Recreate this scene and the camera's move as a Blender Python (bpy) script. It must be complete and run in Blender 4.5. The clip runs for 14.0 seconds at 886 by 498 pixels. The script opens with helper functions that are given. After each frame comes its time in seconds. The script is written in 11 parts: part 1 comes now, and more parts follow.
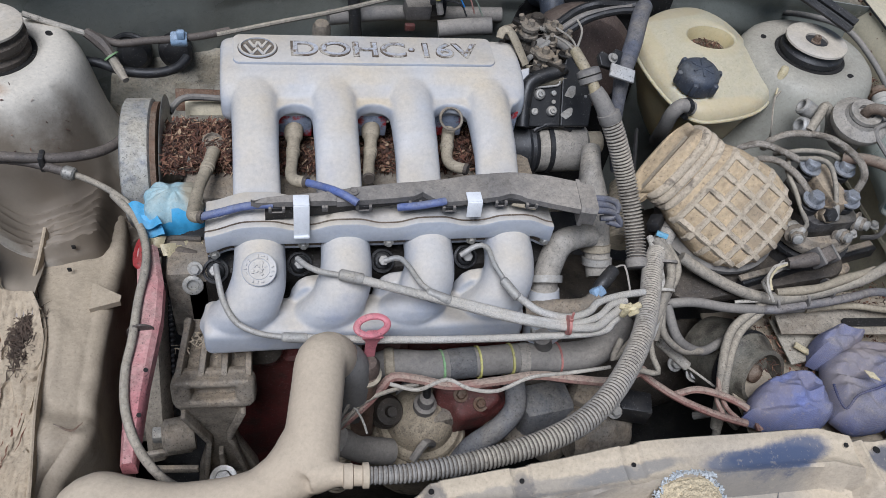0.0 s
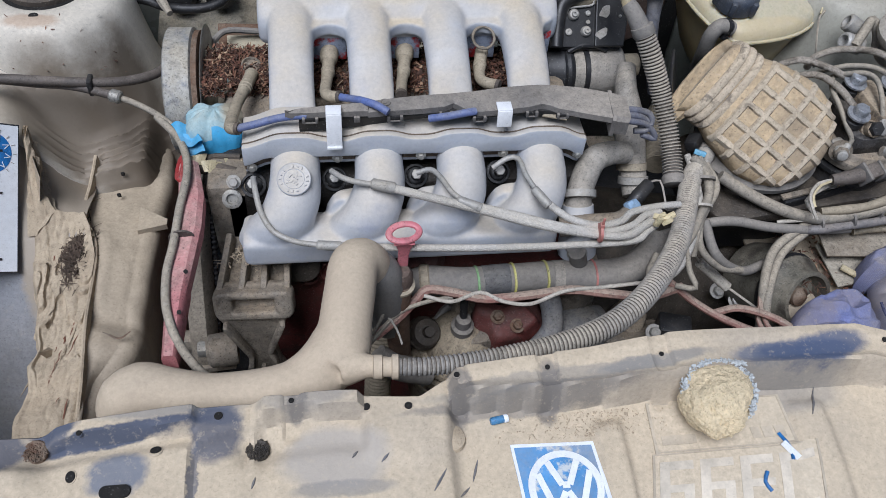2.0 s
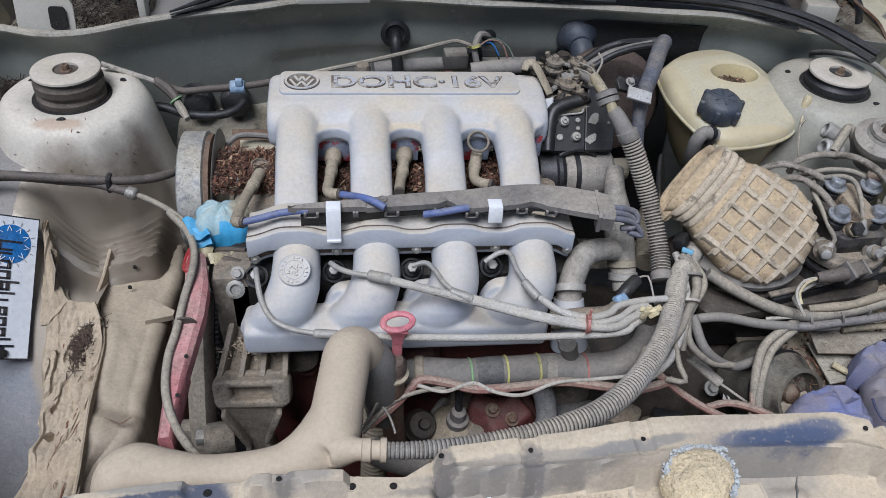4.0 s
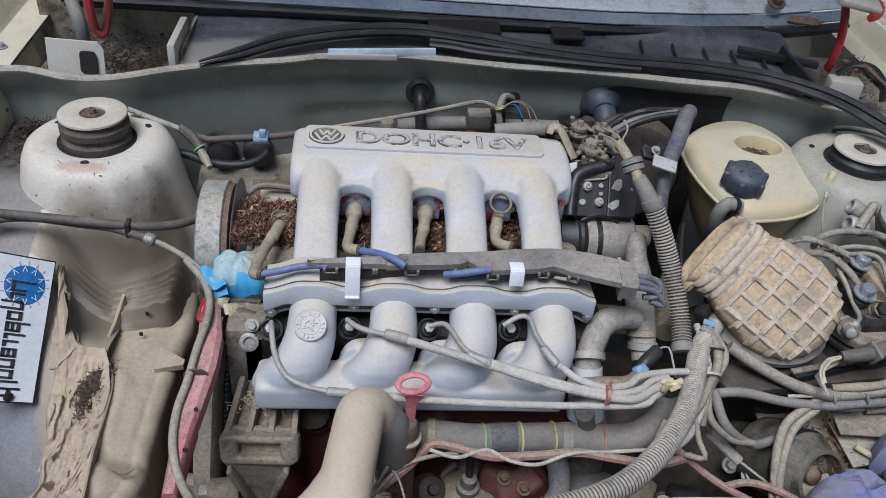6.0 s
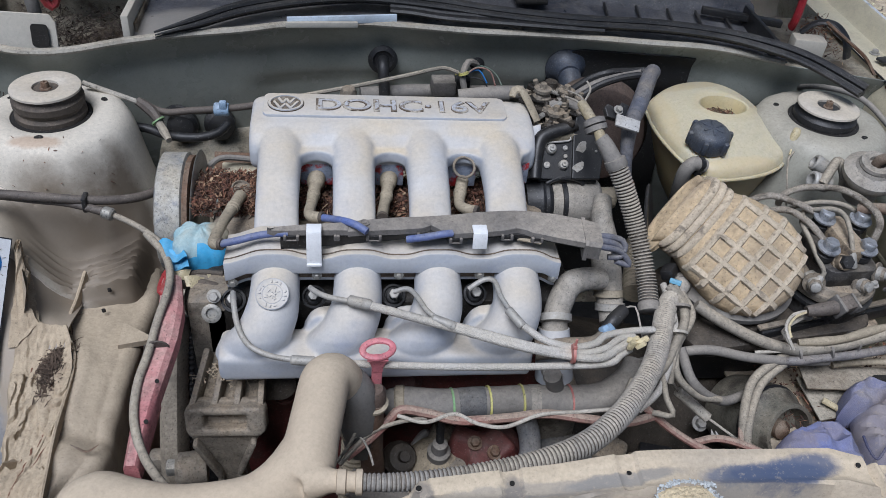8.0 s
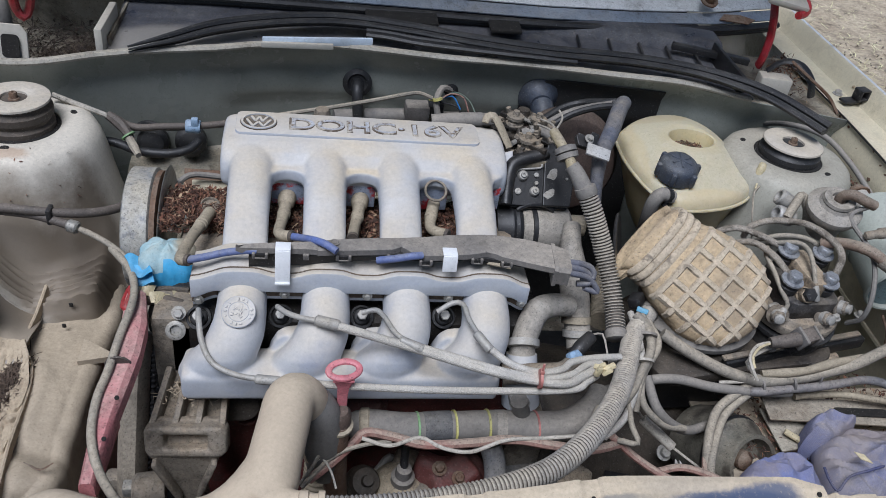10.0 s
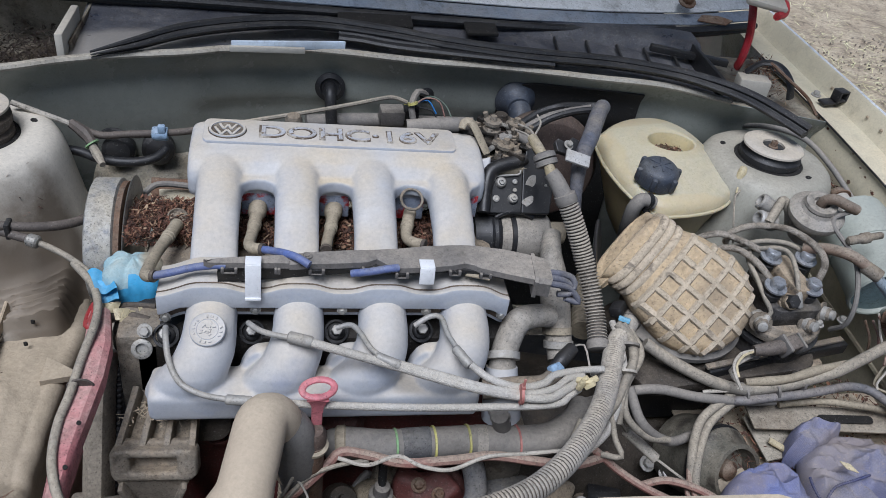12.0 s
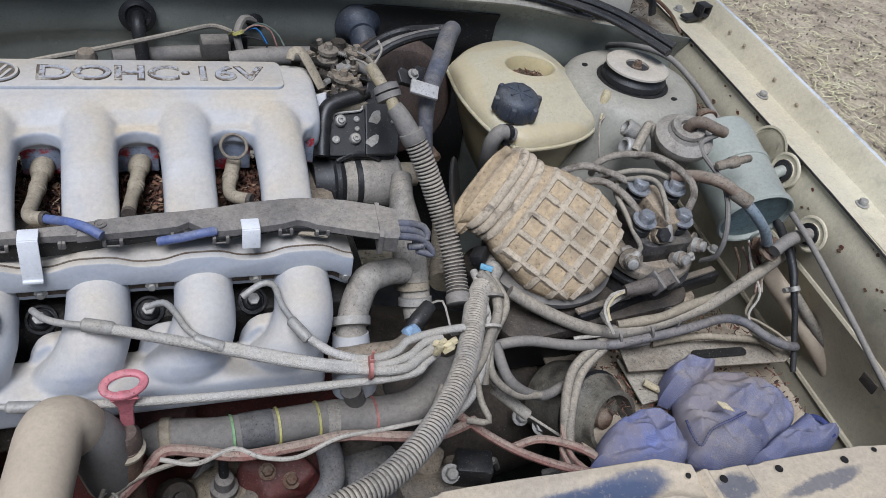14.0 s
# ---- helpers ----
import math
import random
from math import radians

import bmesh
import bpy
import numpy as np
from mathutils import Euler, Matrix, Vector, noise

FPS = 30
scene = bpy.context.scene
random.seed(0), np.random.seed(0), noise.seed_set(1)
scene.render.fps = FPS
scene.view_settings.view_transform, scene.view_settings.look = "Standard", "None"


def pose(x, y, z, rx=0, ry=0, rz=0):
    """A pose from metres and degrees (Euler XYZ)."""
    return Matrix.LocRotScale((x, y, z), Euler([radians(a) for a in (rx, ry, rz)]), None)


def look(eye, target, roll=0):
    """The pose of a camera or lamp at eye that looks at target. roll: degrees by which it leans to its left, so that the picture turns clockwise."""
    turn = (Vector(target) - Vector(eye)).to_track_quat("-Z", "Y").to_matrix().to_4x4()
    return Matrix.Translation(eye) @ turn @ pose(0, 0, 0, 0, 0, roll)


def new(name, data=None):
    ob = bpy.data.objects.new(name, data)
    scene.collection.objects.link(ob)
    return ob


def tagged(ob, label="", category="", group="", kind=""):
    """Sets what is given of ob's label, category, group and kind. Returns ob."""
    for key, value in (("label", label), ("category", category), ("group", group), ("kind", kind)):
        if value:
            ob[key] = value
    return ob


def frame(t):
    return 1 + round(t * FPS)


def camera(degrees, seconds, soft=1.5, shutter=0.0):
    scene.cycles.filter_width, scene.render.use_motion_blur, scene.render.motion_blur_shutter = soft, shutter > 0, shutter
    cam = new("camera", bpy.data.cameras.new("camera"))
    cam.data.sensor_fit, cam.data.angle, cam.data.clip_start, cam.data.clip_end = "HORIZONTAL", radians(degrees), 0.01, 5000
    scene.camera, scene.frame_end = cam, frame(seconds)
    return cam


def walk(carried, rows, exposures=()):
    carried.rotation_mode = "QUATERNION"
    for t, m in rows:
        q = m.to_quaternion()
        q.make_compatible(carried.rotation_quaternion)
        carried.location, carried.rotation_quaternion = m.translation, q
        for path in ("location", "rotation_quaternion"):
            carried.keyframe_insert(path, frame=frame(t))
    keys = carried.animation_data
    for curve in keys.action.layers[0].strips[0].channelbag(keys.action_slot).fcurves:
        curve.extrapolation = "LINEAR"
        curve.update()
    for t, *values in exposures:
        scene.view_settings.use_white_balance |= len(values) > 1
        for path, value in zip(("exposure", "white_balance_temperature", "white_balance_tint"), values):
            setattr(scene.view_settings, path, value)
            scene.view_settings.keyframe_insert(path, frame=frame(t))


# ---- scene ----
cam = camera(57.2, 14.0, soft=0.3)
PATH = [
    (0, (-0.208, -0.273, 1.363), (0.193, 1.008, -0.12), 11.1),
    (0.5, (-0.217, -0.269, 1.376), (0.185, 1.026, -0.094), 8.5),
    (1, (-0.194, -0.268, 1.308), (0.249, 0.964, -0.204), 7.6),
    (1.5, (-0.198, -0.291, 1.303), (0.183, 0.931, -0.233), 9.0),
    (2, (-0.184, -0.348, 1.316), (0.07, 0.943, -0.19), 5.8),
    (2.5, (-0.182, -0.367, 1.321), (-0.049, 0.96, -0.169), 2.6),
    (3, (-0.161, -0.378, 1.335), (-0.047, 1.042, -0.069), 1.1),
    (3.2, (-0.158, -0.38, 1.334), (-0.007, 1.062, -0.044), 1.7),
    (5.3, (-0.176, -0.403, 1.317), (0.049, 1.124, 0.045), 5.9),
    (5.5, (-0.176, -0.394, 1.317), (0.045, 1.141, 0.055), 6.1),
    (6, (-0.177, -0.375, 1.323), (0.027, 1.202, 0.11), 6.3),
    (6.5, (-0.169, -0.38, 1.322), (0.024, 1.199, 0.11), 5.9),
    (7, (-0.16, -0.389, 1.305), (0.049, 1.168, 0.068), 5.8),
    (7.5, (-0.161, -0.387, 1.308), (0.065, 1.161, 0.062), 5.6),
    (8, (-0.156, -0.381, 1.306), (0.094, 1.163, 0.059), 5.8),
    (8.2, (-0.156, -0.379, 1.303), (0.102, 1.163, 0.055), 6.1),
    (10.3, (-0.158, -0.385, 1.298), (0.173, 1.197, 0.12), 9.0),
    (10.5, (-0.162, -0.385, 1.293), (0.172, 1.193, 0.11), 9.1),
    (11, (-0.15, -0.379, 1.286), (0.197, 1.179, 0.08), 9.1),
    (11.5, (-0.151, -0.384, 1.29), (0.207, 1.174, 0.087), 9.0),
    (12, (-0.152, -0.355, 1.295), (0.227, 1.215, 0.116), 9.3),
    (12.5, (-0.135, -0.315, 1.247), (0.3, 1.14, -0.053), 10.4),
    (13, (-0.13, -0.283, 1.233), (0.364, 1.125, -0.099), 10.8),
    (13.5, (-0.126, -0.295, 1.277), (0.394, 1.137, -0.019), 10.9),
    (14, (-0.084, -0.264, 1.247), (0.569, 1.139, -0.019), 12.6),
]
walk(cam, [(t, look(eye, target, roll)) for t, eye, target, roll in PATH])

# ---- light ----
world = bpy.data.worlds.new("sky")
scene.world = world
world.use_nodes = True
wn, wl = world.node_tree.nodes, world.node_tree.links
sky = wn.new("ShaderNodeTexSky")
sky.sky_type, sky.sun_disc = "NISHITA", False
sky.sun_elevation, sky.sun_rotation = radians(62), radians(-150)
sky.air_density, sky.dust_density = 1.2, 2.5
wl.new(sky.outputs["Color"], wn["Background"].inputs["Color"])
wn["Background"].inputs["Strength"].default_value = 0.050

sun_data = bpy.data.lights.new("sun", "SUN")
sun_data.energy, sun_data.angle, sun_data.color = 3.85, radians(30), (1.0, 0.965, 0.94)
sun = new("sun", sun_data)
sun.matrix_world = look((-0.7, -1.2, 2.6), (0, 0, 0))
scene.view_settings.exposure = -0.08
scene.view_settings.use_white_balance = True
scene.view_settings.white_balance_temperature = 5660
scene.view_settings.white_balance_tint = 11

# ---- materials ----
def lin(r, g, b):
    return tuple(((c / 255) / 12.92 if c / 255 < 0.04045 else ((c / 255 + 0.055) / 1.055) ** 2.4) for c in (r, g, b)) + (1.0,)


DUST = lin(164, 155, 139)


def surface(name, col, rough=0.6, metal=0.0, dust=0.5, dust_col=DUST, spots=None, spot_scale=18.0, spot_amount=0.35,
            fine=230.0, bump=0.25, vary=0.25, up=0.6, rust=0.0, coat=0.0, dirt=1.0, stretch=(1, 1, 1), crisp=0.3, cloud=7.0, spot_soft=0.08, grain=1.0):
    """Worn, dusty surface: base colour with large and fine variation, blotches of a second colour, settled dust and grain."""
    m = bpy.data.materials.new(name)
    m.use_nodes = True
    n, l = m.node_tree.nodes, m.node_tree.links
    b = n["Principled BSDF"]
    tc = n.new("ShaderNodeTexCoord")
    mp = n.new("ShaderNodeMapping")
    mp.inputs["Scale"].default_value = stretch
    l.new(tc.outputs["Object"], mp.inputs["Vector"])
    placed = mp.outputs["Vector"]

    def noise_tex(scale, detail=4.0, rough_=0.6):
        t = n.new("ShaderNodeTexNoise")
        t.inputs["Scale"].default_value, t.inputs["Detail"].default_value, t.inputs["Roughness"].default_value = scale, detail, rough_
        l.new(placed, t.inputs["Vector"])
        return t

    def ramp(src, lo, hi):
        r = n.new("ShaderNodeMapRange")
        r.inputs["From Min"].default_value, r.inputs["From Max"].default_value = lo, hi
        l.new(src, r.inputs["Value"])
        return r.outputs["Result"]

    def mix(fac, a, b_, kind="MIX"):
        x = n.new("ShaderNodeMix")
        x.data_type, x.blend_type = "RGBA", kind
        for sock, v in ((x.inputs[0], fac), (x.inputs[6], a), (x.inputs[7], b_)):
            if hasattr(v, "links"):
                l.new(v, sock)
            else:
                sock.default_value = v
        return x.outputs[2]

    def mathn(op, a, b_):
        x = n.new("ShaderNodeMath")
        x.operation, x.use_clamp = op, True
        for sock, v in zip(x.inputs, (a, b_)):
            if hasattr(v, "links"):
                l.new(v, sock)
            else:
                sock.default_value = v
        return x.outputs[0]

    big, small = noise_tex(spot_scale), noise_tex(fine, 6.0, 0.7)
    colour = mix(ramp(big.outputs["Fac"], 0.3, 0.7), tuple(c * (1 - vary) for c in col[:3]) + (1,), tuple(min(1, c * (1 + vary)) for c in col[:3]) + (1,))
    if spots:
        patch = noise_tex(spot_scale * 1.7, 5.0, 0.65)
        colour = mix(ramp(patch.outputs["Fac"], 0.62 - spot_amount * 0.4, 0.62 + spot_soft - spot_amount * 0.4), colour, spots)
    if rust:
        rusty = noise_tex(spot_scale * 3.1, 8.0, 0.75)
        colour = mix(ramp(rusty.outputs["Fac"], 0.72 - rust * 0.3, 0.78 - rust * 0.3), colour, lin(96, 58, 36))
    geo = n.new("ShaderNodeNewGeometry")
    sep = n.new("ShaderNodeSeparateXYZ")
    l.new(geo.outputs["Normal"], sep.inputs[0])
    settled = ramp(sep.outputs["Z"], 0.9 - 1.3 * up - 0.2, 0.95)
    film = noise_tex(spot_scale * 0.8, cloud, 0.7 if cloud > 4 else 0.5)
    amount = mathn("MULTIPLY", mathn("ADD", mathn("MULTIPLY", settled, 0.75), 0.25), ramp(film.outputs["Fac"], 0.70 - crisp / 2 - dust * 0.5, 0.70 + crisp / 2 - dust * 0.5))
    amount = mathn("MULTIPLY", amount, min(1.0, 0.35 + dust))
    dusty = mix(ramp(small.outputs["Fac"], 0.3, 0.7), tuple(c * (1 - 0.18 * grain) for c in dust_col[:3]) + (1,), tuple(min(1, c * (1 + 0.12 * grain)) for c in dust_col[:3]) + (1,))
    if dust > 0:
        colour = mix(amount, colour, dusty)
    grime = noise_tex(spot_scale * 5.3, 9.0, 0.78)
    colour = mix(mathn("MULTIPLY", ramp(grime.outputs["Fac"], 0.50, 0.30), 0.55 * dirt), colour, (0.030, 0.025, 0.020, 1))
    speck = noise_tex(fine * 2.2, 3.0, 0.5)
    colour = mix(mathn("MULTIPLY", ramp(speck.outputs["Fac"], 0.61, 0.68), 0.6 * dirt), colour, (0.018, 0.015, 0.012, 1))
    colour = mix(mathn("MULTIPLY", ramp(speck.outputs["Fac"], 0.37, 0.29), 0.18 * dirt), colour, (0.62, 0.60, 0.55, 1))
    colour = mix(ramp(small.outputs["Fac"], 0.25, 0.75), mix(min(0.34, 0.06 + 0.3 * dirt), colour, (0.02, 0.017, 0.013, 1)), colour)
    l.new(colour, b.inputs["Base Color"])
    if dust > 0:
        rr = n.new("ShaderNodeMapRange")
        rr.inputs["To Min"].default_value, rr.inputs["To Max"].default_value = rough, max(rough, 0.85)
        l.new(amount, rr.inputs["Value"])
        l.new(rr.outputs["Result"], b.inputs["Roughness"])
        if metal:
            mm = n.new("ShaderNodeMapRange")
            mm.inputs["To Min"].default_value, mm.inputs["To Max"].default_value = metal, 0.0
            l.new(amount, mm.inputs["Value"])
            l.new(mm.outputs["Result"], b.inputs["Metallic"])
    else:
        b.inputs["Roughness"].default_value, b.inputs["Metallic"].default_value = rough, metal
    b.inputs["Coat Weight"].default_value = coat
    if bump:
        bp = n.new("ShaderNodeBump")
        bp.inputs["Strength"].default_value, bp.inputs["Distance"].default_value = bump, 0.0015
        both = n.new("ShaderNodeMath")
        both.operation = "MULTIPLY_ADD"
        both.inputs[1].default_value = 1.6
        l.new(film.outputs["Fac"], both.inputs[0])
        l.new(small.outputs["Fac"], both.inputs[2])
        l.new(both.outputs[0], bp.inputs["Height"])
        l.new(bp.outputs["Normal"], b.inputs["Normal"])
    return m


SILVER = surface("silver_spray_paint", lin(178, 186, 198), 0.42, 0.10, 0.70, lin(198, 184, 158), spots=lin(144, 162, 196), spot_scale=17, spot_amount=0.20, bump=0.18, vary=0.06, dirt=0.14, crisp=0.8, cloud=4.0, spot_soft=0.35, up=0.40, grain=0.5)
BODY = surface("silver_beige_body_paint", lin(176, 175, 168), 0.40, 0.05, 0.45, lin(184, 172, 152), spots=lin(150, 152, 150), spot_scale=5, spot_amount=0.14, bump=0.12, vary=0.06, rust=0.06, dirt=0.22, crisp=0.6, cloud=3.0, spot_soft=0.25)
BODY_DIRTY = surface("dirty_inner_wing_paint", lin(166, 154, 136), 0.6, 0.0, 0.5, lin(182, 167, 143), spots=lin(126, 113, 97), spot_scale=6, spot_amount=0.16, bump=0.4, vary=0.14, rust=0.10, dirt=0.4, crisp=0.5, cloud=4.0, spot_soft=0.2, grain=0.7)
BODY_GREEN = surface("greenish_drab_paint", lin(204, 197, 172), 0.45, 0.0, 0.40, lin(208, 192, 162), spots=lin(130, 130, 108), spot_scale=5, spot_amount=0.14, bump=0.2, vary=0.12, rust=0.10, dirt=0.35, spot_soft=0.2)
WALL_PAINT = surface("firewall_grey_green_paint", lin(138, 142, 135), 0.25, 0.0, 0.14, lin(140, 134, 122), spot_scale=4, bump=0.05, vary=0.3, rust=0.04, dirt=0.3)
PANEL = surface("dusty_front_panel_paint", lin(136, 134, 134), 0.55, 0.05, 0.82, lin(198, 183, 158), spots=lin(150, 146, 140), spot_scale=6, spot_amount=0.08, bump=0.3, vary=0.08, up=1.0, dirt=0.28, crisp=0.5, cloud=4.0, spot_soft=0.2, grain=0.6)
WHITE = surface("white_paint", lin(225, 228, 230), 0.35, 0.0, 0.15, spot_scale=5, bump=0.05, vary=0.05)
BLUEGREY = surface("blue_grey_trim", lin(140, 152, 168), 0.4, 0.2, 0.2, spot_scale=10, bump=0.1)
RUBBER = surface("dusty_black_rubber", lin(28, 30, 34), 0.5, 0.0, 0.18, lin(104, 102, 98), spot_scale=20, bump=0.3)
OILY_BLACK = surface("oily_black_casting", lin(30, 28, 26), 0.45, 0.2, 0.12, lin(80, 72, 62), spot_scale=25, bump=0.7, vary=0.3)
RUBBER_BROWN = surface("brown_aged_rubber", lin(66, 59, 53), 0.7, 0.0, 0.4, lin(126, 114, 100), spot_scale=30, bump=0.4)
CABLE_DARK = surface("brown_grey_cable", lin(78, 72, 68), 0.6, 0.0, 0.45, lin(128, 118, 108), spot_scale=20, bump=0.25)
RUBBER_DUSTY = surface("very_dusty_rubber_hose", lin(106, 105, 103), 0.72, 0.0, 0.55, lin(162, 154, 142), spots=lin(74, 77, 83), spot_scale=12, spot_amount=0.22, bump=0.4, dirt=0.4, crisp=0.5, cloud=4.0, spot_soft=0.15)
PLASTIC_BLACK = surface("black_plastic", lin(26, 28, 32), 0.42, 0.0, 0.16, lin(104, 100, 94), spot_scale=14, bump=0.15)
PLASTIC_GREY = surface("dusty_grey_plastic", lin(88, 88, 90), 0.5, 0.0, 0.6, lin(160, 152, 140), spots=lin(66, 67, 70), spot_scale=12, spot_amount=0.18, bump=0.25, dirt=0.6, crisp=0.45, cloud=5.0, spot_soft=0.12)
NECK_GREY = surface("dusty_pale_grey_plastic", lin(152, 148, 141), 0.65, 0.05, 0.5, lin(172, 163, 147), spots=lin(108, 106, 102), spot_scale=16, spot_amount=0.2, bump=0.5, dirt=0.8)
HOSE_TAN = surface("dust_caked_hose", lin(180, 165, 144), 0.88, 0.0, 0.45, lin(202, 188, 164), spots=lin(150, 138, 122), spot_scale=9, spot_amount=0.10, bump=0.2, vary=0.08, up=0.7, dirt=0.10, crisp=0.7, cloud=3.0, spot_soft=0.2)
CAST = surface("dirty_cast_aluminium", lin(136, 130, 120), 0.55, 0.25, 0.5, lin(158, 142, 119), spots=lin(92, 88, 82), spot_scale=25, spot_amount=0.2, bump=0.8, vary=0.3, rust=0.1)
CAST_DARK = surface("oily_dark_cast_metal", lin(60, 55, 50), 0.5, 0.25, 0.36, lin(112, 101, 86), spots=lin(44, 41, 38), spot_scale=25, spot_amount=0.25, bump=0.8, vary=0.35, rust=0.12)
ALU = surface("dull_aluminium", lin(168, 168, 164), 0.42, 0.7, 0.35, lin(170, 160, 140), spot_scale=30, bump=0.25)
STEEL = surface("dull_zinc_steel", lin(170, 169, 165), 0.5, 0.35, 0.4, lin(172, 163, 146), spot_scale=40, bump=0.2, rust=0.1, dirt=0.6)
RUSTY = surface("rusty_steel", lin(112, 84, 64), 0.8, 0.2, 0.35, spot_scale=40, bump=0.5, rust=0.6)
AIRBOX = surface("mud_dusted_plastic", lin(190, 168, 134), 0.9, 0.0, 0.55, lin(204, 182, 148), spots=lin(124, 111, 95), spot_scale=12, spot_amount=0.20, bump=1.3, vary=0.25, up=0.9, dirt=0.7, spot_soft=0.14, fine=170)
DUCT_RIB = surface("dusted_duct_rib", lin(198, 184, 162), 0.85, 0.0, 0.5, lin(194, 178, 152), spots=lin(110, 102, 92), spot_scale=40, spot_amount=0.15, bump=0.6, dirt=0.7)
LEAD_GREY = surface("grey_blue_lead", lin(104, 108, 126), 0.6, 0.0, 0.5, lin(146, 142, 136), spot_scale=30, bump=0.2)
TANK = surface("yellowed_translucent_plastic", lin(200, 194, 168), 0.34, 0.0, 0.34, lin(178, 167, 142), spots=lin(186, 168, 122), spot_scale=6, spot_amount=0.16, bump=0.06, vary=0.08, dirt=0.3, crisp=0.7, cloud=3.5, spot_soft=0.3, grain=0.6)
TANK_LOW = surface("amber_tank_plastic", lin(196, 182, 142), 0.34, 0.0, 0.15, lin(180, 166, 134), spots=lin(176, 154, 106), spot_scale=6, spot_amount=0.2, bump=0.06, vary=0.10, dirt=0.25, spot_soft=0.3, grain=0.5)
for m in (TANK, TANK_LOW):
    p = m.node_tree.nodes["Principled BSDF"]
    p.inputs["Subsurface Weight"].default_value, p.inputs["Subsurface Scale"].default_value = 0.5, 0.012
    p.inputs["Subsurface Radius"].default_value = (1.0, 0.8, 0.5)
CAP = surface("dark_blue_grey_plastic", lin(58, 66, 80), 0.5, 0.0, 0.35, lin(120, 120, 116), spot_scale=20, bump=0.2)
FILTER_GREEN = surface("grey_green_metal_can", lin(164, 172, 164), 0.42, 0.1, 0.4, lin(176, 172, 158), spots=lin(146, 152, 144), spot_scale=8, spot_amount=0.12, bump=0.12, vary=0.06, rust=0.06, dirt=0.3, crisp=0.7, cloud=3.0, spot_soft=0.2)
PINK = surface("faded_pink_plastic", lin(206, 122, 130), 0.5, 0.0, 0.25, lin(200, 160, 150), spot_scale=20, bump=0.15, vary=0.15)
RED_GUARD = surface("faded_red_plastic", lin(188, 112, 116), 0.6, 0.0, 0.5, lin(190, 168, 156), spot_scale=14, bump=0.25, vary=0.25)
RED = surface("red_painted_metal", lin(168, 36, 44), 0.45, 0.0, 0.15, spot_scale=20, bump=0.15)
RED_DIRTY = surface("dirty_red_block_paint", lin(104, 46, 44), 0.55, 0.0, 0.42, lin(98, 74, 66), spots=lin(84, 50, 46), spot_scale=14, spot_amount=0.25, bump=0.5, vary=0.35)
BLUE_TAPE = surface("blue_masking_tape", lin(72, 164, 212), 0.65, 0.0, 0.12, lin(190, 200, 196), spot_scale=14, bump=0.3, vary=0.15, dirt=0.25)
BLUE_WIRE = surface("blue_ignition_lead", lin(88, 108, 168), 0.45, 0.0, 0.48, lin(140, 142, 150), spot_scale=30, bump=0.2, dirt=0.6)
GLOVE = surface("blue_knit_fabric", lin(122, 132, 182), 0.95, 0.0, 0.50, lin(150, 144, 142), spots=lin(96, 104, 156), spot_scale=9, spot_amount=0.2, bump=0.6, vary=0.15, fine=520, dirt=0.2, spot_soft=0.25, up=0.8)
WIRE_GREY = surface("dusty_grey_cable", lin(122, 119, 112), 0.7, 0.0, 0.65, lin(172, 162, 144), spot_scale=24, bump=0.25, dirt=0.8)
WIRE_RED = surface("faded_red_cable", lin(150, 92, 86), 0.6, 0.0, 0.65, lin(168, 150, 134), spot_scale=18, bump=0.2, vary=0.3)
WIRE_WHITE = surface("dirty_white_wire", lin(196, 190, 178), 0.6, 0.0, 0.4, spot_scale=30, bump=0.15)
BRAID = surface("braided_steel_hose", lin(212, 208, 200), 0.5, 0.15, 0.5, lin(214, 206, 190), spot_scale=30, bump=0.6, fine=600, dirt=0.35)
TIE_GREEN = surface("green_cable_tie", lin(128, 172, 118), 0.5, dust=0.3, bump=0.0)
TIE_YELLOW = surface("yellow_cable_tie", lin(204, 198, 112), 0.5, dust=0.3, bump=0.0)
TIE_RED = surface("red_cable_tie", lin(196, 122, 114), 0.5, dust=0.35, bump=0.0)
TIE_CREAM = surface("cream_plastic_clip", lin(214, 200, 160), 0.5, dust=0.3, bump=0.0)
WHITE_CLIP = surface("white_plastic_clip", lin(226, 228, 230), 0.4, dust=0.1, bump=0.03, vary=0.04, dirt=0.2)
BLUE_CLIP = surface("pale_blue_plastic", lin(150, 178, 206), 0.5, dust=0.25, bump=0.05)
YELLOWED = surface("yellowed_ceramic", lin(178, 164, 128), 0.5, dust=0.45, bump=0.1)
BOOT = surface("tan_rubber_boot", lin(148, 138, 118), 0.75, dust=0.5, dust_col=lin(180, 168, 146), spot_scale=20, bump=0.35, dirt=0.7)
# Flat black, mostly for holes and slots: their inner dark put into colour.
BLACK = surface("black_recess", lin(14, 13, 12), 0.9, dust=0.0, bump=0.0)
STICKER = surface("white_vinyl_sticker", lin(232, 236, 240), 0.35, dust=0.10, spot_scale=12, bump=0.02, vary=0.03, dirt=0.2)
INK = surface("dark_ink", lin(36, 38, 46), 0.45, dust=0.1, bump=0.0)
INK_BLUE = surface("blue_ink", lin(36, 116, 186), 0.45, dust=0.15, bump=0.0)
INK_FADED = surface("faded_grey_ink", lin(150, 142, 128), 0.6, dust=0.3, bump=0.0)
DEBRIS = surface("dry_leaf_litter", lin(78, 56, 44), 0.95, dust=0.3, dust_col=lin(134, 112, 92), spot_scale=130, bump=0.4, vary=0.7, fine=500)


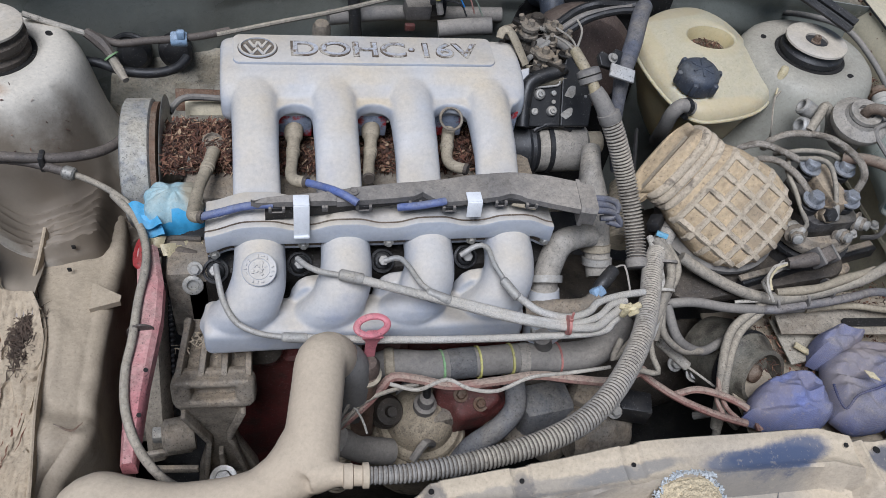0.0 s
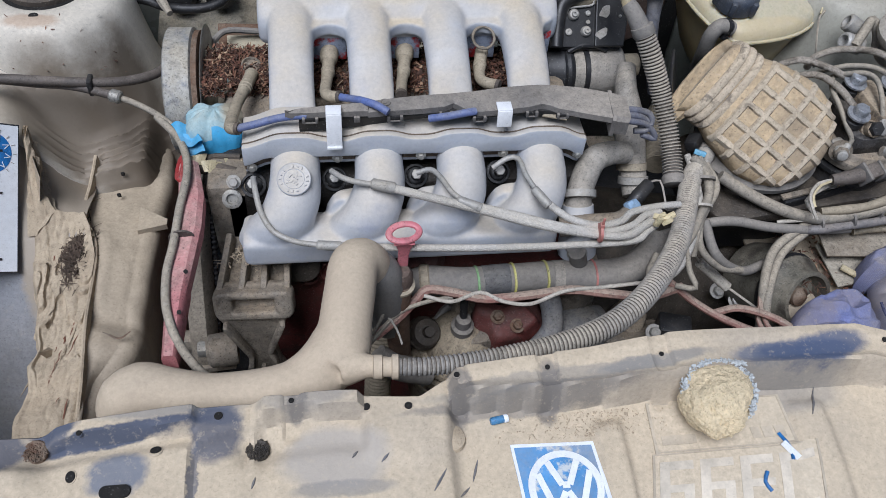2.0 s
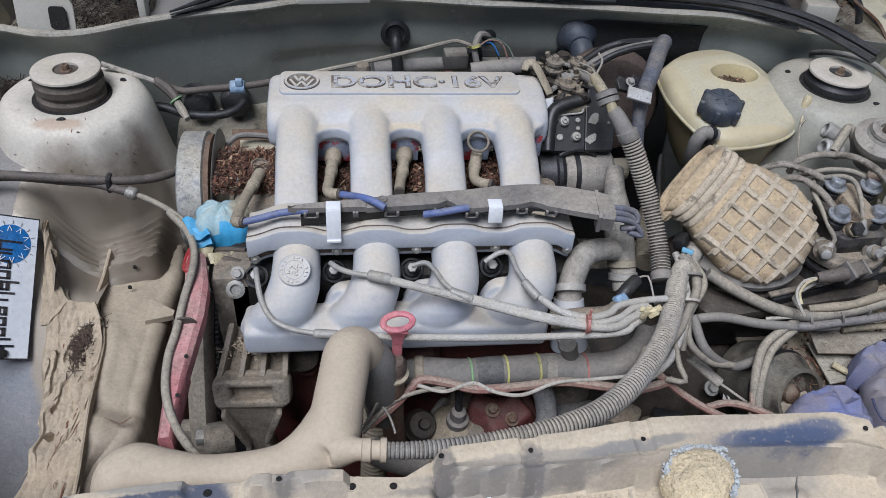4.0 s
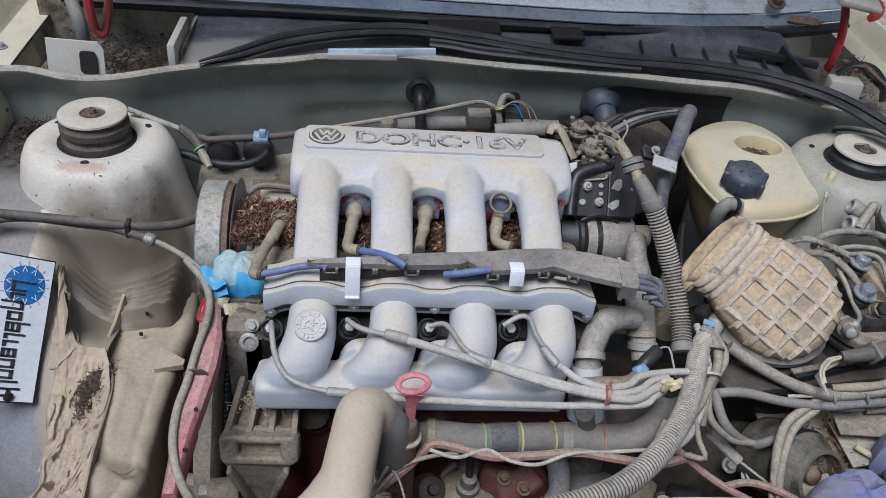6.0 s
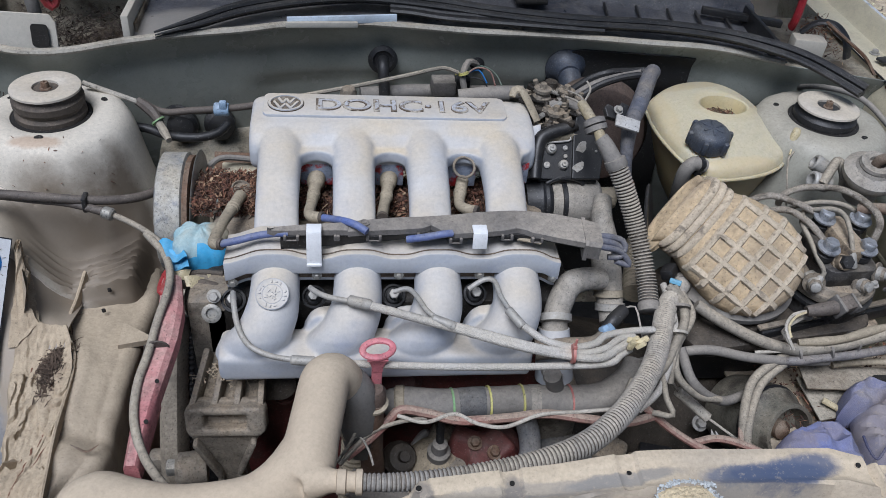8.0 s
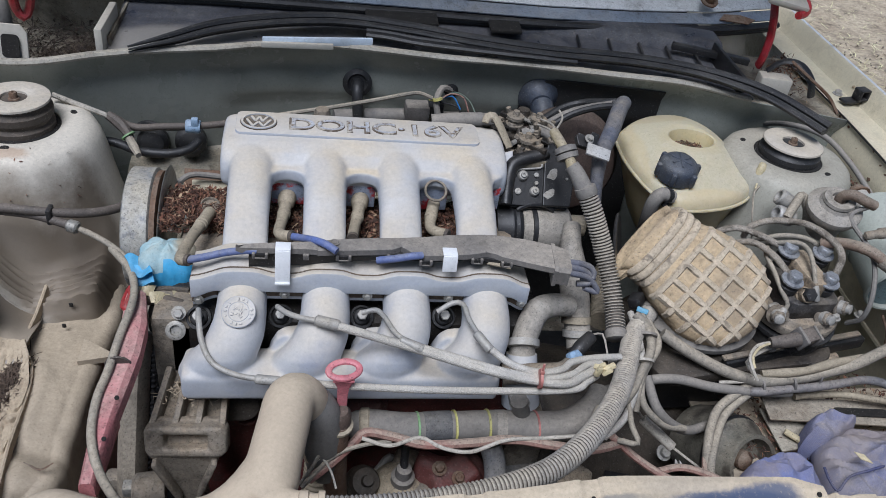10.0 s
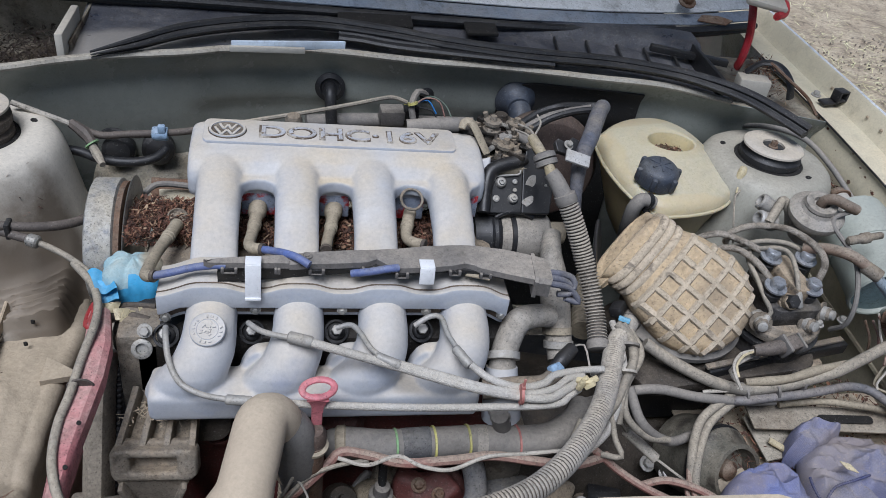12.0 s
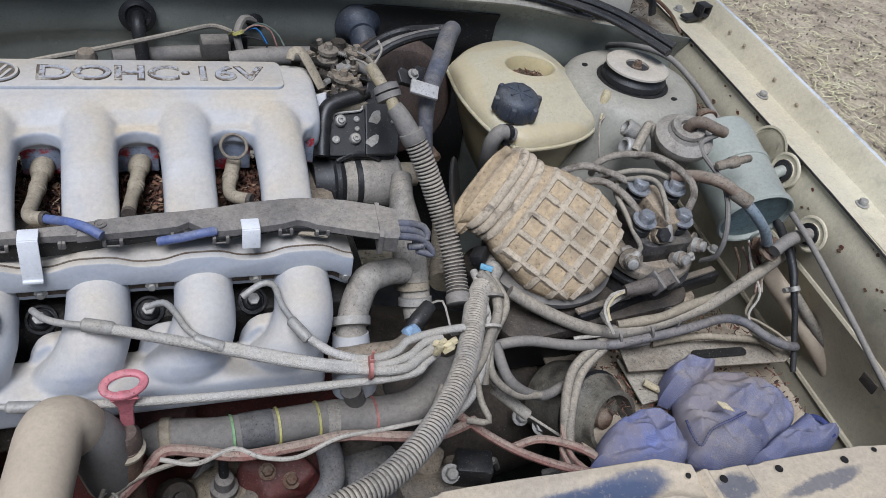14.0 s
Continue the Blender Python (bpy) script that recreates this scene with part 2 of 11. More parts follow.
def scrap_browns(m):
    """Gives every loose scrap a brown of its own."""
    n, l = m.node_tree.nodes, m.node_tree.links
    b = n["Principled BSDF"]
    colour = b.inputs["Base Color"].links[0].from_socket
    geo = n.new("ShaderNodeNewGeometry")
    r = n.new("ShaderNodeValToRGB")
    e = r.color_ramp.elements
    e[0].position, e[0].color = 0.0, lin(46, 34, 30)
    e[1].position, e[1].color = 1.0, lin(196, 172, 140)
    for at, c in ((0.35, lin(78, 52, 42)), (0.62, lin(116, 74, 58)), (0.85, lin(140, 104, 80))):
        k = e.new(at)
        k.color = c
    l.new(geo.outputs["Random Per Island"], r.inputs["Fac"])
    x = n.new("ShaderNodeMix")
    x.data_type = "RGBA"
    x.inputs[0].default_value = 0.75
    l.new(colour, x.inputs[6])
    l.new(r.outputs["Color"], x.inputs[7])
    l.new(x.outputs[2], b.inputs["Base Color"])


scrap_browns(DEBRIS)
FOAM = surface("crumbling_yellow_foam", lin(226, 208, 172), 0.95, dust=0.3, dust_col=lin(214, 198, 164), spots=lin(198, 178, 140), spot_scale=40, spot_amount=0.14, bump=1.0, vary=0.08, fine=300, dirt=0.6, spot_soft=0.2)
MUD = surface("dried_mud", lin(174, 158, 134), 0.95, dust=0.45, dust_col=lin(190, 175, 151), spots=lin(140, 124, 104), spot_scale=14, spot_amount=0.16, bump=0.8, vary=0.14, dirt=0.5, spot_soft=0.16, grain=0.7)
MAROON = surface("dirty_maroon_paint", lin(84, 68, 62), 0.6, 0.1, 0.45, lin(112, 100, 88), spot_scale=18, bump=0.35, vary=0.3)


def knit(m, pitch=1.0, depth=0.35):
    """Rows of stitches over a cloth: fine relief, with shade painted into the gaps."""
    n, l = m.node_tree.nodes, m.node_tree.links
    b = n["Principled BSDF"]
    tc = n.new("ShaderNodeTexCoord")
    waves = []
    for axis_, scale in (("X", 330), ("Y", 260)):
        w = n.new("ShaderNodeTexWave")
        w.bands_direction = axis_
        w.inputs["Scale"].default_value, w.inputs["Distortion"].default_value, w.inputs["Detail Scale"].default_value = scale / pitch, 3.0, 0.6
        l.new(tc.outputs["Object"], w.inputs["Vector"])
        waves.append(w)
    x = n.new("ShaderNodeMath")
    x.operation = "MULTIPLY"
    l.new(waves[0].outputs["Fac"], x.inputs[0])
    l.new(waves[1].outputs["Fac"], x.inputs[1])
    bp = n.new("ShaderNodeBump")
    bp.inputs["Strength"].default_value, bp.inputs["Distance"].default_value = 0.5, 0.0010
    l.new(x.outputs[0], bp.inputs["Height"])
    # Low spots of the relief are darkened in the base colour, as crease shade.
    dark = n.new("ShaderNodeMapRange")
    dark.inputs["From Max"].default_value, dark.inputs["To Min"].default_value, dark.inputs["To Max"].default_value = 0.32, 1.0 - depth, 1.10
    l.new(x.outputs[0], dark.inputs["Value"])
    mul = n.new("ShaderNodeVectorMath")
    mul.operation = "SCALE"
    l.new(b.inputs["Base Color"].links[0].from_socket, mul.inputs[0])
    l.new(dark.outputs["Result"], mul.inputs["Scale"])
    l.new(mul.outputs[0], b.inputs["Base Color"])
    l.new(b.inputs["Normal"].links[0].from_socket, bp.inputs["Normal"])
    l.new(bp.outputs["Normal"], b.inputs["Normal"])


knit(GLOVE, 0.75, 0.14)
knit(BRAID, 0.62, 0.30)


def wear_and_shade_patches(m, patches, dusting=0.35):
    """Irregular patches of another colour, for wear, dirt and some painted shade: (centre, half sizes, turn, how
    strong, colour).
    """
    n, l = m.node_tree.nodes, m.node_tree.links
    b = n["Principled BSDF"]
    colour = b.inputs["Base Color"].links[0].from_socket
    tc = n.new("ShaderNodeTexCoord")
    wob = n.new("ShaderNodeTexNoise")
    wob.inputs["Scale"].default_value, wob.inputs["Detail"].default_value, wob.inputs["Roughness"].default_value = 38, 7, 0.7
    l.new(tc.outputs["Object"], wob.inputs["Vector"])
    shift = n.new("ShaderNodeVectorMath")
    shift.operation = "MULTIPLY_ADD"
    shift.inputs[1].default_value, shift.inputs[2].default_value = (0.024, 0.014, 0), (-0.012, -0.007, 0)
    l.new(wob.outputs["Color"], shift.inputs[0])
    moved = n.new("ShaderNodeVectorMath")
    l.new(tc.outputs["Object"], moved.inputs[0])
    l.new(shift.outputs[0], moved.inputs[1])
    for c, half, turn, bare, col in patches:
        mp = n.new("ShaderNodeMapping")
        mp.vector_type = "TEXTURE"
        mp.inputs["Location"].default_value = (c[0], c[1], 0)
        mp.inputs["Rotation"].default_value = (0, 0, radians(turn))
        mp.inputs["Scale"].default_value = (half[0] * 1.6, half[1] * 1.6, 1000)
        l.new(moved.outputs[0], mp.inputs["Vector"])
        g = n.new("ShaderNodeTexGradient")
        g.gradient_type = "SPHERICAL"
        l.new(mp.outputs["Vector"], g.inputs["Vector"])
        r = n.new("ShaderNodeMapRange")
        r.inputs["From Min"].default_value, r.inputs["From Max"].default_value, r.inputs["To Max"].default_value = 0.26, 0.48, bare
        l.new(g.outputs["Fac"], r.inputs["Value"])
        x = n.new("ShaderNodeMix")
        x.data_type = "RGBA"
        l.new(r.outputs["Result"], x.inputs[0])
        l.new(colour, x.inputs[6])
        x.inputs[7].default_value = col
        colour = x.outputs[2]
    speck = n.new("ShaderNodeTexNoise")
    speck.inputs["Scale"].default_value, speck.inputs["Detail"].default_value, speck.inputs["Roughness"].default_value = 160, 6, 0.75
    l.new(tc.outputs["Object"], speck.inputs["Vector"])
    r = n.new("ShaderNodeMapRange")
    r.inputs["From Min"].default_value, r.inputs["From Max"].default_value, r.inputs["To Max"].default_value = 0.56, 0.64, dusting
    l.new(speck.outputs["Fac"], r.inputs["Value"])
    x = n.new("ShaderNodeMix")
    x.data_type = "RGBA"
    l.new(r.outputs["Result"], x.inputs[0])
    l.new(colour, x.inputs[6])
    x.inputs[7].default_value = lin(184, 172, 152)
    l.new(x.outputs[2], b.inputs["Base Color"])


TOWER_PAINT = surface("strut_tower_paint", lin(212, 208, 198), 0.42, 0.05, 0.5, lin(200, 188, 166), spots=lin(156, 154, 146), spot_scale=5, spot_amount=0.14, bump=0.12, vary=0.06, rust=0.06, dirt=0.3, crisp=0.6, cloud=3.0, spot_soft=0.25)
wear_and_shade_patches(TOWER_PAINT, [((-0.430, 0.452, 0), (0.052, 0.045), 25, 0.9, lin(112, 101, 87)), ((-0.475, 0.428, 0), (0.085, 0.040), -12, 0.9, lin(118, 107, 92)), ((-0.412, 0.470, 0), (0.035, 0.060), 0, 0.9, lin(104, 94, 81)), ((-0.56, 0.425, 0), (0.060, 0.016), -30, 0.6, lin(134, 124, 108)), ((-0.517, 0.492, 0), (0.030, 0.010), 0, 0.45, lin(150, 112, 76)), ((0.45, 0.515, 0), (0.03, 0.02), -40, 0.4, lin(150, 130, 100))], 0.0)
# Darker, greener copy of the tower paint; puts the right tower's shade into colour.
TOWER_SHADE = surface("shaded_greenish_tower_paint", lin(158, 159, 149), 0.42, 0.05, 0.5, lin(174, 164, 146), spots=lin(148, 150, 142), spot_scale=5, spot_amount=0.16, bump=0.12, vary=0.06, rust=0.08, dirt=0.35, crisp=0.6, cloud=3.0, spot_soft=0.25)
TRAY_PLASTIC = surface("scuffed_black_plastic", lin(56, 60, 70), 0.26, 0, 0.34, lin(124, 123, 124), spots=lin(92, 92, 92), spot_scale=14, spot_amount=0.06, bump=0.25)
wear_and_shade_patches(TRAY_PLASTIC, [((-0.37, 0.705, 0), (0.085, 0.05), 10, 0.75, lin(138, 134, 128)), ((-0.25, 0.745, 0), (0.08, 0.025), 12, 0.5, lin(130, 126, 120))], 0.12)
ARCH_PAINT = surface("arch_paint", lin(124, 130, 141), 0.42, 0.1, 0.36, lin(154, 143, 125), spots=lin(112, 116, 122), spot_scale=5, spot_amount=0.16, bump=0.3, vary=0.12, rust=0.10, crisp=0.5, cloud=4.0, dirt=0.5, spot_soft=0.2)
# The darkest patch, behind the tower, paints litter dirt and shadow together.
wear_and_shade_patches(ARCH_PAINT, [((-0.49, 0.40, 0), (0.055, 0.10), 0, 0.85, lin(150, 138, 120)), ((-0.52, 0.30, 0), (0.020, 0.07), 0, 0.8, lin(150, 138, 120)), ((-0.62, 0.62, 0), (0.055, 0.085), 0, 0.85, lin(84, 78, 70)), ((-0.455, 0.425, 0), (0.06, 0.055), 20, 0.6, lin(134, 121, 103))], 0.1)
OLD_BLUE, OLD_GREY = lin(70, 78, 96), lin(128, 127, 125)
wear_and_shade_patches(PANEL, [
    ((-0.1925, -0.0575, 0.7350), (0.040, 0.026), 0, 0.75, lin(166, 160, 152)), ((-0.1886, -0.0820, 0.7300), (0.040, 0.006), 0, 0.6, OLD_GREY), ((0.1880, -0.0240, 0.7350), (0.050, 0.022), 0, 0.5, OLD_GREY),
    ((-0.3159, -0.0109, 0.7500), (0.055, 0.009), 5, 0.7, OLD_GREY), ((-0.2162, -0.0119, 0.7550), (0.035, 0.010), 4, 0.5, OLD_GREY), ((-0.0375, -0.0236, 0.7500), (0.100, 0.0060), 4, 0.6, lin(112, 110, 108)), ((-0.0202, -0.0127, 0.7570), (0.100, 0.007), 4, 0.5, OLD_GREY), ((-0.0936, -0.0188, 0.7500), (0.0085, 0.020), 0, 0.75, lin(112, 108, 104)), ((-0.0191, -0.0180, 0.7500), (0.0085, 0.020), 0, 0.75, lin(112, 108, 104)), ((-0.2230, -0.0115, 0.7550), (0.008, 0.014), 0, 0.7, lin(112, 108, 104)), ((-0.2843, -0.0174, 0.7480), (0.018, 0.010), 0, 0.6, lin(96, 100, 112)),
    ((-0.4037, -0.0216, 0.7500), (0.014, 0.015), 0, 0.8, OLD_BLUE), ((-0.3531, -0.0289, 0.7470), (0.062, 0.0055), 7, 0.95, OLD_BLUE), ((-0.4057, -0.0164, 0.7500), (0.020, 0.012), 0, 0.8, OLD_BLUE), ((-0.2849, -0.0309, 0.7420), (0.019, 0.022), 0, 0.8, OLD_BLUE),
    # The narrow strip at x -0.299 paints the shade of the block's step.
    ((-0.3535, -0.0600, 0.7350), (0.021, 0.017), 0, 0.85, lin(104, 112, 126)), ((-0.4393, -0.0342, 0.7400), (0.017, 0.017), 0, 0.8, OLD_BLUE), ((-0.2990, -0.0703, 0.7350), (0.0035, 0.032), 0, 0.7, OLD_BLUE),
    ((0.172, -0.007, 0), (0.036, 0.0100), 2, 0.8, lin(92, 100, 118)), ((0.205, -0.006, 0), (0.046, 0.0120), 2, 0.85, lin(70, 82, 108)), ((0.226, -0.002, 0), (0.036, 0.0130), 8, 0.85, lin(72, 84, 110)), ((0.318, -0.012, 0), (0.016, 0.012), 10, 0.8, OLD_BLUE), ((0.395, -0.022, 0), (0.040, 0.006), 8, 0.7, OLD_BLUE), ((0.0684, -0.0066, 0.7600), (0.05, 0.006), 5, 0.7, OLD_GREY)])

# ---- mesh tools ----
def thing(name, label, category, group="", kind=""):
    return tagged(new(name), label, category, group, kind)


def part(name, bm, material, parent=None, label="", smooth=True, kind=""):
    me = bpy.data.meshes.new(name)
    bmesh.ops.recalc_face_normals(bm, faces=bm.faces[:])
    if smooth:
        for f in bm.faces:
            f.smooth = True
        for e in bm.edges:
            if len(e.link_faces) == 2 and e.calc_face_angle(0) > 0.65:
                e.smooth = False
    bm.to_mesh(me)
    bm.free()
    me.materials.append(material)
    ob = new(name, me)
    ob.parent = parent
    return tagged(ob, label, kind=kind)


def solo(name, bm, material, label, category, group="", kind="", smooth=True):
    return tagged(part(name, bm, material, None, label, smooth), label, category, group, kind)


def axis(origin, direction, up=(0, 0, 1)):
    """A matrix whose z runs along direction from origin."""
    z = Vector(direction).normalized()
    x = Vector(up).cross(z)
    if x.length < 1e-4:
        x = Vector((1, 0, 0))
    x.normalize()
    y = z.cross(x)
    return Matrix(((x.x, y.x, z.x, origin[0]), (x.y, y.y, z.y, origin[1]), (x.z, y.z, z.z, origin[2]), (0, 0, 0, 1)))


def smooth_path(pts, step):
    """Points along a Catmull-Rom curve, with their place along the list."""
    p = [Vector(q) for q in pts]
    p = [p[0] * 2 - p[1]] + p + [p[-1] * 2 - p[-2]]
    out = []
    for i in range(1, len(p) - 2):
        a, b, c, d = p[i - 1:i + 3]
        k = max(2, int((c - b).length / step))
        for j in range(k):
            t = j / k
            out.append((0.5 * ((2 * b) + (c - a) * t + (2 * a - 5 * b + 4 * c - d) * t * t + (3 * b - a - 3 * c + d) * t ** 3), i - 1 + t))
    out.append((p[-2], len(pts) - 1.0))
    return out


def rings(bm, loops, caps=True):
    """Skin closed loops of equal size."""
    vs = [[bm.verts.new(q) for q in lo] for lo in loops]
    k = len(vs[0])
    for a, b in zip(vs, vs[1:]):
        for i in range(k):
            bm.faces.new((a[i], a[(i + 1) % k], b[(i + 1) % k], b[i]))
    if caps:
        bm.faces.new(vs[0][::-1])
        bm.faces.new(vs[-1])
    return bm


def tube(pts, r, seg=10, step=0.006, flat=1.0, rib=0.0, depth=0.12, bm=None, sharp=False):
    """A hose along pts; r is one radius or one for each point. rib: the pitch of a corrugated hose."""
    bm = bm or bmesh.new()
    path = smooth_path(pts, rib / 4 if rib else step)
    rad = [r] * len(pts) if isinstance(r, (int, float)) else r
    n = None
    loops = []
    for i, (q, u) in enumerate(path):
        a, b = path[max(0, i - 1)][0], path[min(len(path) - 1, i + 1)][0]
        d = (b - a).normalized()
        if n is None:
            n = d.cross(Vector((0, 0, 1)))
            n = n.normalized() if n.length > 1e-3 else Vector((1, 0, 0))
        n = (n - d * n.dot(d)).normalized()
        s = d.cross(n)
        k = min(int(u), len(rad) - 2)
        rr = rad[k] + (rad[k + 1] - rad[k]) * (u - k)
        if rib:
            rr *= (1.0, 1 - depth * 0.75, 1 - depth, 1 - depth * 0.75)[i % 4] if sharp else (1.0, 1.0, 1 - depth, 1 - depth)[i % 4]
        loops.append([q + n * (math.cos(t) * rr) + s * (math.sin(t) * rr * flat) for t in (2 * math.pi * j / seg for j in range(seg))])
    return rings(bm, loops)


def lathe(profile, seg=24, m=None, bm=None, squash=1.0):
    """Turn (radius, height) pairs about z."""
    bm = bm or bmesh.new()
    m = m or Matrix()
    loops = [[m @ Vector((math.cos(2 * math.pi * j / seg) * max(r, 1e-4), math.sin(2 * math.pi * j / seg) * max(r, 1e-4) * squash, z)) for j in range(seg)] for r, z in profile]
    return rings(bm, loops)


def prism(poly, height, m=None, bevel=0.0, bm=None, segs=2):
    """A flat outline in xy, extruded along z and bevelled."""
    b = bmesh.new()
    lo = [b.verts.new((x, y, 0)) for x, y in poly]
    f = b.faces.new(lo)
    g = bmesh.ops.extrude_face_region(b, geom=[f])
    bmesh.ops.translate(b, vec=(0, 0, height), verts=[v for v in g["geom"] if isinstance(v, bmesh.types.BMVert)])
    if bevel:
        bmesh.ops.bevel(b, geom=b.edges[:], offset=bevel, segments=segs, affect="EDGES", profile=0.5, clamp_overlap=True)
    if m is not None:
        bmesh.ops.transform(b, matrix=m, verts=b.verts[:])
    return join(bm, b)


def join(bm, b):
    if bm is None:
        return b
    vs = [bm.verts.new(v.co) for v in b.verts]
    b.verts.index_update()
    for f in b.faces:
        bm.faces.new([vs[v.index] for v in f.verts])
    b.free()
    return bm


def box(sx, sy, sz, m=None, bevel=0.002, bm=None):
    """A bevelled block centred on the matrix."""
    h = Matrix.Translation((0, 0, -sz / 2))
    return prism([(-sx / 2, -sy / 2), (sx / 2, -sy / 2), (sx / 2, sy / 2), (-sx / 2, sy / 2)], sz, (m or Matrix()) @ h, min(bevel, sx * 0.4, sy * 0.4, sz * 0.4), bm)


def bar(a, b, w, h, up=(0, 0, 1), bevel=0.001, bm=None):
    """A block from a to b."""
    a, b = Vector(a), Vector(b)
    m = axis((a + b) / 2, b - a, up)
    return box(w, h, (b - a).length, m, bevel, bm)


def rounded(w, h, r, k=5):
    """Outline of a rounded rectangle."""
    out = []
    for cx, cy, a0 in ((w / 2 - r, h / 2 - r, 0), (-w / 2 + r, h / 2 - r, 90), (-w / 2 + r, -h / 2 + r, 180), (w / 2 - r, -h / 2 + r, 270)):
        out += [(cx + r * math.cos(radians(a0 + 90 * i / k)), cy + r * math.sin(radians(a0 + 90 * i / k))) for i in range(k + 1)]
    return out


def sheet(fn, nu, nv, thick=0.0015, bm=None):
    """A panel from fn(u, v), with thickness along its normals."""
    b = bmesh.new()
    g = [[b.verts.new(fn(i / nu, j / nv)) for j in range(nv + 1)] for i in range(nu + 1)]
    for i in range(nu):
        for j in range(nv):
            b.faces.new((g[i][j], g[i + 1][j], g[i + 1][j + 1], g[i][j + 1]))
    bmesh.ops.recalc_face_normals(b, faces=b.faces[:])
    if thick:
        bmesh.ops.solidify(b, geom=b.faces[:], thickness=thick)
    return join(bm, b)


def ss(a, b, x):
    """Smooth step."""
    t = min(1, max(0, (x - a) / (b - a)))
    return t * t * (3 - 2 * t)


def lerp_list(keys, x):
    """Piecewise linear value from (place, value) pairs."""
    for (a, va), (b, vb) in zip(keys, keys[1:]):
        if x <= b:
            t = max(0, (x - a) / (b - a))
            return va + (vb - va) * t
    return keys[-1][1]


def bolt(name, at, direction, size=0.006, mat_=None, parent=None, washer=True, bm=None):
    """A hexagon head on its washer."""
    m = axis(at, direction)
    b = bmesh.new()
    if washer:
        lathe([(size * 1.5, 0), (size * 1.5, size * 0.25), (size * 0.6, size * 0.3)], 14, m, b)
    prism([(size * math.cos(radians(60 * i)), size * math.sin(radians(60 * i))) for i in range(6)], size * 1.1, m @ Matrix.Translation((0, 0, size * 0.2)), size * 0.12, b, 1)
    return part(name, b, mat_, parent)


def clamp_band(at, direction, r, width=0.009, material=None, parent=None, name="hose_clamp"):
    """A worm-drive hose clamp."""
    m = axis(at, direction)
    b = lathe([(r * 0.95, -width / 2), (r * 1.06, -width / 2), (r * 1.06, width / 2), (r * 0.95, width / 2)], 24, m)
    band = part(name, b, material, parent)
    h = box(0.014, 0.007, width * 0.9, m @ Matrix.Translation((0, -r * 1.12, 0)), 0.001)
    lathe([(0.0034, -0.009), (0.0034, 0.006), (0.0040, 0.0065), (0.0040, 0.010), (0.0012, 0.0102)], 8, m @ Matrix.Translation((0, -r * 1.16, 0)) @ pose(0, 0, 0, 0, 90, 0), h)
    part("clamp_screw", h, material, band)
    return band


def tie(at, direction, r, material, parent=None, width=0.003, tail=0.012, turn=0.0, name="cable_tie"):
    """A cable tie with its head and tail."""
    m = axis(at, direction) @ pose(0, 0, 0, 0, 0, turn)
    b = lathe([(r * 0.97, -width / 2), (r * 1.06, -width / 2), (r * 1.06, width / 2), (r * 0.97, width / 2)], 18, m)
    band = part(name, b, material, parent)
    part("tie_head", box(0.006, 0.005, width * 1.4, m @ Matrix.Translation((0, -r * 1.1, 0)), 0.0006), material, band)
    part("tie_tail", box(0.0016, tail, width * 0.8, m @ Matrix.Translation((0.001, -r * 1.1 - tail / 2, 0)), 0.0004), material, band)
    return band

# ---- ground ----
def ground():
    b = bmesh.new()
    span = [-60, -25, -12, -7] + [-4 + i * 0.1 for i in range(81)] + [5, 8, 14, 30, 60]
    g = [[b.verts.new((x, y, 0.012 * noise.noise((x * 1.3, y * 1.3, 0)) + 0.006 * noise.noise((x * 7, y * 7, 3)))) for y in span] for x in span]
    for i in range(len(span) - 1):
        for j in range(len(span) - 1):
            b.faces.new((g[i][j], g[i + 1][j], g[i + 1][j + 1], g[i][j + 1]))
    soil = surface("dry_stony_soil", lin(170, 155, 132), 0.95, dust=0.4, dust_col=lin(214, 200, 174), spots=lin(124, 110, 94), spot_scale=7.0, spot_amount=0.3, bump=1.0, vary=0.25, fine=60)
    return solo("ground", b, soil, "dry tan soil strewn with straw and pebbles", "ground", kind="structure")


ground()


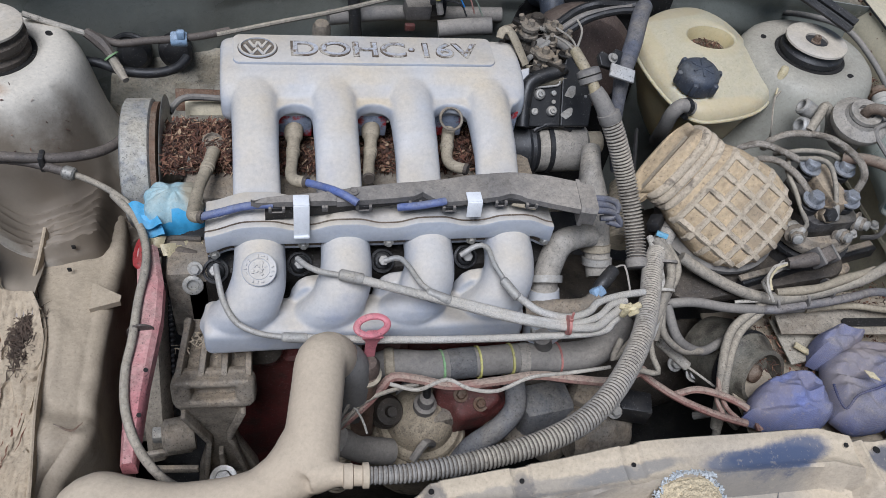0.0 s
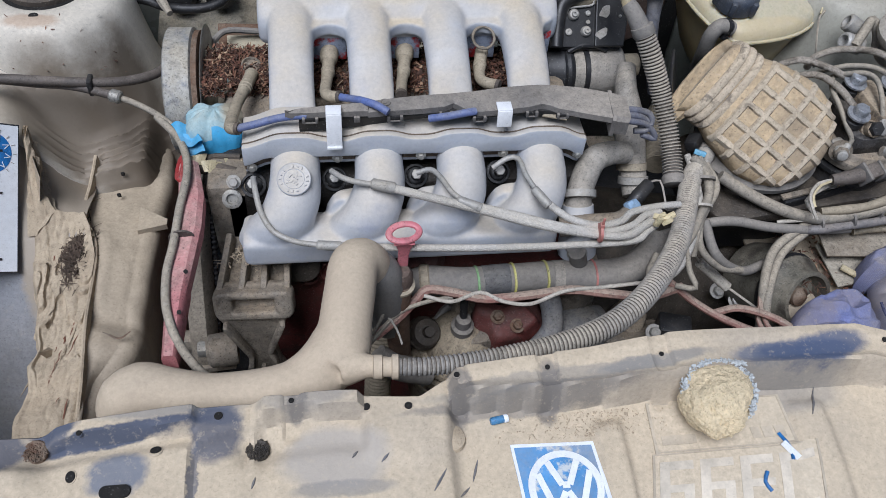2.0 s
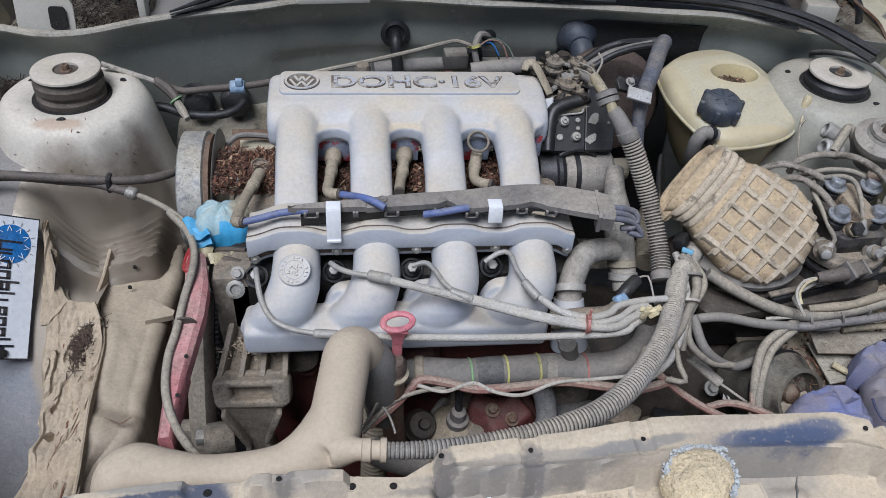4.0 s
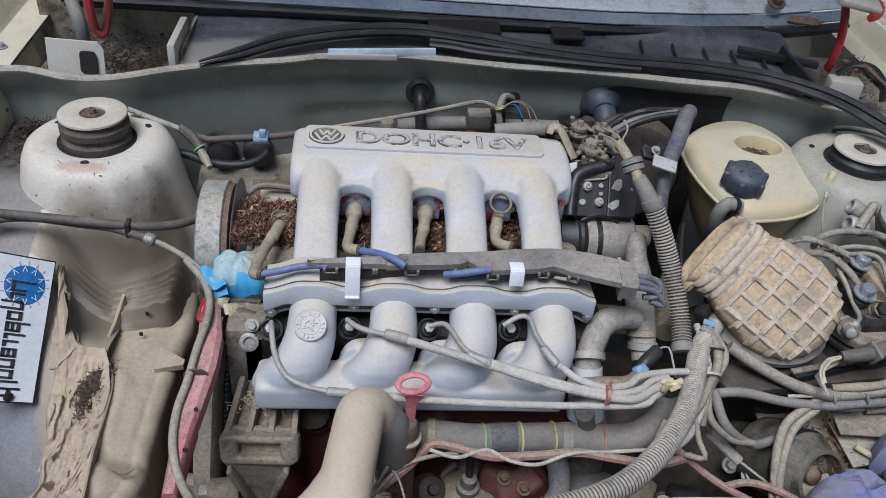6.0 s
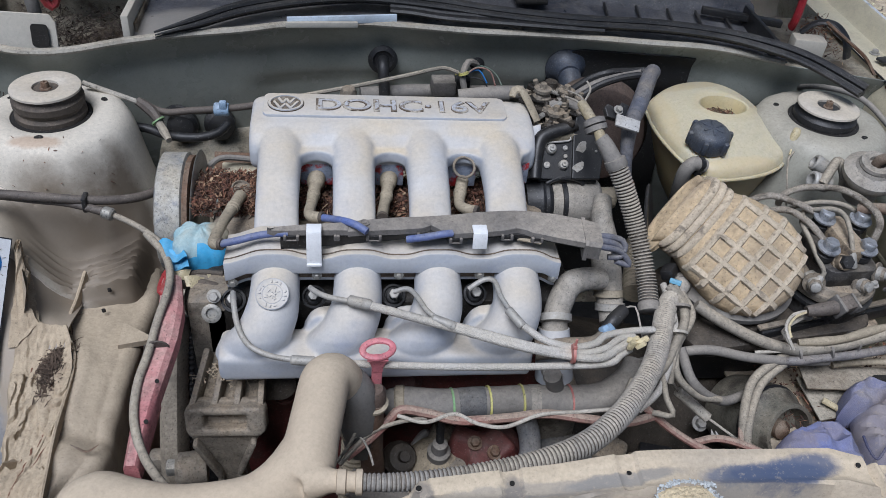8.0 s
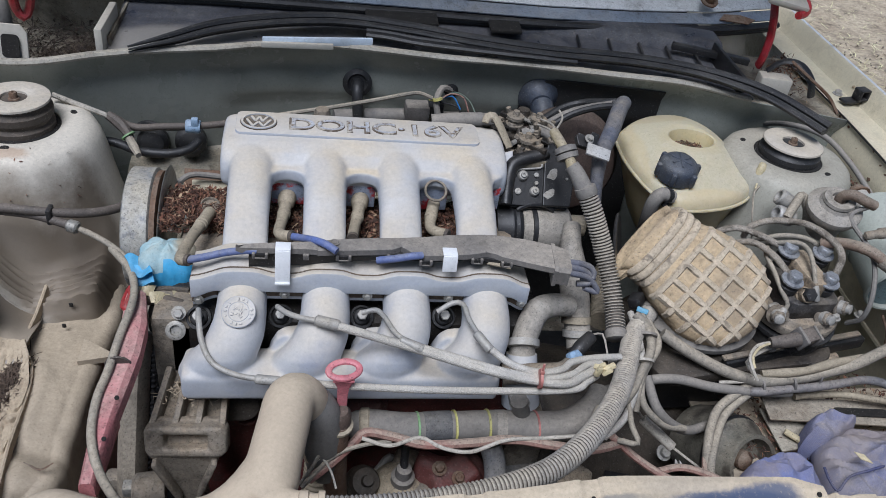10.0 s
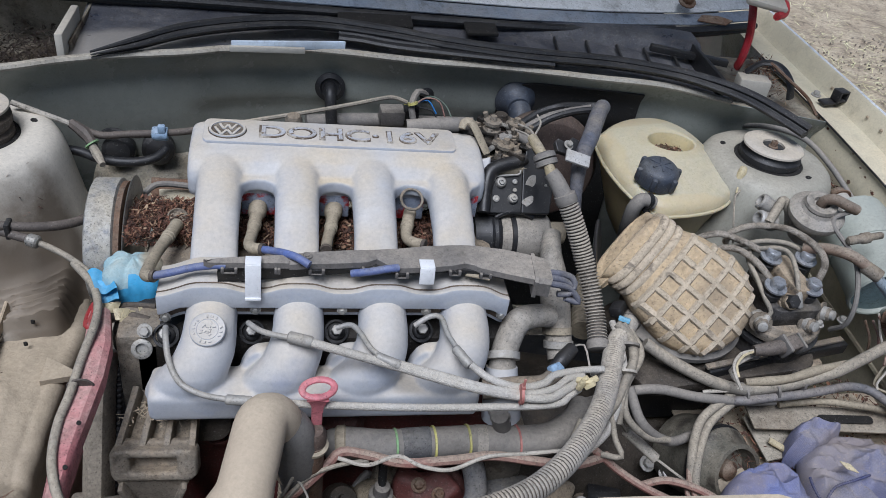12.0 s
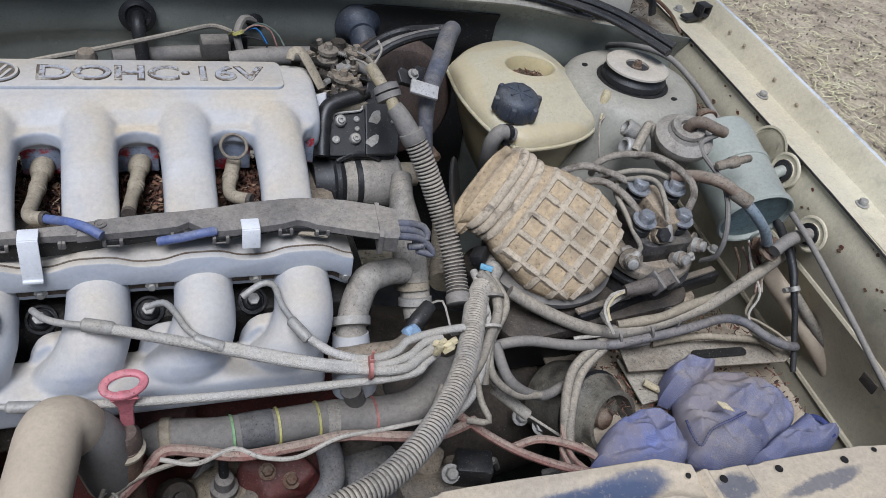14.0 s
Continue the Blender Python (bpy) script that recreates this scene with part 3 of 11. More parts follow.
def litter():
    """Straw, twigs and pebbles lying beside the car."""
    r = random.Random(5)
    straw = bmesh.new()
    for _ in range(16000):
        x, y = 0.85 + abs(r.gauss(0, 1.1)), 1.4 + r.gauss(0, 1.2)
        a, ln, w = r.uniform(0, 6.28), r.uniform(0.015, 0.10), r.uniform(0.0009, 0.0024)
        z = 0.012 + r.random() * 0.02
        d, s = Vector((math.cos(a), math.sin(a), r.uniform(-0.12, 0.12))), Vector((-math.sin(a), math.cos(a), 0))
        p = Vector((x, y, z))
        bend = s * r.uniform(-0.15, 0.15) * ln
        vs = [straw.verts.new(q) for q in (p - s * w, p + s * w, p + d * ln * 0.5 + s * w + bend, p + d * ln * 0.5 - s * w + bend, p + d * ln + s * w * 0.4, p + d * ln - s * w * 0.4)]
        straw.faces.new((vs[0], vs[1], vs[2], vs[3]))
        straw.faces.new((vs[3], vs[2], vs[4], vs[5]))
    solo("straw", straw, surface("dry_straw", lin(238, 218, 172), 0.9, dust=0.0, spot_scale=9, vary=0.4, bump=0.0), "scattered pale yellow dry straw on the soil", "straw", kind="stuff", smooth=False)
    peb = bmesh.new()
    for _ in range(4500):
        x, y, s = r.uniform(0.85, 3.2), r.uniform(0.1, 3.2), r.uniform(0.002, 0.007)
        m = Matrix.Translation((x, y, 0.008)) @ pose(0, 0, 0, r.uniform(0, 360), r.uniform(0, 360), 0) @ Matrix.Diagonal((s, s * r.uniform(0.6, 1), s * r.uniform(0.4, 0.8), 1))
        lathe([(0.0, -1), (0.75, -0.6), (1, 0), (0.7, 0.65), (0.0, 1)], 6, m, peb)
    solo("pebbles", peb, surface("grey_gravel", lin(150, 142, 130), 0.9, dust=0.3, spot_scale=3, vary=0.4, bump=0.4), "small grey and tan pebbles scattered on the soil", "pebbles", kind="stuff")
    leaf_mat = surface("fallen_leaf_brown", lin(170, 104, 70), 0.85, dust=0.15, spot_scale=40, bump=0.3)
    for k, (x, y, a) in enumerate(((1.25, 1.22, 20), (1.9, 1.7, 140), (1.5, 2.4, 70), (2.3, 1.3, 200))):
        b = sheet(lambda u, v: Matrix.Translation((x, y, 0.03)) @ pose(0, 0, 0, 8, 12, a) @ Vector(((u - 0.5) * 0.14, (v - 0.5) * 0.07 * math.sin(math.pi * min(1, u * 0.95 + 0.04)) ** 0.7, 0.02 * abs(v - 0.5) + 0.012 * math.sin(u * 5))), 10, 6, 0.0006)
        solo("fallen_leaf", b, leaf_mat, "curled reddish-brown dead leaf on dry soil", "leaf", group="fallen leaves")
    weed = tube([(0.93, 0.62, 0.0), (1.0, 0.72, 0.22), (1.06, 0.84, 0.40), (1.10, 0.95, 0.52)], [0.003, 0.0025, 0.002, 0.001], 6, 0.02)
    for t in (0.3, 0.5, 0.65, 0.8):
        q = Vector((0.93 + 0.17 * t, 0.62 + 0.33 * t, 0.52 * t))
        tube([q, q + Vector((0.05, -0.03, 0.05)), q + Vector((0.08, -0.05, 0.12))], [0.0015, 0.0012, 0.0006], 5, 0.02, bm=weed)
    solo("dry_weed", weed, surface("dark_dry_stalk", lin(78, 62, 54), 0.9, dust=0.2), "thin dark dry weed stalk growing beside the car", "weed")


litter()


# ---- front panel ----
BACK = [(-0.70, -0.05), (-0.436, -0.024), (-0.382, -0.017), (-0.301, -0.010), (-0.19, -0.008), (-0.168, -0.010), (-0.125, -0.014), (-0.10, 0.002), (0.089, 0.019), (0.259, 0.019), (0.285, 0.010), (0.32, 0.006), (0.45, 0.004), (0.70, -0.03)]


def front_height(x, s):
    """Height of the pressed panel, s metres forward of its back edge."""
    y = lerp_list(BACK, x) - s
    low = 0.7345 - 0.10 * s - 0.35 * max(0, s - 0.10) ** 1.3
    main = ss(-0.108, -0.094, x) * (1 - ss(0.285, 0.30, x))
    left = ss(-0.262, -0.246, x) * (1 - ss(-0.176, -0.164, x))
    far = ss(-0.425, -0.40, x) * (1 - ss(-0.292, -0.275, x))
    right = ss(0.285, 0.30, x)
    z = low + 0.006 * (1 - main)
    edge = lerp_list([(-0.70, 0.019), (-0.108, 0.019), (-0.02, 0.031), (0.074, 0.0375), (0.165, 0.037), (0.285, 0.034), (0.7, 0.034)], x)
    z += main * (0.764 + 0.006 * ss(0.0, 0.1, x) * (1 - ss(0.1, 0.3, x)) - z) * (1 - ss(edge, edge + 0.0058, s))
    z -= 0.0035 * ss(0.0105, 0.0135, s) * (1 - ss(edge - 0.008, edge, s)) * max(main, right)
    second = lerp_list([(-0.70, 0.015), (-0.262, 0.0155), (-0.226, 0.0085), (-0.195, 0.012), (0.7, 0.012)], x)
    z += left * (0.757 - z) * (1 - ss(second, second + 0.006, s))
    first = lerp_list([(-0.70, 0.010), (-0.40, 0.0105), (-0.30, 0.0150), (0.7, 0.015)], x)
    z += far * (0.7535 - z) * (1 - ss(first, first + 0.0055, s))
    z += right * (0.757 - z) * (1 - ss(0.042, 0.055, s))
    dip = ss(-0.303, -0.297, x) * (1 - ss(-0.262, -0.255, x))
    z += (1 - max(main, left, far, right)) * (0.748 - z) * (1 - ss(0.03, 0.06, s)) * (1 - dip)
    step = 0.030 - 0.012 * ss(-0.30, -0.265, x)
    z += dip * (0.7465 - z) * (1 - ss(step, step + 0.007, s))
    # wide shallow bosses and pressed ribs on the sloping face
    z += 0.004 * ss(-0.245, -0.235, x) * (1 - ss(-0.108, -0.10, x)) * ss(0.036, 0.05, s) * (1 - ss(0.10, 0.115, s))
    z += 0.006 * ss(0.012, 0.02, x) * (1 - ss(0.034, 0.042, x)) * ss(0.05, 0.06, s)
    z += 0.005 * ss(0.182, 0.19, x) * (1 - ss(0.212, 0.222, x)) * ss(0.05, 0.06, s)
    z += 0.0055 * ss(-0.47, -0.42, x) * (1 - ss(-0.305, -0.299, x)) * ss(0.022, 0.034, s)
    for rx in (-0.226, -0.095, -0.02, 0.077, 0.31, 0.345):
        z -= 0.0028 * (1 - ss(0.0062, 0.0088, abs(x - rx))) * (1 - ss(edge + 0.010, edge + 0.013, s))
    # dent at the left bracket
    z -= 0.012 * math.exp(-((x + 0.417) / 0.02) ** 2 - ((s - 0.012) / 0.02) ** 2)
    z -= 0.012 * math.exp(-((x + 0.253) / 0.016) ** 2 - ((s - 0.034) / 0.014) ** 2)
    z += 0.0012 * noise.noise((x * 14, s * 14, 2)) + 0.0005 * noise.noise((x * 60, s * 60, 5))
    return y, z


def front_panel():
    t = thing("front_panel", "pressed steel front crossmember caked in tan dust with worn blue-grey paint", "car panel")
    S = [-0.030, -0.018, -0.009, -0.003, 0.0, 0.0015] + [0.003 + 0.003 * i for i in range(26)] + [0.082 + 0.006 * i for i in range(30)]

    def fn(u, v):
        x = -0.70 + 1.40 * u
        s = S[min(len(S) - 1, round(v * (len(S) - 1)))]
        if s < 0:
            y, z = front_height(x, 0)
            return Vector((x, y + 0.002, z - 0.004 + s))
        y, z = front_height(x, s)
        return Vector((x, y, z - (0.002 if s == 0 else 0)))

    part("pressing", sheet(fn, 520, len(S) - 1, 0.0016), PANEL, t)
    y0, z0 = front_height(0, 0.256)
    part("grille_wall", sheet(lambda u, v: Vector((-0.7 + 1.4 * u, y0 - 0.012 - 0.05 * v, z0 - 0.006 - 0.42 * v)), 20, 6, 0.002), PLASTIC_BLACK, t)

    def spot(x, s):
        y, z = front_height(x, s)
        return Vector((x, y, z))

    k = 0
    for x, s, r, sq in ((-0.382, 0.012, 0.0028, 1), (-0.282, 0.010, 0.0045, 1), (-0.226, 0.006, 0.003, 1), (-0.168, 0.011, 0.0042, 1), (-0.135, 0.010, 0.0042, 1),
                        (-0.095, 0.008, 0.0032, 1), (-0.02, 0.012, 0.0028, 1), (0.077, 0.018, 0.0028, 1), (0.278, 0.012, 0.003, 1), (0.312, 0.010, 0.0045, 1), (0.362, 0.010, 0.0045, 1),
                        (0.425, 0.012, 0.0045, 1), (0.460, 0.006, 0.003, 1), (0.478, 0.012, 0.004, 1), (-0.327, 0.031, 0.0055, 1), (-0.386, 0.041, 0.006, 0.75)):
        p = spot(x, s)
        r *= 0.74
        e = 0.004
        nrm = (spot(x + e, s) - p).cross(spot(x, s - e) - p).normalized()
        nrm = nrm if nrm.z > 0 else -nrm
        m = axis(p, nrm, (1, 0, 0))
        part("hole_rim", lathe([(r * 1.35, -0.001), (r * 1.28, 0.0004), (r * 1.08, 0.0006), (r * 1.0, 0.0002)], 16, m, squash=sq), PANEL, t)
        # A black disc paints the dark inside each hole.
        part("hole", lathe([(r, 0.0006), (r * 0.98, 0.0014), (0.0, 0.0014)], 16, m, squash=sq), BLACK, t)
    p = spot(-0.353, 0.058)
    part("hole", prism(rounded(0.022, 0.0095, 0.0045), 0.003, axis(p - Vector((0, 0, 0.001)), (0, -0.12, 1), (0, 1, 0))), BLACK, t, smooth=False)
    r = random.Random(2)
    for x, s, rad in ((-0.253, 0.034, 0.0088), (-0.417, 0.012, 0.0095)):
        b = lathe([(rad, -0.002), (rad * 1.02, 0.0008), (rad * 0.92, 0.0022), (rad * 0.6, 0.0012)], 14, axis(spot(x, s) + Vector((0, 0, 0.001)), (0, -0.15, 1)))
        for _ in range(150):
            a, q = r.uniform(0, 6.28), rad * math.sqrt(r.random())
            lathe([(0.0006, 0), (0.0012, 0.0012), (0.0004, 0.0024)], 5, axis(spot(x, s) + Vector((q * math.cos(a), q * math.sin(a), 0.0015)), (r.uniform(-0.4, 0.4), r.uniform(-0.4, 0.4), 1)), b)
        part("corroded_fixing", b, RUSTY if x < -0.3 else CAST_DARK, t, "corroded crusty round fixing")
    return t, spot


FRONT, spot = front_panel()


# ---- side walls and chassis legs ----
def inner_wing(name, side, label):
    def fn(u, v):
        y = 0.80 - 0.86 * u
        z0 = lerp_list([(-0.1, 0.735), (0.2, 0.757), (0.65, 0.787), (1, 0.79)], y)
        z = z0 - 0.42 * v
        x = 0.672 - 0.008 * ss(0, 0.10, v) + 0.03 * ss(0.1, 0.5, v) + 0.006 * noise.noise((y * 6, z * 6, side)) * v
        return Vector((side * x, y, z))
    t = thing(name, label, "car panel")
    part("skin", sheet(fn, 60, 40, 0.002), BODY_GREEN, t)
    r = random.Random(70 + side)
    for k in range(46):
        u, v = r.uniform(0.12, 0.75), 0.012 + 0.10 * r.random() ** 2
        p = fn(u, v) - Vector((side * 0.0010, 0, 0))
        w = r.uniform(0.001, 0.0045)
        out = [(w * r.uniform(0.5, 1.2) * math.cos(c), w * r.uniform(0.3, 0.8) * math.sin(c)) for c in (6.283 * i / 9 for i in range(9))]
        part("rust_flake", prism(out, 0.0016, axis(p, (-side, 0, 0.15))), RUSTY if k % 2 else DEBRIS, t, smooth=False)
    for v in (0.25, 0.55):
        part("pressed_rib", tube([fn(u, v) - Vector((side * 0.001, 0, 0)) for u in (0.25, 0.4, 0.55, 0.7, 0.85)], 0.005, 8, 0.02), BODY_GREEN, t)
    return t


inner_wing("inner_wing", 1, "drab green-grey painted inner wing wall with flaking seams")
inner_wing("inner_wing", -1, "drab grey painted inner wing wall beside the strut tower")


def arch_height(x, y):
    return lerp_list([(-0.1, 0.06), (0.0, 0.13), (0.10, 0.27), (0.17, 0.42), (0.22, 0.505), (0.28, 0.578), (0.40, 0.692), (0.48, 0.715), (0.9, 0.73)], y) - 0.10 * ss(-0.56, -0.47, x) * ss(0.3, 0.42, y)


def arch_left():
    """Wheel arch slope, dirt ledge and seam on one side."""
    def fn(u, v):
        x = -0.665 + 0.195 * u
        y = 0.80 - 0.84 * v
        z = arch_height(x, y)
        away = ss(0.17, 0.21, math.hypot(x + 0.517, y - 0.564))
        z += 0.004 * noise.noise((x * 20, y * 20, 7)) * ss(0.45, 0.35, y) * away + 0.0016 * abs(noise.noise((x * 60, y * 25, 4))) * ss(-0.53, -0.50, x) * away
        return Vector((x, y, z))
    t = thing("wheel_arch", "dusty wheel arch with a cracked dirt ledge and flaking sealant", "car panel")
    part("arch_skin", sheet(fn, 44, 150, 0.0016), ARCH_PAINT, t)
    seam = [(-0.4686, 0.4165, 0.6240), (-0.4738, 0.3850, 0.6080), (-0.4773, 0.3436, 0.6005), (-0.4634, 0.3158, 0.5990), (-0.4540, 0.2777, 0.5980), (-0.4509, 0.1894, 0.5980), (-0.4421, 0.0934, 0.5960)]
    end = Vector(seam[-1]) + Vector((0.006, -0.16, -0.01))
    b = bmesh.new()
    loops = []
    for q, _ in smooth_path([Vector(q) for q in seam] + [end], 0.008):
        h = 0.0035 + 0.0012 * noise.noise((q.y * 60, 0, 1))
        loops.append([q + Vector((dx, 0, dz)) for dx, dz in ((-0.0022, -0.008), (-0.0018, h * 0.7), (0.0, h), (0.0018, h * 0.7), (0.0026, -0.008))])
    rings(b, loops)
    part("seam_flange", b, MUD, t, "folded seam flange thick with dirt")
    # left outline of the ledge with its rounded lobes, and the seam, by distance along the car
    left = [(-0.06, -0.505), (0.085, -0.509), (0.103, -0.508), (0.112, -0.503), (0.122, -0.504), (0.141, -0.509), (0.152, -0.505), (0.164, -0.502), (0.185, -0.510), (0.219, -0.513), (0.25, -0.523), (0.282, -0.531), (0.31, -0.532), (0.34, -0.530), (0.37, -0.532), (0.41, -0.529)]
    right = [(-0.06, -0.430), (0.092, -0.441), (0.189, -0.451), (0.278, -0.454), (0.317, -0.464), (0.346, -0.478), (0.38, -0.492), (0.405, -0.520)]

    def ledge(u, v):
        top = 0.402 - 0.072 * ss(0.22, 0.50, u + 0.12 * noise.noise((u * 9, 3, 8)))
        y = top - (top + 0.055) * v
        x0, x1 = lerp_list(left, y) + 0.003 * noise.noise((y * 45, 1, 4)), lerp_list(right, y)
        x = x0 + (x1 - x0) * u
        rise = 0.096 * ss(0.275, 0.405, y) * (1 - 0.35 * u)
        drop = 0.035 * (1 - ss(0.0, 0.20, u)) ** 2
        fold = 0.0035 * math.sin(y * 105) * ss(0.2, 0.12, y) * (1 - 0.5 * u)
        layer = noise.noise((x * 24, y * 9, 9)) + 0.28 * noise.noise((x * 70, y * 34, 3))
        fold += (0.0046 * ss(0.02, 0.05, layer) + 0.0036 * ss(0.28, 0.31, layer) - 0.0040 * ss(-0.26, -0.29, layer)) * ss(0.10, 0.16, y)
        z = 0.5935 + rise - drop + fold + 0.0035 * noise.noise((x * 26, y * 20, 1)) + 0.0036 * abs(noise.noise((x * 110, y * 34, 5))) + 0.0006 * noise.noise((x * 300, y * 260, 2))
        return Vector((x, y, z))
    part("dirt_ledge", sheet(ledge, 96, 400, 0.003), MUD, t, "cracked broad ledge of dried dirt")
    r = random.Random(8)
    for k in range(17):
        v, u = r.uniform(0.12, 0.66), r.uniform(0.25, 0.95)
        p = ledge(u, v)
        ln, w = r.uniform(0.008, 0.034), r.uniform(0.0004, 0.0012)
        q = [p + Vector((r.uniform(-0.0015, 0.0015) + 0.1 * f * ln, f * ln, 0.0)) for f in (-0.5, -0.15, 0.2, 0.5)]
        q = [Vector((c.x, c.y, ledge(min(1, max(0, (c.x - lerp_list(left, c.y)) / (lerp_list(right, c.y) - lerp_list(left, c.y)))), (0.36 - c.y) / 0.415).z + 0.0004)) for c in q]
        if k % 3:
            part("crack", tube(q, [w * 0.3, w * 0.8, w, w * 0.3], 5, 0.005, flat=0.3), DEBRIS, t)
        else:
            part("dirt_flake", tube([c + Vector((0.001, 0, 0.001)) for c in q], [w * 0.6, w * 1.8, w * 1.4, w * 0.4], 6, 0.005, flat=0.5), MUD, t)
    # strip of coating peeling off the arch above the ledge
    def peel(u, v):
        y = 0.402 - 0.095 * v
        x0 = -0.5295 + 0.002 * noise.noise((y * 90, 2, 2))
        x1 = lerp_list([(0.305, -0.522), (0.318, -0.508), (0.333, -0.499), (0.350, -0.507), (0.368, -0.511), (0.383, -0.518), (0.403, -0.5235)], y) + 0.0035 * noise.noise((y * 120, 7, 2))
        x = x0 + (x1 - x0) * u
        arch = lerp_list([(0.28, 0.578), (0.40, 0.692), (0.48, 0.715)], y) - 0.10 * ss(-0.56, -0.47, x) * ss(0.3, 0.42, y)
        return Vector((x, y, arch + 0.003 + 0.0035 * ss(0.6, 1, u) * (0.5 + 0.5 * math.sin(y * 140)) + 0.0008 * noise.noise((x * 100, y * 100, 1))))
    part("peeling_coat", sheet(peel, 30, 140, 0.0014), MUD, t, "peeling strip of dusty underseal coating")
    return t


arch_left()
LEG_EDGE = [(-0.06, 0.430), (0.09, 0.428), (0.128, 0.421), (0.163, 0.402), (0.182, 0.398), (0.213, 0.400), (0.296, 0.397), (0.34, 0.394), (0.429, 0.389), (0.483, 0.394), (0.62, 0.40)]


def chassis_leg(side, label):
    t = thing("chassis_leg", label, "car panel")

    def fn(u, v):
        y = 0.60 - 0.66 * v
        xs = -lerp_list([(-0.06, -0.430), (0.092, -0.440), (0.189, -0.450), (0.278, -0.453), (0.317, -0.463), (0.346, -0.477), (0.43, -0.475), (0.6, -0.475)], y)
        xe = lerp_list(LEG_EDGE, y) + 0.0025 * noise.noise((y * 25, 0, 3))
        top = 0.592 + 0.02 * ss(0.35, 0.52, y) * (1 - ss(0.2, 0.9, u / 0.55)) + 0.0045 * math.sin(y * 24 + 0.8) + 0.003 * noise.noise((u * 4, y * 16, 4))
        top += 0.006 * math.exp(-((y - 0.165) / 0.02) ** 2) - 0.006 * math.exp(-((y - 0.20) / 0.012) ** 2)
        if u < 0.55:
            k = u / 0.55
            x, z = xs + (xe + 0.016 - xs) * k, top - 0.010 * k * k
        elif u < 0.75:
            a = (u - 0.55) / 0.2 * math.pi / 2
            x, z = xe + 0.016 - 0.016 * math.sin(a), top - 0.010 - 0.018 * (1 - math.cos(a))
        else:
            k = (u - 0.75) / 0.25
            x, z = xe - 0.004 * k, top - 0.028 - 0.22 * k
        return Vector((side * x, y, z + 0.0008 * noise.noise((x * 90, y * 90, 1))))
    part("skin", sheet(fn, 48, 130, 0.002), BODY_DIRTY, t)
    g = [Vector((-0.4153, 0.3569, 0.5940)), Vector((-0.3842, 0.3412, 0.5880)), Vector((-0.3851, 0.3345, 0.5860)), Vector((-0.4156, 0.3205, 0.5920))]
    b = bmesh.new()
    rings(b, [[q + Vector((0, 0, dz)) for q in g] for dz in (-0.006, 0.0, 0.002)])
    part("gusset", b, BODY_DIRTY, t, "small dusty gusset tab")
    for px in ((-0.4422, 0.3757, 0.6000), (-0.4384, 0.3997, 0.6120)):
        part("drain_hole", lathe([(0.0024, -0.004), (0.0024, 0.0004), (0.0, 0.0005)], 10, Matrix.Translation(px), squash=0.6), BLACK, t)
    part("rust_edge", tube([Vector(q) + Vector((0, 0, 0.0005)) for q in ((-0.4050, 0.1766, 0.5940), (-0.4146, 0.1679, 0.5940), (-0.4246, 0.1721, 0.5950), (-0.4332, 0.1771, 0.5950))], [0.0006, 0.0016, 0.0012, 0.0005], 6, 0.004, flat=0.3), RUSTY, t, "thin rusty weld line")
    return t


chassis_leg(-1, "dented beige chassis leg caked in dust")


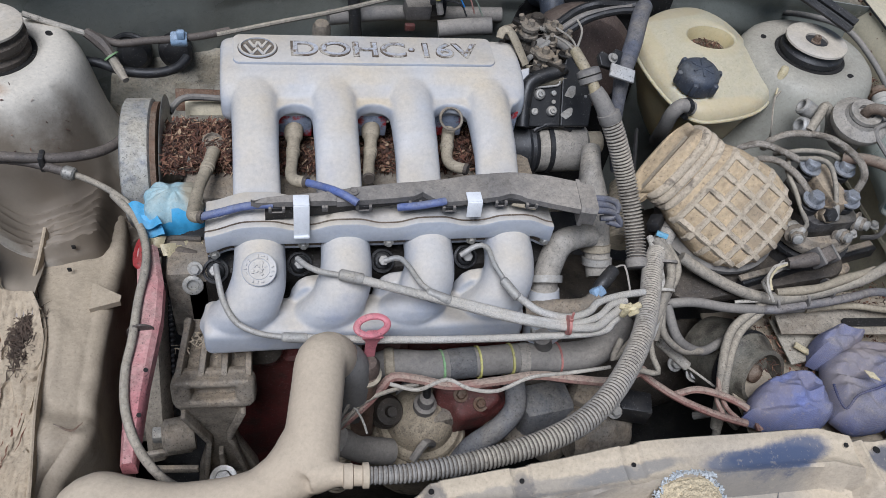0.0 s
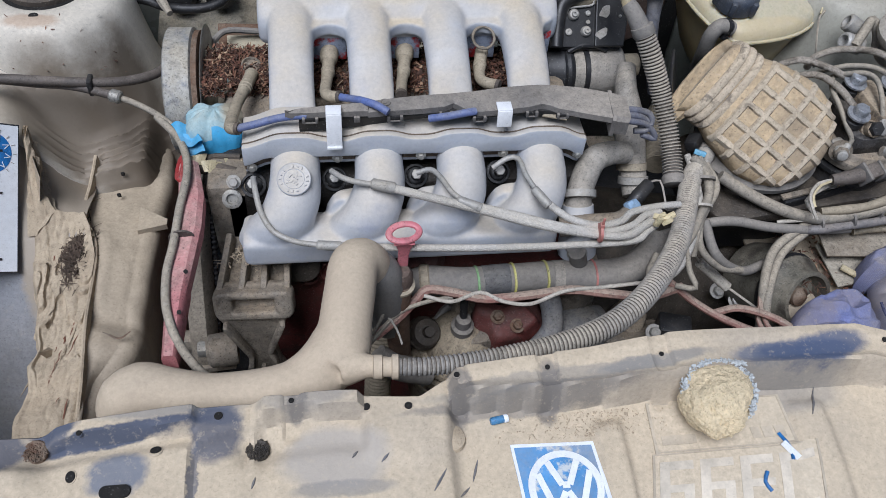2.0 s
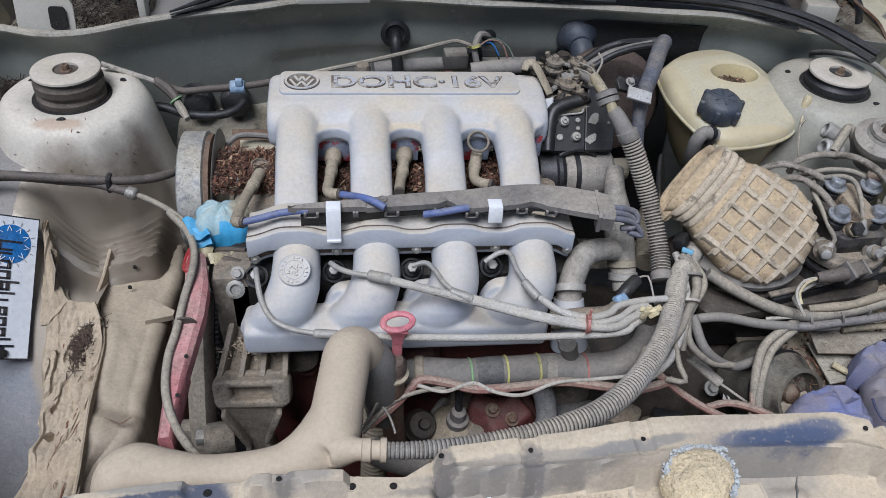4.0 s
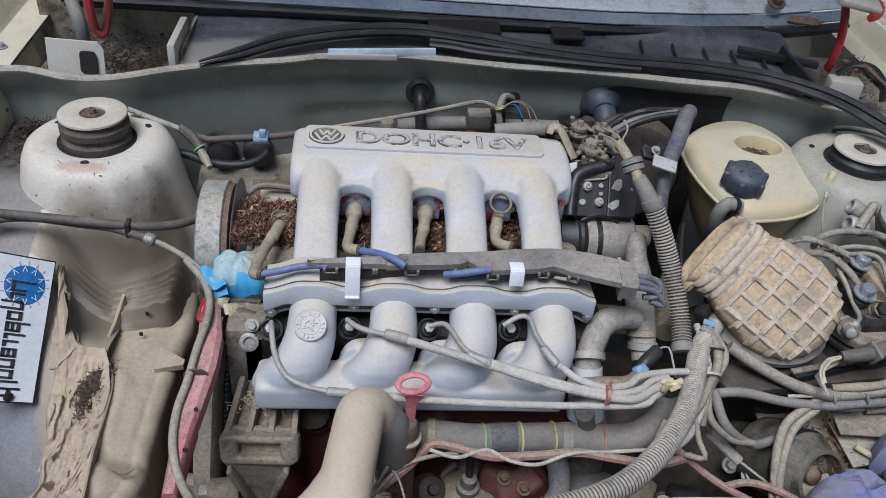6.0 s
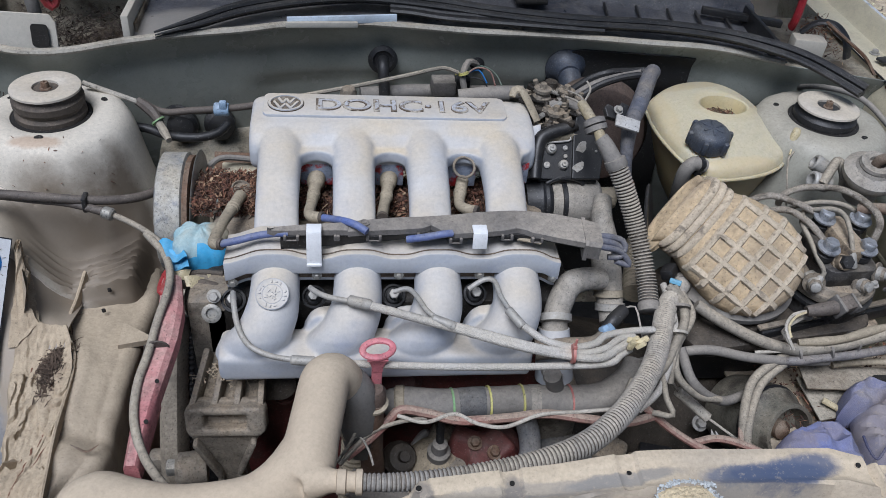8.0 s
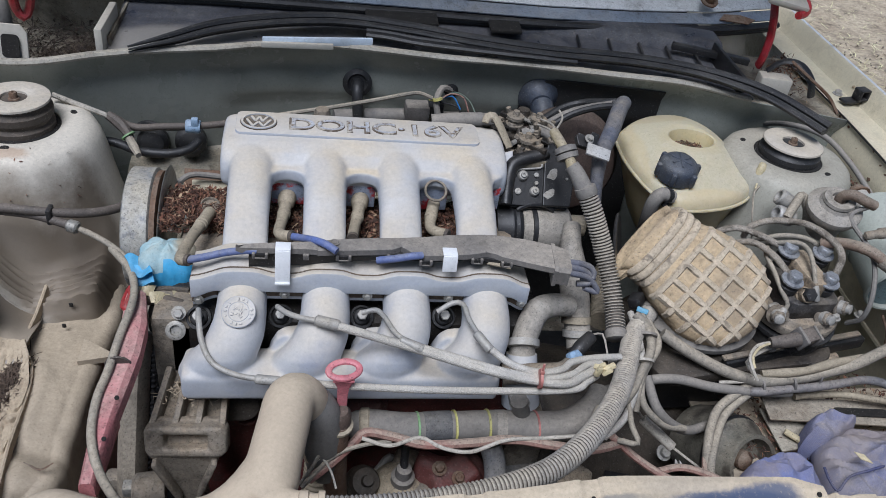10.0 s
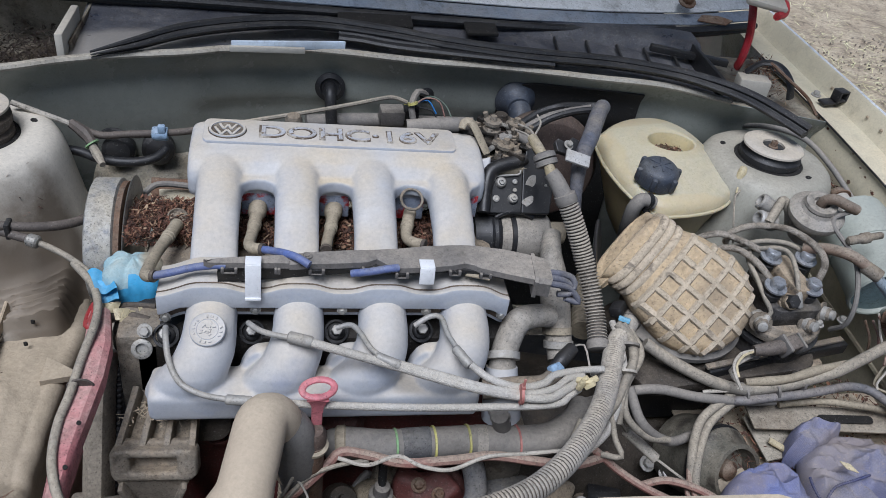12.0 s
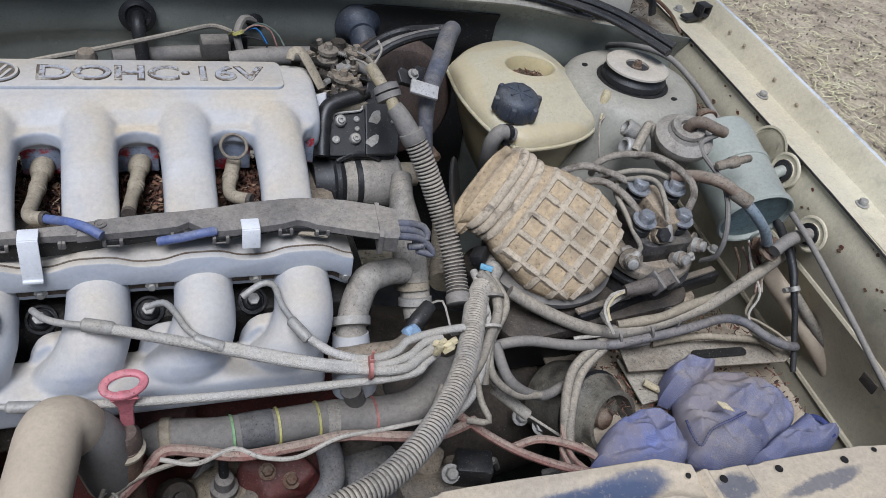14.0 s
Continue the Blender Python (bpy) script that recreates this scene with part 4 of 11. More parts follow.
# ---- strut towers ----
def strut_tower(cx, cy, side, rise=0.0):
    t = thing("strut_tower", "dusty silver-beige strut tower with a round top mount", "strut tower", group="strut towers")
    prof = [(0.0475, 0.752), (0.0485, 0.762), (0.056, 0.766), (0.070, 0.7655), (0.080, 0.763), (0.0885, 0.756), (0.0945, 0.744), (0.099, 0.725), (0.104, 0.695), (0.111, 0.66), (0.121, 0.625), (0.140, 0.585), (0.17, 0.54), (0.20, 0.50)]
    if side > 0:
        prof = prof[:10] + [(0.117, 0.625), (0.122, 0.585), (0.127, 0.54), (0.13, 0.45)]
    prof = [(r, z + rise * ss(0.60, 0.74, z)) for r, z in prof]
    cone = [(r, z) for r, z in prof[8:]]
    if side < 0:
        prof = prof[:9] + [(0.104 + 0.0016 * k, 0.0) for k in range(1, 58)]
    b = bmesh.new()
    seg = 64 if side > 0 else 180
    loops = []
    for r, z in prof:
        lo = []
        for j in range(seg):
            a = 2 * math.pi * j / seg
            ca, sa = math.cos(a), math.sin(a)
            rr = r * (1 + 0.02 * noise.noise((ca * 2, sa * 2, z * 8)) * ss(0.06, 0.104, r)) if side > 0 or r <= 0.104 else r * (1 + 0.02 * noise.noise((ca * 2, sa * 2, 5.56)))
            x, y, h = cx + rr * ca, cy + rr * sa, z
            if side < 0 and r > 0.104:
                # skirt easing out into the arch and the chassis leg, with rings of old dirt round its foot
                low = arch_height(x, y) * (1 - ss(-0.490, -0.455, x)) + (0.614 - 0.13 * ss(-0.418, -0.385, x)) * ss(-0.490, -0.455, x) + 0.0025
                low -= 0.10 * ss(0.62, 0.66, y) * ss(-0.56, -0.48, x) + 0.07 * ss(-0.560, -0.605, x)
                up, soft = lerp_list(cone, r), 0.05
                h = max(up, low) + max(soft - abs(up - low), 0) ** 2 / (4 * soft)
                worn = ss(0.55, 0.44, y) * ss(-0.54, -0.48, x)
                warp = 0.006 * noise.noise((x * 22, y * 22, 3)) + 0.0025 * noise.noise((x * 70, y * 70, 5))
                ridge = 0.5 + 0.5 * math.sin((r + warp) * 720)
                h += worn * (ss(0.124, 0.136, r) * 0.0042 * ridge ** 3 + ss(0.140, 0.152, r) * 0.0024 * abs(noise.noise((x * 120, y * 120, 2)))) - 0.05 * ss(0.165, 0.195, r) ** 2
            lo.append((x, y, h))
        loops.append(lo)
    rings(b, loops, caps=False)
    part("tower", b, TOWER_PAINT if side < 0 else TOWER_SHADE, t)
    # Black band painted as the shaded gap round the mount.
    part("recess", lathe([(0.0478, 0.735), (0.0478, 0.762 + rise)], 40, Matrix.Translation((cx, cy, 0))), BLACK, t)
    part("rubber_mount", lathe([(0.041, 0.750), (0.0425, 0.758), (0.0425, 0.768), (0.0385, 0.772), (0.0395, 0.776), (0.0425, 0.779), (0.0425, 0.787), (0.0385, 0.790), (0.036, 0.797)], 40, Matrix.Translation((cx, cy, 0))), RUBBER_BROWN if side < 0 else RUBBER, t, "dark cracked rubber mount")
    part("stop_plate", lathe([(0.0155, 0.788), (0.0155, 0.8000), (0.018, 0.8012), (0.039, 0.8012), (0.0415, 0.8000), (0.0418, 0.7975), (0.040, 0.7965), (0.030, 0.7965)], 40, Matrix.Translation((cx, cy, 0))), surface("mount_plate_paint", lin(188, 182, 172), 0.55, 0.1, 0.6, lin(192, 182, 164), spot_scale=20, bump=0.2, dirt=0.3, grain=0.5), t, "dull grey steel ring plate")
    part("cup", lathe([(0.0153, 0.792), (0.010, 0.789), (0.0, 0.789)], 24, Matrix.Translation((cx, cy, 0))), RUSTY, t)
    bolt("nut", (cx, cy, 0.789), (0, 0, 1), 0.0075, RUSTY, t)
    part("stud", lathe([(0.0048, 0.793), (0.0048, 0.8045), (0.0042, 0.806), (0.0018, 0.806), (0.0018, 0.803)], 14, Matrix.Translation((cx, cy, 0))), RUSTY, t, "rusty threaded stud")
    for a, r in ((-88 if side < 0 else -60, 0.064), (30, 0.066), (150, 0.066)):
        q = (cx + r * math.cos(radians(a)), cy + r * math.sin(radians(a)), 0.7645 + rise)
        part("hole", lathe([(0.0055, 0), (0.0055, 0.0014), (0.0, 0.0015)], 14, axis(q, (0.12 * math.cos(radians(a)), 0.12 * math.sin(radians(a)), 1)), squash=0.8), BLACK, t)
    return t


strut_tower(-0.517, 0.564, -1)
strut_tower(0.517, 0.564, 1, 0.016)


# ---- fenders ----
def fender(side):
    t = thing("fender", "silver car fender with a drab drain gutter under its top edge", "car fender", group="fenders")
    prof = [(0.668, -0.034), (0.676, -0.033), (0.700, -0.035), (0.714, -0.034), (0.720, -0.026), (0.727, -0.003), (0.731, 0.0)]
    skin = [(0.731, 0.0), (0.736, 0.0005), (0.745, -0.006), (0.765, -0.030), (0.790, -0.085), (0.80, -0.18), (0.80, -0.36)]

    def edge(y):
        return lerp_list([(-0.3, 0.735), (-0.05, 0.765), (0.32, 0.800), (0.63, 0.820), (1.3, 0.838)], y)

    def run(pr):
        b = bmesh.new()
        ys = [-0.28 + 0.03 * i for i in range(54)]
        g = [[b.verts.new((side * (x + (0.06 * min(0, y - 0.1) if y < 0.1 else 0)), y, edge(y) + dz + 0.0008 * noise.noise((y * 20, x * 30, 0)))) for x, dz in pr] for y in ys]
        for a, c in zip(g, g[1:]):
            for j in range(len(pr) - 1):
                b.faces.new((a[j], a[j + 1], c[j + 1], c[j]))
        bmesh.ops.recalc_face_normals(b, faces=b.faces[:])
        bmesh.ops.solidify(b, geom=b.faces[:], thickness=0.0012)
        return b
    part("gutter", run(prof), BODY_GREEN, t, "drab greenish drain gutter")
    part("outer_skin", run(skin), WHITE if side > 0 else BODY, t)
    for y in (0.30, 0.52, 0.76):
        bolt("bolt", (side * 0.697, y, edge(y) - 0.034), (0, 0, 1), 0.0055, STEEL, t)
    r = random.Random(4 + side)
    for _ in range(9):
        y = r.uniform(0.1, 0.8)
        q = (side * 0.7205, y, edge(y) - 0.024 + r.uniform(-0.006, 0.01))
        part("paint_chip", lathe([(0.004, 0), (0.0025, 0.0006), (0, 0.0008)], 7, axis(q, (-side, 0, 0.35)), squash=0.6), MUD, t)
    part("seam_sealer", tube([(side * 0.6665, y, edge(y) - 0.0345) for y in (-0.1, 0.1, 0.3, 0.5, 0.7, 0.9)], 0.0014, 6, 0.02), RUBBER, t, "dark cracked seam sealer")
    return t


fender(1)
fender(-1)

# ---- firewall and cowl ----
SEAM = [(-0.70, 0.628, 0.812), (-0.6278, 0.6442, 0.8150), (-0.5616, 0.6264, 0.8150), (-0.5046, 0.6285, 0.8170), (-0.4367, 0.6535, 0.8210), (-0.3645, 0.6711, 0.8250), (-0.2892, 0.6823, 0.8290), (-0.2280, 0.7002, 0.8310), (-0.1485, 0.7138, 0.8310), (-0.0752, 0.7157, 0.8290), (0.0316, 0.7080, 0.8270), (0.1565, 0.7036, 0.8270), (0.2803, 0.6894, 0.8270), (0.3911, 0.6835, 0.8240), (0.4838, 0.6524, 0.8200), (0.56, 0.652, 0.812), (0.70, 0.66, 0.790)]


def seam_at(x):
    return lerp_list([(q[0], q[1]) for q in SEAM], x), lerp_list([(q[0], q[2]) for q in SEAM], x)


def firewall():
    def fn(u, v):
        x = -0.69 + 1.38 * u
        y, z = seam_at(x)
        zz = z - 0.008 - 0.47 * v
        back = y + 0.012 + 0.016 * ss(0, 0.08, v) + 0.02 * ss(0.1, 0.5, v) + 0.004 * noise.noise((x * 5, zz * 5, 1))
        back += 0.010 * ss(0.16, 0.2, v) * (1 - ss(0.6, 0.7, v)) * ss(-0.3, -0.26, x)
        return Vector((x, back, zz))
    t = thing("firewall", "grey-green painted steel firewall, grimy and in shade", "car panel")
    part("wall_skin", sheet(fn, 90, 40, 0.0015), WALL_PAINT, t)
    # Black sheet just off the wall, added to stand in for its shade.
    def shade_sheet(u, v):
        x = lerp_list([(0, 0.160), (0.25, 0.205), (1, 0.372)], u) - 0.06 * v * (1 - u)
        w = (0.035 + 0.030 * (1 - ss(0.0, 0.25, u))) + (1 - 0.05) * v
        return fn((x + 0.69) / 1.38, min(1, w)) - Vector((0, 0.0035, 0))
    part("wall_shade", sheet(shade_sheet, 40, 30, 0.0025), surface("wall_shade_black", lin(30, 31, 32), 0.7, 0.0, 0.12, lin(84, 80, 74), spot_scale=9, bump=0.4, vary=0.3), t, "black sheet standing in for shade on the firewall")
    lip = bmesh.new()
    tube([Vector(q) for q in SEAM[:-2]], 0.0062, 8, 0.012, flat=0.8, bm=lip)
    part("seam_lip", lip, surface("seam_lip_paint", lin(170, 168, 160), 0.6, 0.0, 0.5, lin(176, 166, 146), spot_scale=9, bump=0.3, rust=0.1), t, "dusty pale folded seam lip")
    return t


firewall()


# Dark sheets added below and beside the bay to keep deep gaps black.
undertray = sheet(lambda u, v: Vector((-0.72 + 1.44 * u, -0.28 + 1.15 * v, 0.15 + 0.02 * noise.noise((u * 4, v * 4, 0)))), 12, 12, 0.004)
solo("undertray", undertray, RUBBER, "added dark sheet closing the engine bay below", "undertray", kind="structure")
for sx in (-1, 1):
    solo("bay_side_sheet", sheet(lambda u, v: Vector((sx * 0.70, -0.28 + 1.2 * u, 0.12 + 0.36 * v)), 6, 4, 0.004), RUBBER, "added dark sheet closing the bay side", "wheel well", kind="structure")

# ---- intake manifold ----
RUN = (-0.2258, -0.1410, -0.0555, 0.0325)
PORT = (-0.2250, -0.1378, -0.0508, 0.0365)


def superloop(c, ax, ay, w, h, n=24, p=3.0):
    """A rounded section about c in the plane of ax, ay."""
    out = []
    for i in range(n):
        a = 2 * math.pi * i / n
        ca, sa = math.cos(a), math.sin(a)
        out.append(c + ax * (w * math.copysign(abs(ca) ** (2 / p), ca)) + ay * (h * math.copysign(abs(sa) ** (2 / p), sa)))
    return out


def blend(pieces, cell, soft):
    """One casting out of several overlapping pieces, with soft fillets."""
    b = bmesh.new()
    for q in pieces:
        bmesh.ops.recalc_face_normals(q, faces=q.faces[:])
        join(b, q)
    me = bpy.data.meshes.new("casting")
    b.to_mesh(me)
    b.free()
    ob = new("casting", me)
    rm = ob.modifiers.new("remesh", "REMESH")
    rm.mode, rm.voxel_size = "VOXEL", cell
    sm = ob.modifiers.new("smooth", "SMOOTH")
    sm.iterations, sm.factor = soft, 0.5
    got = bpy.data.meshes.new_from_object(ob.evaluated_get(bpy.context.evaluated_depsgraph_get()))
    bpy.data.objects.remove(ob)
    bpy.data.meshes.remove(me)
    b = bmesh.new()
    b.from_mesh(got)
    bpy.data.meshes.remove(got)
    return b


def manifold():
    t = thing("intake_manifold", "silver spray-painted cast intake manifold with four runners, lightly dusted", "intake manifold")
    X, Y, Z = Vector((1, 0, 0)), Vector((0, 1, 0)), Vector((0, 0, 1))
    b = bmesh.new()
    # plenum, rounded in section, closed at both ends
    sec = []
    prof = [(0.4365, 0.772), (0.4365, 0.788), (0.440, 0.799), (0.449, 0.8085), (0.462, 0.8145), (0.480, 0.8175), (0.512, 0.8195), (0.522, 0.817), (0.529, 0.808), (0.531, 0.795), (0.527, 0.775), (0.515, 0.758), (0.48, 0.752), (0.452, 0.758), (0.440, 0.764)]
    for x, k in ((-0.262, 0.70), (-0.2615, 0.80), (-0.2595, 0.89), (-0.2555, 0.955), (-0.250, 0.99), (-0.243, 1.0), (-0.10, 1.0), (0.03, 1.0), (0.056, 1.0), (0.065, 0.985), (0.072, 0.95), (0.0765, 0.88), (0.079, 0.76)):
        sec.append([Vector((x, 0.488 + (y - 0.488) * (0.5 + 0.5 * k), 0.785 + (z - 0.785) * k)) for y, z in prof])
    rings(b, sec)
    cast = [b]
    for x in RUN:
        b = bmesh.new()
        path = [((x, 0.478, 0.788), 0.0275, 0.0255), ((x, 0.452, 0.788), 0.0268, 0.0255), ((x, 0.434, 0.787), 0.0258, 0.0248), ((x, 0.412, 0.784), 0.0246, 0.0240), ((x, 0.375, 0.774), 0.0240, 0.0238), ((x, 0.345, 0.757), 0.0244, 0.0243), ((x, 0.322, 0.738), 0.0254, 0.0258)]
        lo = []
        for i, (c, w, h) in enumerate(path):
            lo.append(superloop(Vector(c), X, Vector((0, 0.15 + 0.08 * i, 1)).normalized(), w, h, 24, 2.4))
        rings(b, lo)
        cast.append(b)
    # webs with rounded ends that close the slots between the runners
    for xa, xb in zip(RUN, RUN[1:]):
        x0, x1 = xa + 0.016, xb - 0.016
        xm, rad = (x0 + x1) / 2, (x1 - x0) / 2 - 0.005
        poly = [(x0, 0.452), (x0, 0.404)] + [(xm - rad * math.cos(radians(a)), 0.405 + 0.026 * math.sin(radians(a)) ** 0.8) for a in range(0, 181, 12)] + [(x1, 0.404), (x1, 0.452)]
        cast.append(prism(poly, 0.016, Matrix.Translation((0, 0, 0.7805))))
    # flare towards the throttle end
    cast.append(prism([(0.03, 0.452), (0.03, 0.405), (0.0535, 0.405), (0.056, 0.418), (0.061, 0.430), (0.070, 0.437), (0.074, 0.452)], 0.016, Matrix.Translation((0, 0, 0.7805))))
    part("upper_casting", blend(cast, 0.0021, 10), SILVER, t, "silver plenum and four upper runners cast as one piece")
    over = surface("oversprayed_red_paint", lin(150, 160, 178), 0.45, 0.0, 0.2, spots=lin(176, 42, 48), spot_scale=26, spot_amount=0.33, bump=0.2, vary=0.1)
    for x0, x1 in ((-0.203, -0.165), (-0.121, -0.081), (-0.037, 0.007), (0.054, 0.072)):
        part("slot_wall", box(x1 - x0, 0.004, 0.030 if x0 > 0.05 else 0.040, Matrix.Translation(((x0 + x1) / 2, 0.4385, 0.765)), 0.001), over, t, "silver overspray over red paint")
    m = Matrix.Translation((-0.101, 0.4965, 0.8160)) @ pose(0, 0, 0, 3, 0, 0)
    part("nameplate_boss", prism(rounded(0.293, 0.048, 0.008), 0.005, m, 0.002), SILVER, t)
    # two-piece flange: top edge rises over each runner, front face drops at both ends
    def flange(y0, y1, low, grow):
        xs = [-0.277 + 0.360 * i / 90 for i in range(91)]

        def end(x):
            return 1 - ss(-0.277, -0.250, x) + ss(0.060, 0.083, x)

        def top(x):
            return 0.7585 + grow + 0.0065 * max(math.exp(-((x - r) / 0.026) ** 4) for r in PORT) - 0.006 * end(x)
        poly = [(x, -top(x)) for x in xs] + [(x, -(low - grow - 0.010 * end(x))) for x in reversed(xs)]
        return prism(poly, y0 - y1, Matrix.Translation((0, y1, 0)) @ pose(0, 0, 0, -90, 0, 0), 0.0022)
    part("upper_flange", flange(0.3300, 0.2880, 0.722, 0.0), SILVER, t)
    part("gasket", flange(0.2884, 0.2868, 0.728, 0.0007), surface("brown_gasket", lin(104, 90, 76), 0.9, dust=0.2, bump=0.1), t, "thin brown gasket edge")
    part("lower_flange", flange(0.2872, 0.2795, 0.7385, 0.0004), SILVER, t)
    # lower runners sweep down and sideways into broad ports on the foot rail
    cast = []
    for x in PORT:
        b = bmesh.new()
        c = [((x, 0.302, 0.7265), 0.0255, 0.0255), ((x, 0.280, 0.7215), 0.0257, 0.0257), ((x - 0.001, 0.262, 0.7140), 0.0268, 0.0262), ((x - 0.006, 0.248, 0.7020), 0.0298, 0.0265), ((x - 0.015, 0.2405, 0.6895), 0.0340, 0.0262), ((x - 0.022, 0.2385, 0.676), 0.0370, 0.0250), ((x - 0.025, 0.2385, 0.664), 0.0385, 0.0240)]
        pts = smooth_path([p for p, _, _ in c], 0.006)
        lo = []
        for i, (q, u) in enumerate(pts):
            d = (pts[min(i + 1, len(pts) - 1)][0] - pts[max(0, i - 1)][0])
            d = Vector((0, d.y, d.z)).normalized()
            up = X.cross(d).normalized()
            k = min(int(u), len(c) - 2)
            w = c[k][1] + (c[k + 1][1] - c[k][1]) * (u - k)
            h = c[k][2] + (c[k + 1][2] - c[k][2]) * (u - k)
            lo.append(superloop(q, X, up, w, h, 28, 2.15))
        rings(b, lo)
        cast.append(b)
    b = bmesh.new()
    rings(b, [superloop(Vector((x, 0.236, 0.6635)), Y, Z, 0.0245 * k, 0.0185 * k, 20, 5) for x, k in ((-0.283, 0.6), (-0.281, 0.9), (-0.276, 1.0), (0.03, 1.0), (0.048, 1.0), (0.051, 0.8))])
    cast.append(b)
    for x in PORT[1:]:
        cast.append(prism([(x - 0.060, -0.662), (x - 0.057, -0.684), (x - 0.050, -0.698), (x - 0.042, -0.704), (x - 0.030, -0.706), (x - 0.018, -0.700), (x - 0.018, -0.662)], 0.016, Matrix.Translation((0, 0.252, 0)) @ pose(0, 0, 0, -90, 0, 0), 0.003))
    cast.append(bar((0.0405, 0.232, 0.704), (0.0385, 0.222, 0.672), 0.0045, 0.020, Y, 0.001))
    part("lower_casting", blend(cast, 0.0019, 7), SILVER, t, "silver lower runners and foot rail cast as one piece")
    for x, z in ((-0.2690, 0.7250), (-0.1810, 0.7350), (-0.0940, 0.7350), (-0.0060, 0.7350), (0.0765, 0.7300)):
        bolt("flange_bolt", (x, 0.2815, z), (0, -1, 0.1), 0.0036, ALU, t)
    # round cast seal on the first bend
    m = axis((-0.2255, 0.2492, 0.7378), (0.0, -0.52, 0.85))
    b = lathe([(0.0172, -0.006), (0.0172, 0.0006), (0.0166, 0.0013), (0.0158, 0.0008), (0.0108, 0.0008), (0.0104, 0.0013), (0.0098, 0.0008), (0, 0.0010)], 28, m)
    r = random.Random(1)
    for i in range(26):
        a, q = i * 2.4, (0.0132 if i % 2 else r.uniform(0.002, 0.008))
        box(0.0030, 0.0014, 0.002, m @ Matrix.Translation((q * math.cos(a), q * math.sin(a), 0.0012)) @ pose(0, 0, 0, 0, 0, r.uniform(0, 180)), 0.0003, b)
    part("cast_seal", b, SILVER, t, "round cast emblem in relief")
    return t


manifold()


def letters(text, height, width, depth, m, grow=0.0):
    """Solid lettering, fitted to a height and width, centred on m."""
    cu = bpy.data.curves.new("lettering", "FONT")
    cu.body, cu.size, cu.extrude, cu.offset = text, 1.0, 0.5, grow
    ob = new("lettering", cu)
    dg = bpy.context.evaluated_depsgraph_get()
    me = bpy.data.meshes.new_from_object(ob.evaluated_get(dg))
    bpy.data.objects.remove(ob)
    b = bmesh.new()
    b.from_mesh(me)
    bpy.data.meshes.remove(me)
    bpy.data.curves.remove(cu)
    xs, ys = [v.co.x for v in b.verts], [v.co.y for v in b.verts]
    cx, cy = (min(xs) + max(xs)) / 2, (min(ys) + max(ys)) / 2
    sx, sy = width / (max(xs) - min(xs)), height / (max(ys) - min(ys))
    for v in b.verts:
        v.co = m @ Vector(((v.co.x - cx) * sx, (v.co.y - cy) * sy, v.co.z * depth))
    return b


def nameplate():
    m = Matrix.Translation((-0.085, 0.4965, 0.8215)) @ pose(0, 0, 0, 3, 0, 0)
    t = thing("nameplate", "cast lettering and round emblem, grime in the grooves, on the manifold", "nameplate")
    grime = surface("brown_groove_grime", lin(74, 62, 50), 0.9, dust=0.35, spot_scale=60, bump=0.4)
    patchy = surface("letter_edge_grime", lin(84, 70, 58), 0.9, dust=0.3, spots=lin(190, 184, 172), spot_scale=30, spot_amount=0.36, bump=0.4)
    mm = m @ Matrix.Translation((0.006, -0.001, 0.0))
    part("letter_groove", letters("DOHC·16V", 0.0265, 0.213, 0.0014, mm, 0.032), patchy, t, smooth=False)
    part("lettering", letters("DOHC·16V", 0.0220, 0.207, 0.0026, mm, 0.002), surface("worn_letter_silver", lin(206, 208, 214), 0.35, 0.2, 0.2, spots=lin(128, 112, 96), spot_scale=45, spot_amount=0.22, bump=0.3, vary=0.1), t, smooth=False)
    e = m @ Matrix.Translation((-0.136, -0.001, 0))
    part("emblem_groove", lathe([(0.0215, -0.001), (0.0215, 0.0008), (0, 0.0009)], 32, e, squash=0.85), grime, t)
    part("emblem_ring", lathe([(0.0208, 0), (0.0205, 0.0022), (0.0180, 0.0022), (0.0177, 0.0)], 32, e, squash=0.85), SILVER, t)
    b = bmesh.new()
    for x0, y0, x1, y1 in ((-0.009, 0.010, -0.0035, -0.0005), (-0.0035, -0.0005, 0.0005, 0.009), (0.0005, 0.009, 0.0045, -0.0005), (0.0045, -0.0005, 0.010, 0.010), (-0.014, 0.003, -0.006, -0.012), (-0.006, -0.012, 0.0, -0.002), (0.0, -0.002, 0.006, -0.012), (0.006, -0.012, 0.014, 0.003)):
        bar(e @ Vector((x0, y0, 0.001)), e @ Vector((x1, y1, 0.001)), 0.0028, 0.002, m.to_3x3() @ Vector((0, 0, 1)), 0.0003, b)
    part("emblem_bars", b, SILVER, t, smooth=False)


nameplate()


